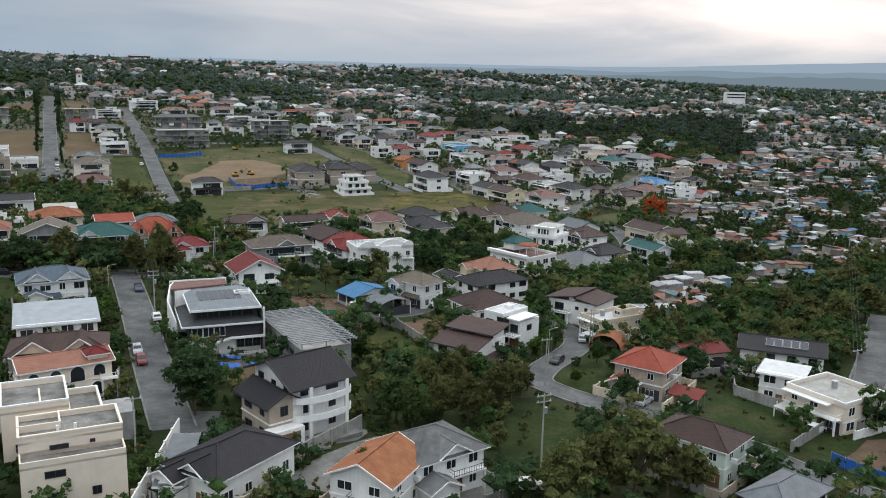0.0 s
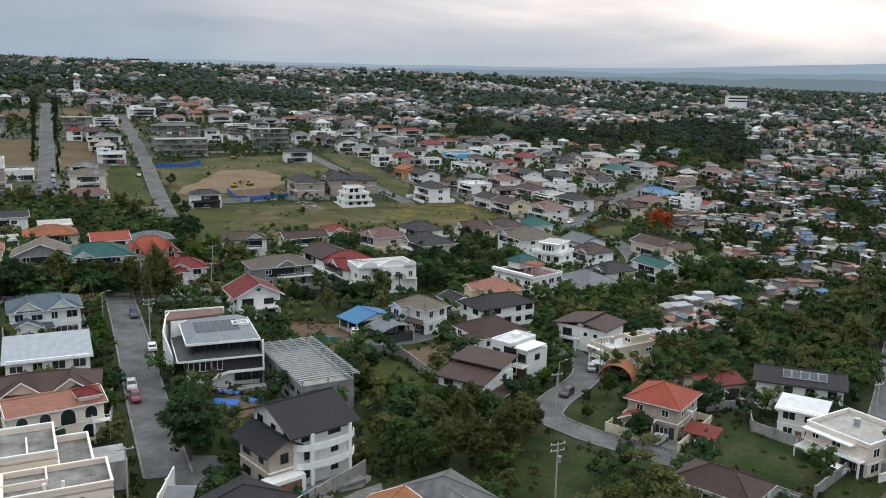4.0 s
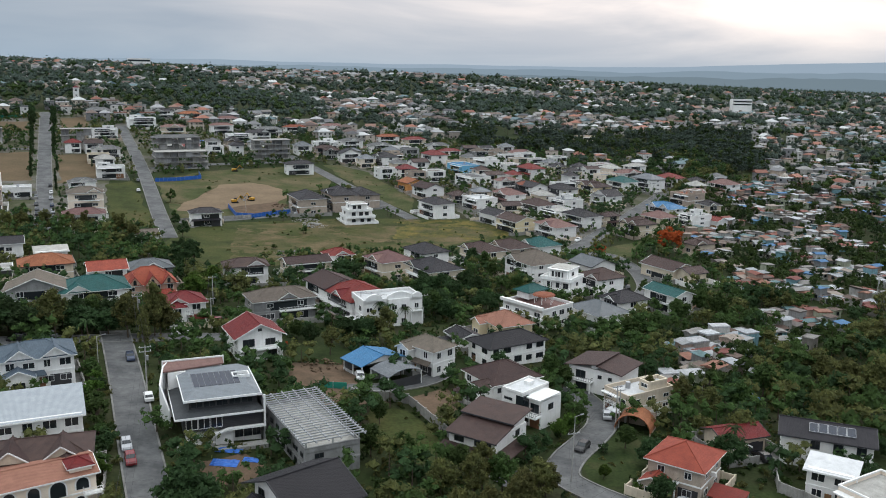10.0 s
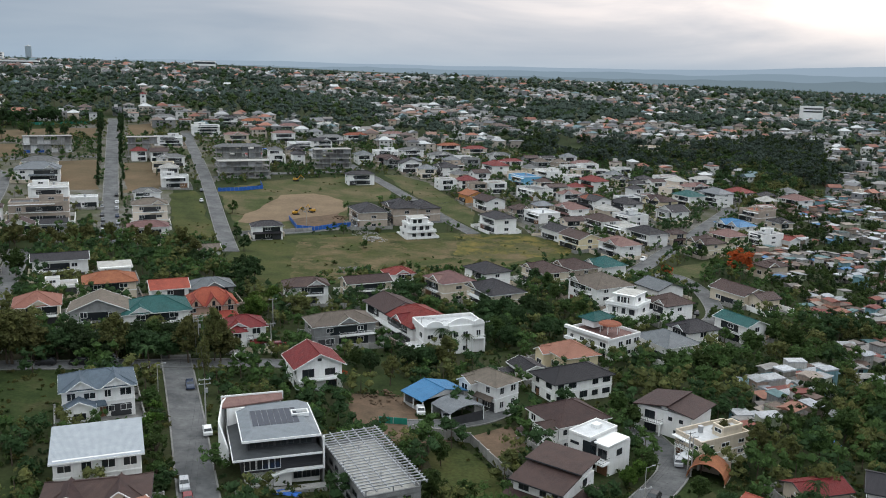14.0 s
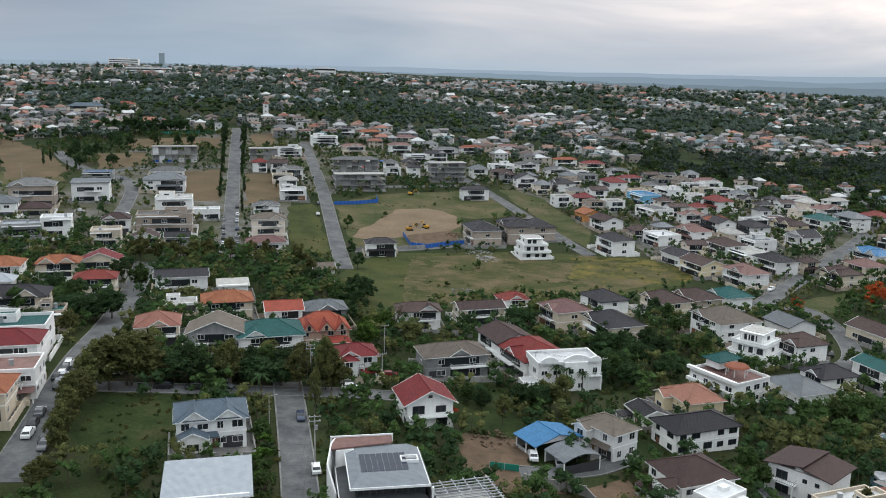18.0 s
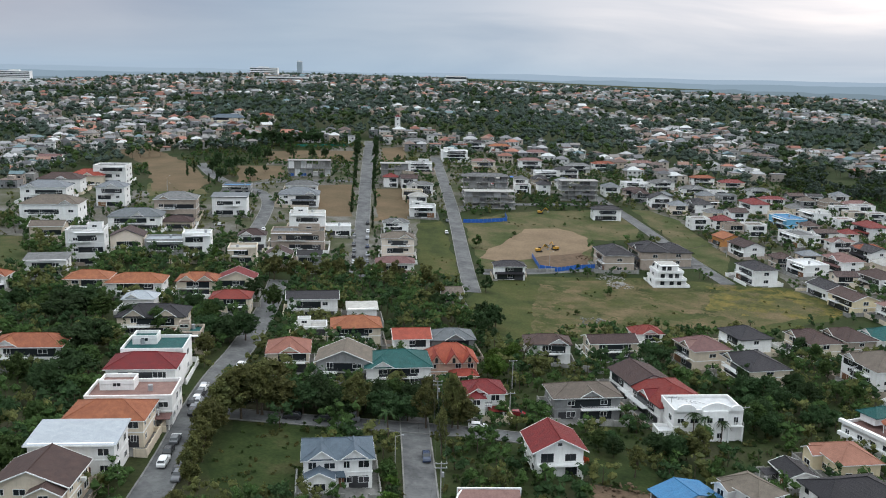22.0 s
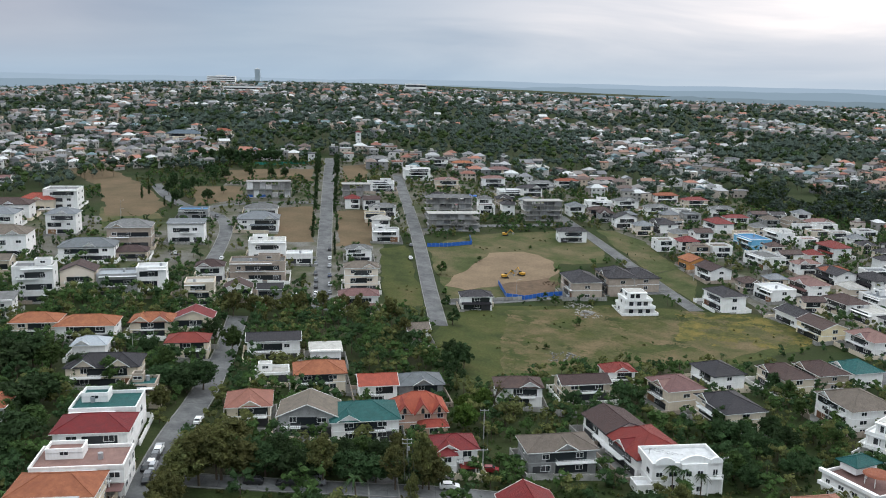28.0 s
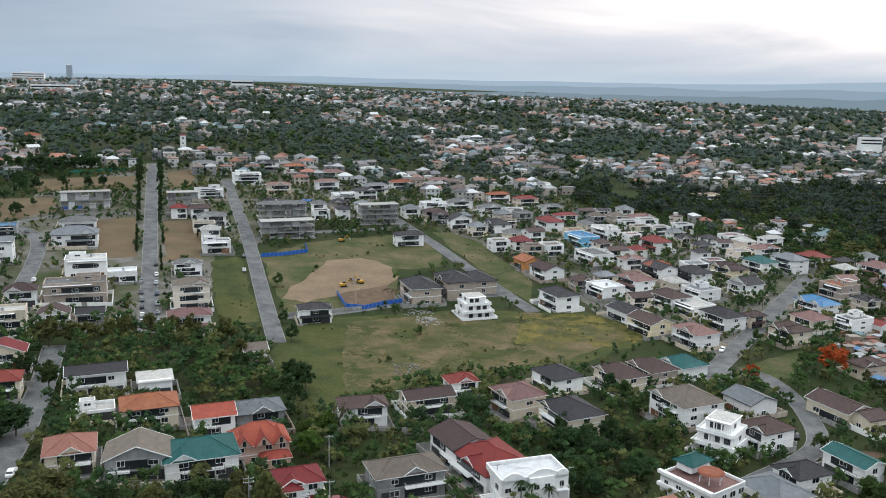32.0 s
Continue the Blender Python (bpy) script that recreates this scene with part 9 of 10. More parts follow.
for j in range(22):
    for i in range(60):
        x, y = -540 + i * 9 + FR.uniform(-3, 3), 735 + j * 9 + FR.uniform(-3, 3)
        if math.hypot(x + 340, y - 832) < 16 or clear(x, y) or near_road(x, y, 5) or room(x, y) < 5 or any(in_poly(x, y, p) for p in OPEN):
            continue
        if FR.random() < 0.24 and not near_road(x, y, 9):
            far_house(houses, x, y, radians(24 + FR.choice((0, 90))), FR.uniform(8, 12), FR.uniform(7, 9), FR.choice((5.8, 6.4, 7)), FR.choice(("hip", "flat", "hip")))
        elif FR.random() < 0.8:
            far_tree(woods, x, y, FR.uniform(3, 5), FR.uniform(6, 10), 0)
for ring, (r0, r1, step) in enumerate(((380, 1000, 12.5), (1000, 1700, 17), (1700, 3200, 28))):
    n = int(r1 / step) + 1
    for j in range(0, n):
        for i in range(-n, n):
            y, x = j * step + FR.uniform(-0.45, 0.45) * step, i * step + FR.uniform(-0.45, 0.45) * step
            rr = math.hypot(x, y)
            az = math.degrees(math.atan2(x, y))
            if not r0 < rr < r1 or not -56 < az < 34 or not clear(x, y):
                continue
            wood = noise.noise(Vector((x * 0.006, y * 0.006, 3.1))) + 0.7 * noise.noise(Vector((x * 0.021, y * 0.021, 7.7)))
            hill = -35 < az < -8 and 860 < rr < 1500
            east = max(0.0, min(1.0, (az + 5) / 20))
            if ring == 2 and az > 12 and FR.random() < 0.6 or wood > 0.06 + 0.10 * east - (0.16 if hill else 0.0):
                far_tree(woods, x, y, FR.uniform(3.8, 6.4) * (1 + 0.2 * ring), FR.uniform(8, 14), ring)
            elif FR.random() < 0.66:
                k = FR.uniform(0.55, 0.85) + 0.2 * (1 - east) + 0.2 * ring
                tall = FR.choice((2.8, 3.2, 5.2, 5.6, 6.0, 7.5) if ring < 2 else (4, 6, 8))
                far_house(houses, x, y, radians(24 + FR.choice((0, 90)) + FR.gauss(0, 14)), FR.uniform(7.5, 13) * k, FR.uniform(6.5, 10) * k, tall, FR.choice(("hip", "gab", "flat", "hip")), windows=rr < 1250)
                if FR.random() < 0.9:
                    a = FR.uniform(3.3, 6.1)
                    far_tree(woods, x + math.cos(a) * step * 0.5, y + math.sin(a) * step * 0.45, FR.uniform(2.2, 4.2) * (1 + 0.2 * ring), FR.uniform(5, 9), ring)
            else:
                far_tree(woods, x, y, FR.uniform(2.6, 5.0), FR.uniform(5, 10), ring)
ob = new("distant_houses", houses.mesh("distant_houses", FAR_WALL, FAR_ROOF, GLASS))
tagged(ob, "crowded pale houses with mixed roofs over the far hills", "houses", kind="stuff")
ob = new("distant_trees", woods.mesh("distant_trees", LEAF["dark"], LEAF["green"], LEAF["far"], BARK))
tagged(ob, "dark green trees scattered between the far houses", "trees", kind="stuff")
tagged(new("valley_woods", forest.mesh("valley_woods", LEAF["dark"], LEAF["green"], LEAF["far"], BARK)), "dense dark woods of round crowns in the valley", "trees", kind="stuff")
ob = new("packed_shacks", shacks.mesh("packed_shacks", SHANTY_WALL, SHANTY_ROOF, GLASS))
tagged(ob, "tightly packed small houses under patched sheet roofs", "houses", kind="stuff")
ob = new("settlement_trees", shacks_green.mesh("settlement_trees", LEAF["dark"], LEAF["green"], LEAF["olive"], BARK))
tagged(ob, "trees squeezed between the packed small houses", "trees", kind="stuff")


def hills(name, radius, base, swing, scale, seed, color, label, rise=0.0):
    """A line of hills or plain far behind the town, its haze painted as a glowing colour."""
    s = Shape()
    rows = []
    for i in range(241):
        az = radians(-75 + 130 * i / 240)
        k = noise.noise(Vector((i * scale, seed, 0))) + 0.5 * noise.noise(Vector((i * scale * 3.1, seed, 4))) + 0.2 * noise.noise(Vector((i * scale * 11, seed, 8)))
        up_ = rise * max(0.0, min(1.0, (math.degrees(az) - 8) / 22)) ** 1.5
        rows.append((radius * math.sin(az), radius * math.cos(az), base + swing * k + up_))
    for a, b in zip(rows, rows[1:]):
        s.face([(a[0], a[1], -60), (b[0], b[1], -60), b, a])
    m = bpy.data.materials.new(name)
    m.use_nodes = True
    p = m.node_tree.nodes["Principled BSDF"]
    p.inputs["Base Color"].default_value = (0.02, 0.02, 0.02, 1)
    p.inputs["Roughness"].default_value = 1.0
    # an even glow in the haze's colour replaces lit ground
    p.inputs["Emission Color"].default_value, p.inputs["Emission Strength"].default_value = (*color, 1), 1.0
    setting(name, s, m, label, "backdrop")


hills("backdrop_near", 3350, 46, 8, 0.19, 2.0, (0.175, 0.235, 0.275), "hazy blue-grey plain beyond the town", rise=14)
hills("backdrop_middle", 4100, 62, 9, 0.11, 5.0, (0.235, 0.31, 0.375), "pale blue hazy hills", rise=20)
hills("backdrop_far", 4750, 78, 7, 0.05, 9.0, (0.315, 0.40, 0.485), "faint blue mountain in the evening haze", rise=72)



# ---- cars ----
def car_meshes():
    """Body, cabin glass and wheel of a small car, 4.3 m long, facing +x."""
    b = Shape()
    prof = [(-2.15, 0.35), (-2.15, 0.85), (-1.9, 1.0), (-1.35, 1.48), (0.35, 1.5), (1.05, 1.02), (1.95, 0.88), (2.15, 0.6), (2.12, 0.3)]
    n = len(prof)
    rows = []
    for y, pull in ((-0.86, 1), (-0.80, 0), (0.80, 0), (0.86, 1)):
        rows.append([(x, y * (0.86 if z > 1.2 else 1), z - (0.05 if pull else 0)) for x, z in prof])
    pts = [p for r in rows for p in r]
    fs = [(k * n + i, k * n + (i + 1) % n, (k + 1) * n + (i + 1) % n, (k + 1) * n + i) for k in range(3) for i in range(n)]
    b.solid(pts, [f[::-1] for f in fs] + [tuple(range(n)), tuple(range(4 * n - 1, 3 * n - 1, -1))])
    g = Shape()
    g.solid([(x, y, z) for y in (-0.79, 0.79) for x, z in ((-1.66, 1.04), (-1.3, 1.43), (0.3, 1.45), (0.86, 1.06))], [(0, 1, 2, 3), (7, 6, 5, 4)])
    g2 = Shape()
    g2.face([(0.43, -0.66, 1.475), (0.43, 0.66, 1.475), (1.02, 0.74, 1.07), (1.02, -0.74, 1.07)])
    g3 = Shape()
    g3.face([(-1.44, 0.66, 1.44), (-1.44, -0.66, 1.44), (-1.87, -0.74, 1.06), (-1.87, 0.74, 1.06)])
    w = Shape().bar((0, -0.1, 0), (0, 0.1, 0), 0.33, 12)
    return b, [s.mesh(k, GLASS) for s, k in ((g, "side_glass"), (g2, "windscreen"), (g3, "rear_window"))], w.mesh("wheel", RUBBER)


CAR_BODY, CAR_GLASS, CAR_WHEEL = car_meshes()
CAR_MESH = {k: CAR_BODY.mesh("body", m) for k, m in CAR.items()}
for m in CAR_MESH.values():
    m.polygons.foreach_set("use_smooth", [False] * len(m.polygons))


def car(x, y, yaw, color="white", van=False):
    ob = thing("van" if van else "car", x, y, yaw, f"{color} {'van' if van else 'car'} parked at the side of the road", "van" if van else "car", "parked cars", z=G(x, y) + 0.1)
    k = Matrix.Diagonal((1.15, 1.14, 1.34, 1)) if van else Matrix.Diagonal((1.12, 1.1, 1.14, 1))
    part("body", CAR_MESH[color], None, ob, m=k)
    for g in CAR_GLASS:
        part(g.name.split(".")[0], g, None, ob, m=k @ pose(0, 0, 0.004))
    for sx in (-1.3, 1.3):
        for sy in (-0.8, 0.8):
            part("wheel", CAR_WHEEL, None, ob, m=pose(sx * 1.12, sy * 1.1, 0.33))
    return ob


# ---- poles and cables ----
POLES = []


def pole(x, y, h, arms=1, yaw=24, lamp=False):
    ob = thing("utility_pole", x, y, yaw, "grey concrete utility pole with steel crossarms" if not lamp else "slim white street lamp post", "pole", "utility poles")
    part("shaft", Shape().bar((0, 0, -1), (0, 0, h), 0.17 if not lamp else 0.1, 8, 0.11 if not lamp else 0.07), POLEM, ob)
    if lamp:
        part("arm", Shape().bar((0, 0, h - 0.1), (1.6, 0, h + 0.25), 0.05, 5), POLEM, ob)
        part("lamp_head", Shape().box(1.3, -0.12, h + 0.16, 2.0, 0.12, h + 0.3), STEEL, ob)
    else:
        for k in range(arms):
            part("crossarm", Shape().box(-1.3, -0.07, h - 0.35 - 1.0 * k, 1.3, 0.07, h - 0.2 - 1.0 * k), STEEL, ob)
            for u in (-1.1, 0.0, 1.1):
                part("insulator", Shape().bar((u, 0, h - 0.2 - 1.0 * k), (u, 0, h + 0.08 - 1.0 * k), 0.06, 6), TRIM, ob)
        if arms > 1:
            part("transformer", Shape().bar((0.38, 0, h - 3.2), (0.38, 0, h - 2.2), 0.28, 10), STEEL, ob)
    POLES.append((x, y, G(x, y) + h, yaw))
    return ob


def cable(a, b, sag=0.9):
    """Three cables slung between two poles."""
    xa, ya, za, wa = POLES[a]
    xb, yb, zb, wb = POLES[b]
    ob = tagged(new("power_cable"), "black power cables slung between poles", "cable")
    for u in (-1.1, 0.0, 1.1):
        s = Shape()
        line = []
        for i in range(9):
            k = i / 8
            c, q = math.cos(radians(wa)), math.sin(radians(wa))
            p = (xa + (xb - xa) * k + u * c, ya + (yb - ya) * k + u * q, za + (zb - za) * k - sag * 4 * k * (1 - k))
            line.append(p)
        s.solid([(x + dx, y + dy, z + dz) for x, y, z in line for dx, dy, dz in ((0.02, 0, 0.02), (-0.02, 0, 0.02), (-0.02, 0, -0.02), (0.02, 0, -0.02))], [(4 * i + k, 4 * i + (k + 1) % 4, 4 * i + 4 + (k + 1) % 4, 4 * i + 4 + k) for i in range(8) for k in range(4)])
        part("strand", s, WIREM, ob)
    return ob


# ---- the building site and odds and ends ----
def sheet_fence(pts, h, mat, label, name="site_fence"):
    ob = thing(name, pts[0][0], pts[0][1], 0, label, "fence")
    x0, y0, z0 = ob.matrix_basis.translation
    for (xa, ya), (xb, yb) in zip(pts, pts[1:]):
        n = max(1, int(math.hypot(xb - xa, yb - ya) / 2.4))
        for i in range(n):
            p = [(xa + (xb - xa) * k / n, ya + (yb - ya) * k / n) for k in (i, i + 0.97)]
            s = Shape()
            nx, ny = sides(p, 0.05)[0][0] - p[0][0], sides(p, 0.05)[0][1] - p[0][1]
            s.solid([(x - x0 + e * nx, y - y0 + e * ny, G(x, y) - z0 + z) for z in (-0.3, h) for (x, y), e in ((p[0], 1), (p[0], -1), (p[1], -1), (p[1], 1))], [(4, 5, 6, 7), (0, 1, 5, 4), (1, 2, 6, 5), (2, 3, 7, 6), (3, 0, 4, 7)])
            part("sheet", s, mat, ob)
            part("post", Shape().box(p[0][0] - x0 - 0.06, p[0][1] - y0 - 0.06, G(*p[0]) - z0 - 0.4, p[0][0] - x0 + 0.06, p[0][1] - y0 + 0.06, G(*p[0]) - z0 + h + 0.1), STEEL, ob)
    return ob


def tarpaulin(x, y, w, d, seed):
    rnd = random.Random(seed)
    s = Shape()
    n = 6
    z0 = G(x, y)
    s.v = [(w * (i / n - 0.5), d * (j / n - 0.5), G(x + w * (i / n - 0.5), y + d * (j / n - 0.5)) - z0 + 0.12 + rnd.uniform(0, 0.45) * (0 < i < n and 0 < j < n)) for j in range(n + 1) for i in range(n + 1)]
    s.f = [(j * (n + 1) + i, j * (n + 1) + i + 1, (j + 1) * (n + 1) + i + 1, (j + 1) * (n + 1) + i) for j in range(n) for i in range(n)]
    ob = tagged(new("tarpaulin", s.mesh("tarpaulin", TARP)), "crumpled blue tarpaulin spread over the ground", "tarpaulin")
    ob.matrix_basis = pose(x, y, z0)
    return ob


YELLOW = material("yellow_machine_paint", (0.55, 0.30, 0.03), (0.42, 0.22, 0.03), 0.5, bump=0.05)


def excavator(x, y, yaw, color=None):
    mat = color or YELLOW
    ob = thing("excavator", x, y, yaw, "yellow-orange excavator standing on the site", "excavator")
    for sy in (-0.95, 0.95):
        part("track", Shape().slab([(-1.7, sy - 0.25, 0.75), (1.7, sy - 0.25, 0.75), (1.7, sy + 0.25, 0.75), (-1.7, sy + 0.25, 0.75)], 0.75), RUBBER, ob)
    part("cab", Shape().box(-0.2, 0.0, 0.95, 1.1, 1.0, 2.6), GLASS, ob)
    part("engine_house", Shape().box(-1.9, -1.15, 0.85, 0.6, 1.1, 1.9), mat, ob)
    part("boom", Shape().bar((0.8, -0.4, 1.4), (3.0, -0.4, 4.0), 0.24, 4), mat, ob)
    part("stick", Shape().bar((3.0, -0.4, 4.0), (4.8, -0.4, 2.0), 0.2, 4), mat, ob)
    part("bucket", Shape().box(4.4, -0.8, 1.1, 5.3, 0.0, 2.0), STEEL, ob)
    return ob


def basket_board(x, y, yaw):
    ob = thing("basketball_hoop", x, y, yaw, "white basketball backboard on a steel post by the road", "hoop")
    part("post", Shape().bar((0, 0, -0.5), (0, 0, 3.6), 0.09, 6), STEEL, ob)
    part("backboard", Shape().box(-0.9, -0.45, 2.9, 0.9, -0.38, 4.1), TRIM, ob)
    part("rim", Shape().bar((0, -0.9, 3.05), (0, -0.9, 3.09), 0.23, 10), RUST, ob)
    return ob


def pool(x, y, yaw, w, d):
    ob = thing("swimming_pool", x, y, yaw, "small blue swimming pool with a pale rim", "pool")
    part("rim", parapet(w + 1.2, d + 1.2, 0.3, 0.1, 0.6), KERBM, ob)
    part("water", Shape().box(-w / 2, -d / 2, -0.4, w / 2, d / 2, 0.28), POOL, ob)
    return ob


def barrel_shed(x, y, yaw, w, d, h):
    ob = thing("shed", x, y, yaw, "small shed with a curved rust-orange sheet roof", "shed")
    s = Shape()
    n = 10
    arc = [(-w / 2 * math.cos(math.pi * i / n), 0.6 + (h - 0.6) * math.sin(math.pi * i / n)) for i in range(n + 1)]
    for (xa, za), (xb, zb) in zip(arc, arc[1:]):
        s.solid([(xa, -d / 2, za), (xb, -d / 2, zb), (xb, d / 2, zb), (xa, d / 2, za), (xa * 0.96, -d / 2, za - 0.08), (xb * 0.96, -d / 2, zb - 0.08), (xb * 0.96, d / 2, zb - 0.08), (xa * 0.96, d / 2, za - 0.08)], [(0, 1, 2, 3), (7, 6, 5, 4), (0, 4, 5, 1), (2, 6, 7, 3)])
    part("roof", s, ROOF["O"], ob)
    part("back_wall", Shape().box(-w / 2 + 0.2, d / 2 - 0.3, -0.3, w / 2 - 0.2, d / 2 - 0.1, h * 0.8), WALL["b"], ob)
    for sx in (-1, 1):
        part("side_wall", Shape().box(sx * (w / 2 - 0.15) - 0.1, -d / 2, -0.3, sx * (w / 2 - 0.15) + 0.1, d / 2, 0.75), WALL["b"], ob)
    return ob


def rubble(x, y, r, seed, mat, label="heap of broken rubble and soil"):
    rnd = random.Random(seed)
    s = Shape()
    for _ in range(60):
        a, q = rnd.uniform(0, 6.28), r * math.sqrt(rnd.random())
        px, py = q * math.cos(a), q * math.sin(a)
        k = rnd.uniform(0.2, 0.6)
        z = G(x + px, y + py) - G(x, y) + max(0, (1 - q / r)) * 0.9
        s.solid([(px + v[0] * k * rnd.uniform(0.6, 1.2), py + v[1] * k * rnd.uniform(0.6, 1.2), z + v[2] * k * 0.7) for v in ICO], ICO_F)
    ob = tagged(new("rubble", s.mesh("rubble", mat)), label, "rubble", kind="stuff")
    ob.matrix_basis = pose(x, y, G(x, y))
    return ob


car(-66.3, 197.7, 113, "white")
car(-62.3, 173.1, -67, "silver")
car(-59.5, 167.3, -66, "red")
car(-79.1, 222.9, -66, "blue")
car(34.3, 206.2, 82, "silver")
car(25.9, 187.2, 241, "black")
car(13.6, 123.7, 364, "white")
car(48.8, 165.0, 234, "white")
car(-117.5, 227.9, 200, "black")
car(-110.3, 230.6, 201, "black")
car(-104.1, 234.1, 21, "grey")
car(-74.3, 247.7, 17, "white")
car(-128.7, 190.9, 111, "white")
car(-133.6, 201.8, 114, "grey")
car(-131.3, 196.2, 114, "black")
car(-122.2, 187.0, 291, "grey")
car(-143.0, 224.1, 112, "silver")
car(-141.0, 219.6, 112, "grey")
car(-147.1, 232.6, 112, "white")
car(-139.9, 217.6, 114, "black")
car(-144.9, 227.8, 112, "black")
car(-212.0, 463.9, 294, "grey")
car(-218.1, 494.8, 114, "black")
car(-210.3, 477.8, 114, "white")
car(-204.3, 464.0, 114, "silver")
car(-203.9, 446.3, 294, "black")
car(-196.7, 447.4, 114, "blue")
car(-198.6, 435.4, 114, "grey")
car(-189.7, 432.3, 114, "silver")
car(-193.7, 424.7, 114, "black")
car(-184.0, 419.2, 114, "grey")
car(-188.4, 413.6, 114, "white")
car(-178.2, 406.7, 114, "grey")
car(-184.1, 404.2, 114, "silver")
car(-173.1, 502.6, 112, "white")
car(-181.8, 528.3, 112, "grey")
car(-79.7, 475.7, 37, "silver")
car(60.9, 434.3, 244, "white")
car(66.2, 341.8, 83, "black")
car(-194.3, 405.4, 384, "white")
car(-257.5, 447.1, 113, "white")
car(-311.6, 532.1, 130, "grey")
car(-162.0, 397.4, 204, "grey")
car(-283.2, 443.9, 203, "white")
car(-105.8, 236.7, 21, "grey")
car(-67.4, 262.3, 14, "red")
car(-74.0, 247.6, 17, "white")
car(-143.9, 223.0, 112, "black")
car(-144.2, 225.6, 112, "white")
car(-146.1, 229.9, 112, "grey")
car(-147.9, 234.0, 112, "silver")
car(-133.7, 202.0, 114, "white")
car(-129.1, 191.5, 111, "white")
car(-123.9, 189.8, 111, "black")
car(-133.7, 231.7, 20, "white")
car(-140.5, 233.5, 292, "white")
car(-149.5, 254.8, 108, "white")
car(-23.1, 222.0, 100, "white", van=True)
car(-17.1, 220.9, 100, "silver")
pole(-67.7, 201.0, 11.0, 2)
pole(-85.4, 247.5, 11.0, 2)
pole(16.3, 130.2, 13.0, 2)
pole(21.5, 171.7, 10.0, 1)
pole(35.6, 202.6, 9.0, 1)
pole(-47.0, 127.6, 9.0, 1)
pole(-42.2, 149.6, 6.0, 1, lamp=True)
pole(23.3, 182.4, 9.0, 1, lamp=True)
pole(35.8, 200.3, 9.0, 1)
pole(-50.9, 491.4, 9.0, 1)
pole(23.0, 340.3, 9.0, 1)
pole(-202.0, 297.4, 8.0, 1, lamp=True)
pole(-67.8, 255.3, 9.0, 1)
pole(-83.6, 214.6, 8.0, 1, lamp=True)
pole(-74.8, 283.7, 9.0, 1)
pole(-23.2, 532.3, 9.0, 1)
pole(-349.2, 488.4, 10.0, 1, lamp=True)
pole(-350.2, 422.8, 10.0, 1, lamp=True)
pole(-104.3, 461.1, 9.0, 1, lamp=True)
pole(-12.7, 553.8, 9.0, 1)
pole(82.5, 528.8, 9.0, 1)
pole(124.9, 557.6, 9.0, 1)
pole(-368.1, 513.8, 9.0, 1, lamp=True)
pole(-28.2, 277.7, 9.0, 1)
pole(-9.1, 283.5, 8.0, 1)
pole(86.2, 175.0, 10.0, 1)
pole(154.3, 329.6, 10.0, 2)
cable(0, 1)
cable(2, 3)
cable(3, 4)
cable(0, 5)
cable(9, 19)
cable(20, 21)
cable(25, 26)
cable(14, 12)
cable(23, 24)
sheet_fence([(-118.2, 481.1), (-108.9, 459.6), (-99.9, 459.7), (-92.2, 469.9), (-84.3, 476.3)], 2.2, TARP, "bright blue site fence round the excavation")
sheet_fence([(-173.2, 531.9), (-162.8, 538.7), (-151.3, 550.8), (-156.5, 564.1)], 2.2, TARP, "bright blue fence before the unfinished building")
sheet_fence([(-381.7, 705.8), (-359.1, 715.5), (-337.8, 729.1)], 2.0, GREENNET, "green net fence round the lots", "net_fence")
sheet_fence([(-31.8, 213.4), (-25.3, 214.0)], 1.6, GREENNET, "green net fence at the dirt lot", "net_fence")
sheet_fence([(66.4, 139.4), (69.3, 135.2), (72.1, 131.7)], 2.0, TARP, "blue fence round a dug plot")
sheet_fence([(-323.9, 589.3), (-310.8, 596.9)], 2.0, TARP, "blue boarding along the new building", "boarding")
tarpaulin(-43.5, 175.4, 5.0, 2.5, 410)
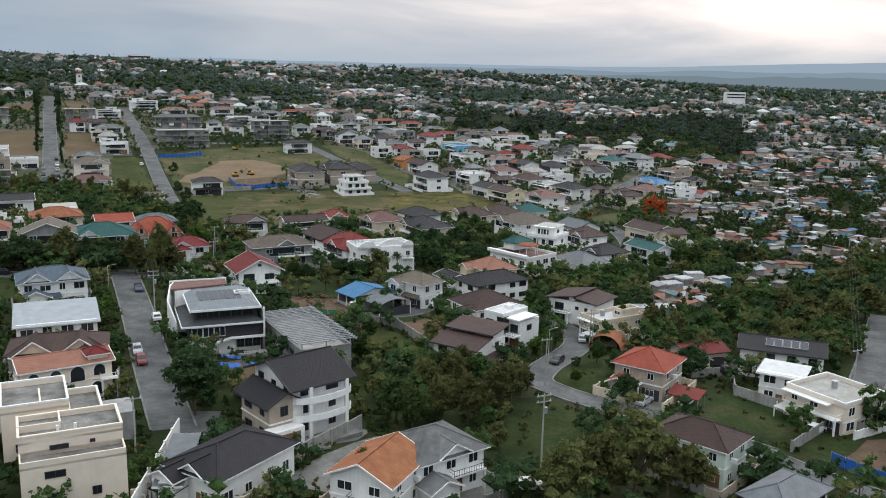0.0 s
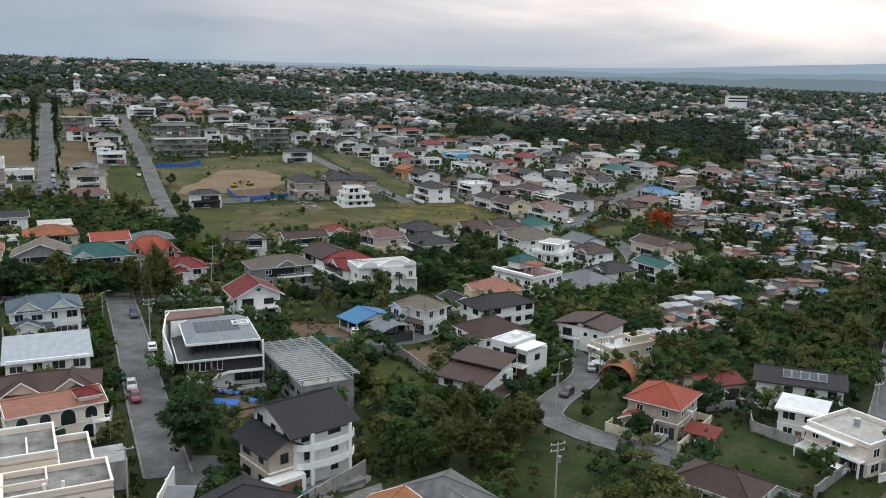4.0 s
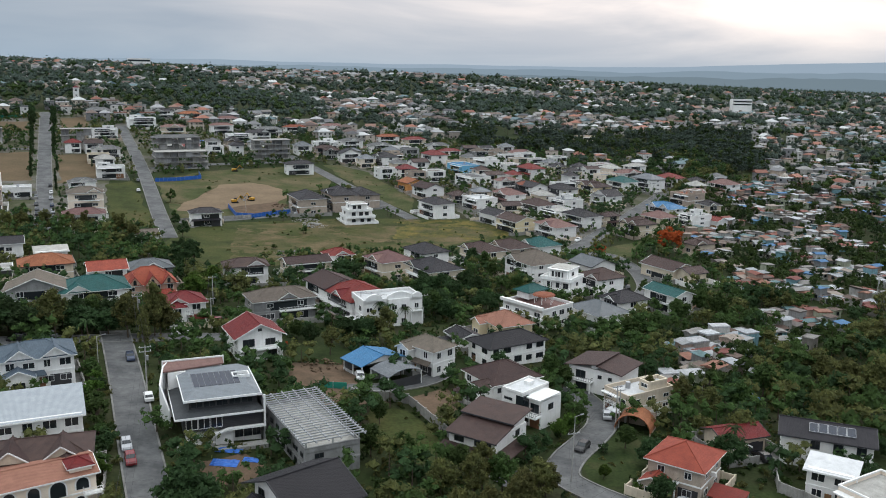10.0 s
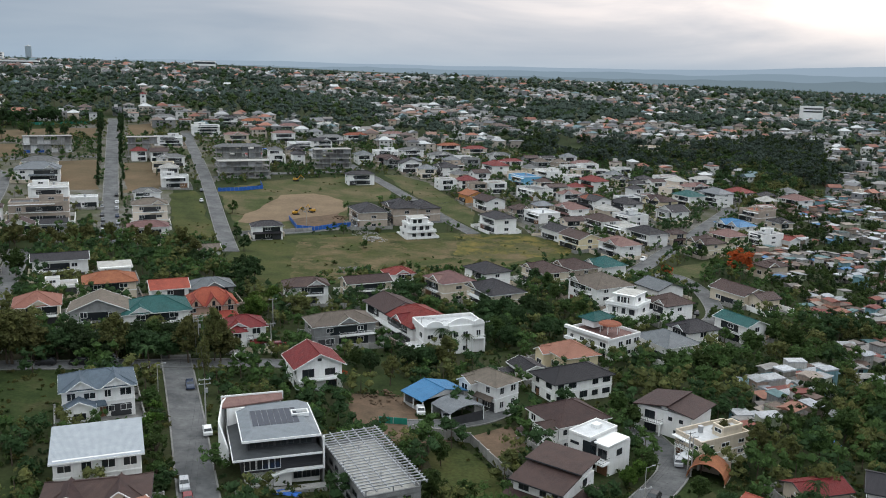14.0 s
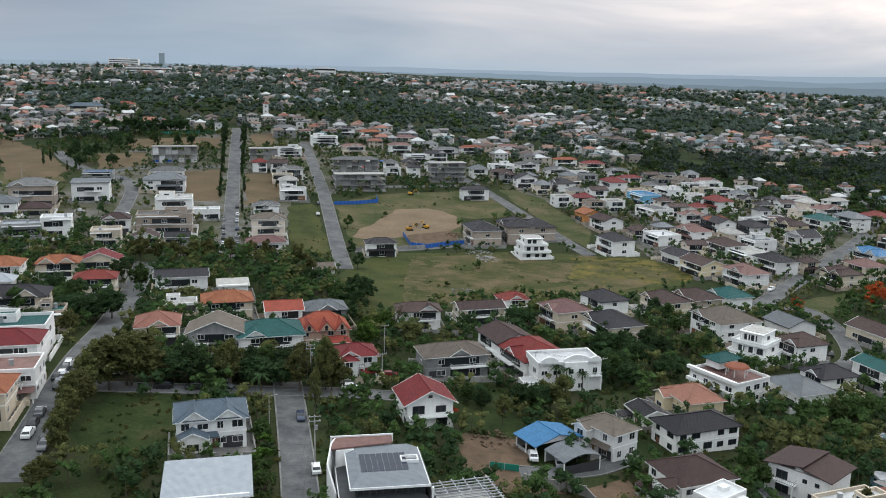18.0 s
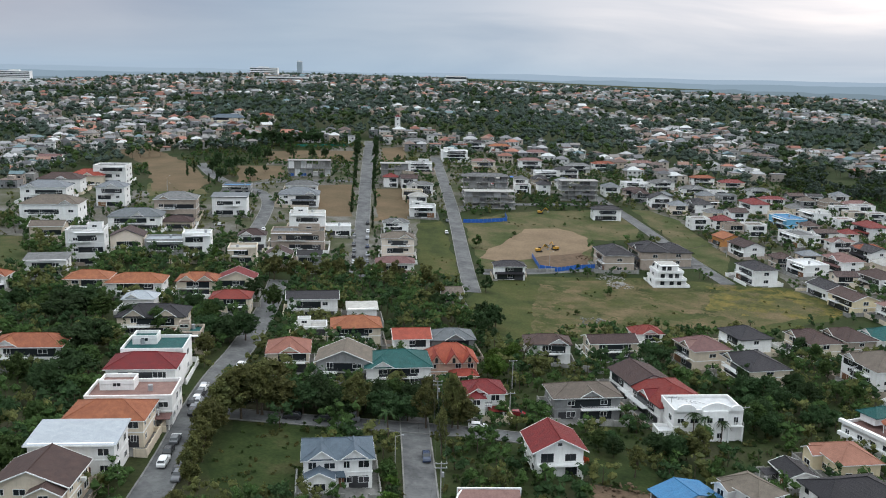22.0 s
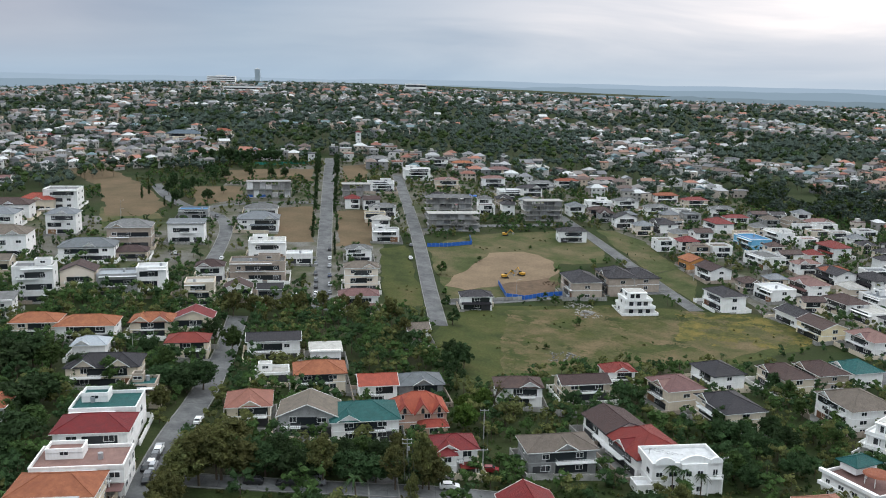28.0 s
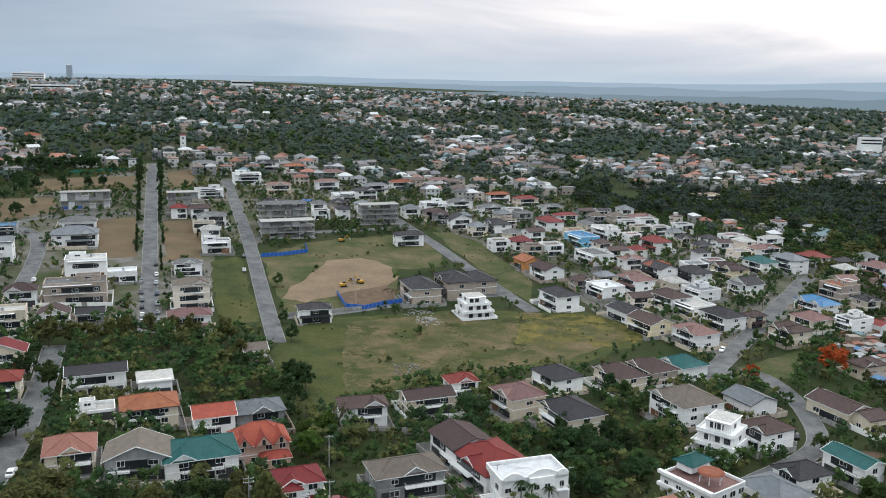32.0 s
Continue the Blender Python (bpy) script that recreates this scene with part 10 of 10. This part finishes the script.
tarpaulin(-38.6, 171.8, 3.0, 2.0, 445)
tarpaulin(-43.0, 169.7, 5.0, 3.0, 470)
tarpaulin(-167.7, 579.8, 5.0, 3.0, 520)
tarpaulin(-185.9, 680.0, 7.0, 5.0, 930)
tarpaulin(72.2, 225.6, 6.0, 5.0, 1420)
excavator(-117.6, 493.7, 30)
excavator(-110.8, 502.4, 150)
excavator(-138.0, 580.9, 20)
lean = thing("lean_to", 48.5, 164.5, -35, "open lean-to with a red sheet roof beside the house", "shed")
part("roof", Shape().slab([(-3.2, -2.2, 2.4), (3.2, -2.2, 2.4), (3.2, 2.2, 3.2), (-3.2, 2.2, 3.2)], 0.12), ROOF["R"], lean)
for u in (-3.0, 3.0):
    for v in (-2.0, 2.0):
        part("post", Shape().box(u - 0.08, v - 0.08, -0.5, u + 0.08, v + 0.08, 2.3 + (v + 2.2) * 0.18), STEEL, lean)
barrel_shed(39.5, 200.4, -25, 8, 6, 4.2)
basket_board(64.5, 386.7, 20)
pool(-22.0, 133.6, 24, 7, 3.2)
rubble(-74.4, 461.1, 7.0, 1295, CONC)
rubble(-67.5, 449.3, 6.0, 1330, CONC)
rubble(-32.7, 229.5, 6.0, 1340, EARTH)
rubble(-93.6, 494.4, 5.0, 1205, EARTH)
rubble(-69.0, 451.5, 5.0, 1560, CONC)
rubble(-67.9, 380.9, 8.0, 1600, KERBM)

# cars parked in the yards
YR = random.Random(9)
parked = 0
for x, y, yaw, w, d, near in PLOTTED:
    u, v = YR.uniform(-0.3, 0.3) * w, -d / 2 - 3.0
    cx, cy = x + u * math.cos(radians(yaw)) - v * math.sin(radians(yaw)), y + u * math.sin(radians(yaw)) + v * math.cos(radians(yaw))
    if near and parked < 26 and YR.random() < 0.5 and room(cx, cy) > 1.4 and not near_road(cx, cy, 0.5):
        parked += 1
        paint = YR.choice(("white", "silver", "grey", "black", "red"))
        tagged(car(cx, cy, yaw + 90 + YR.uniform(-6, 6), paint), f"{paint} car parked in the yard of a house", "car", "parked cars")
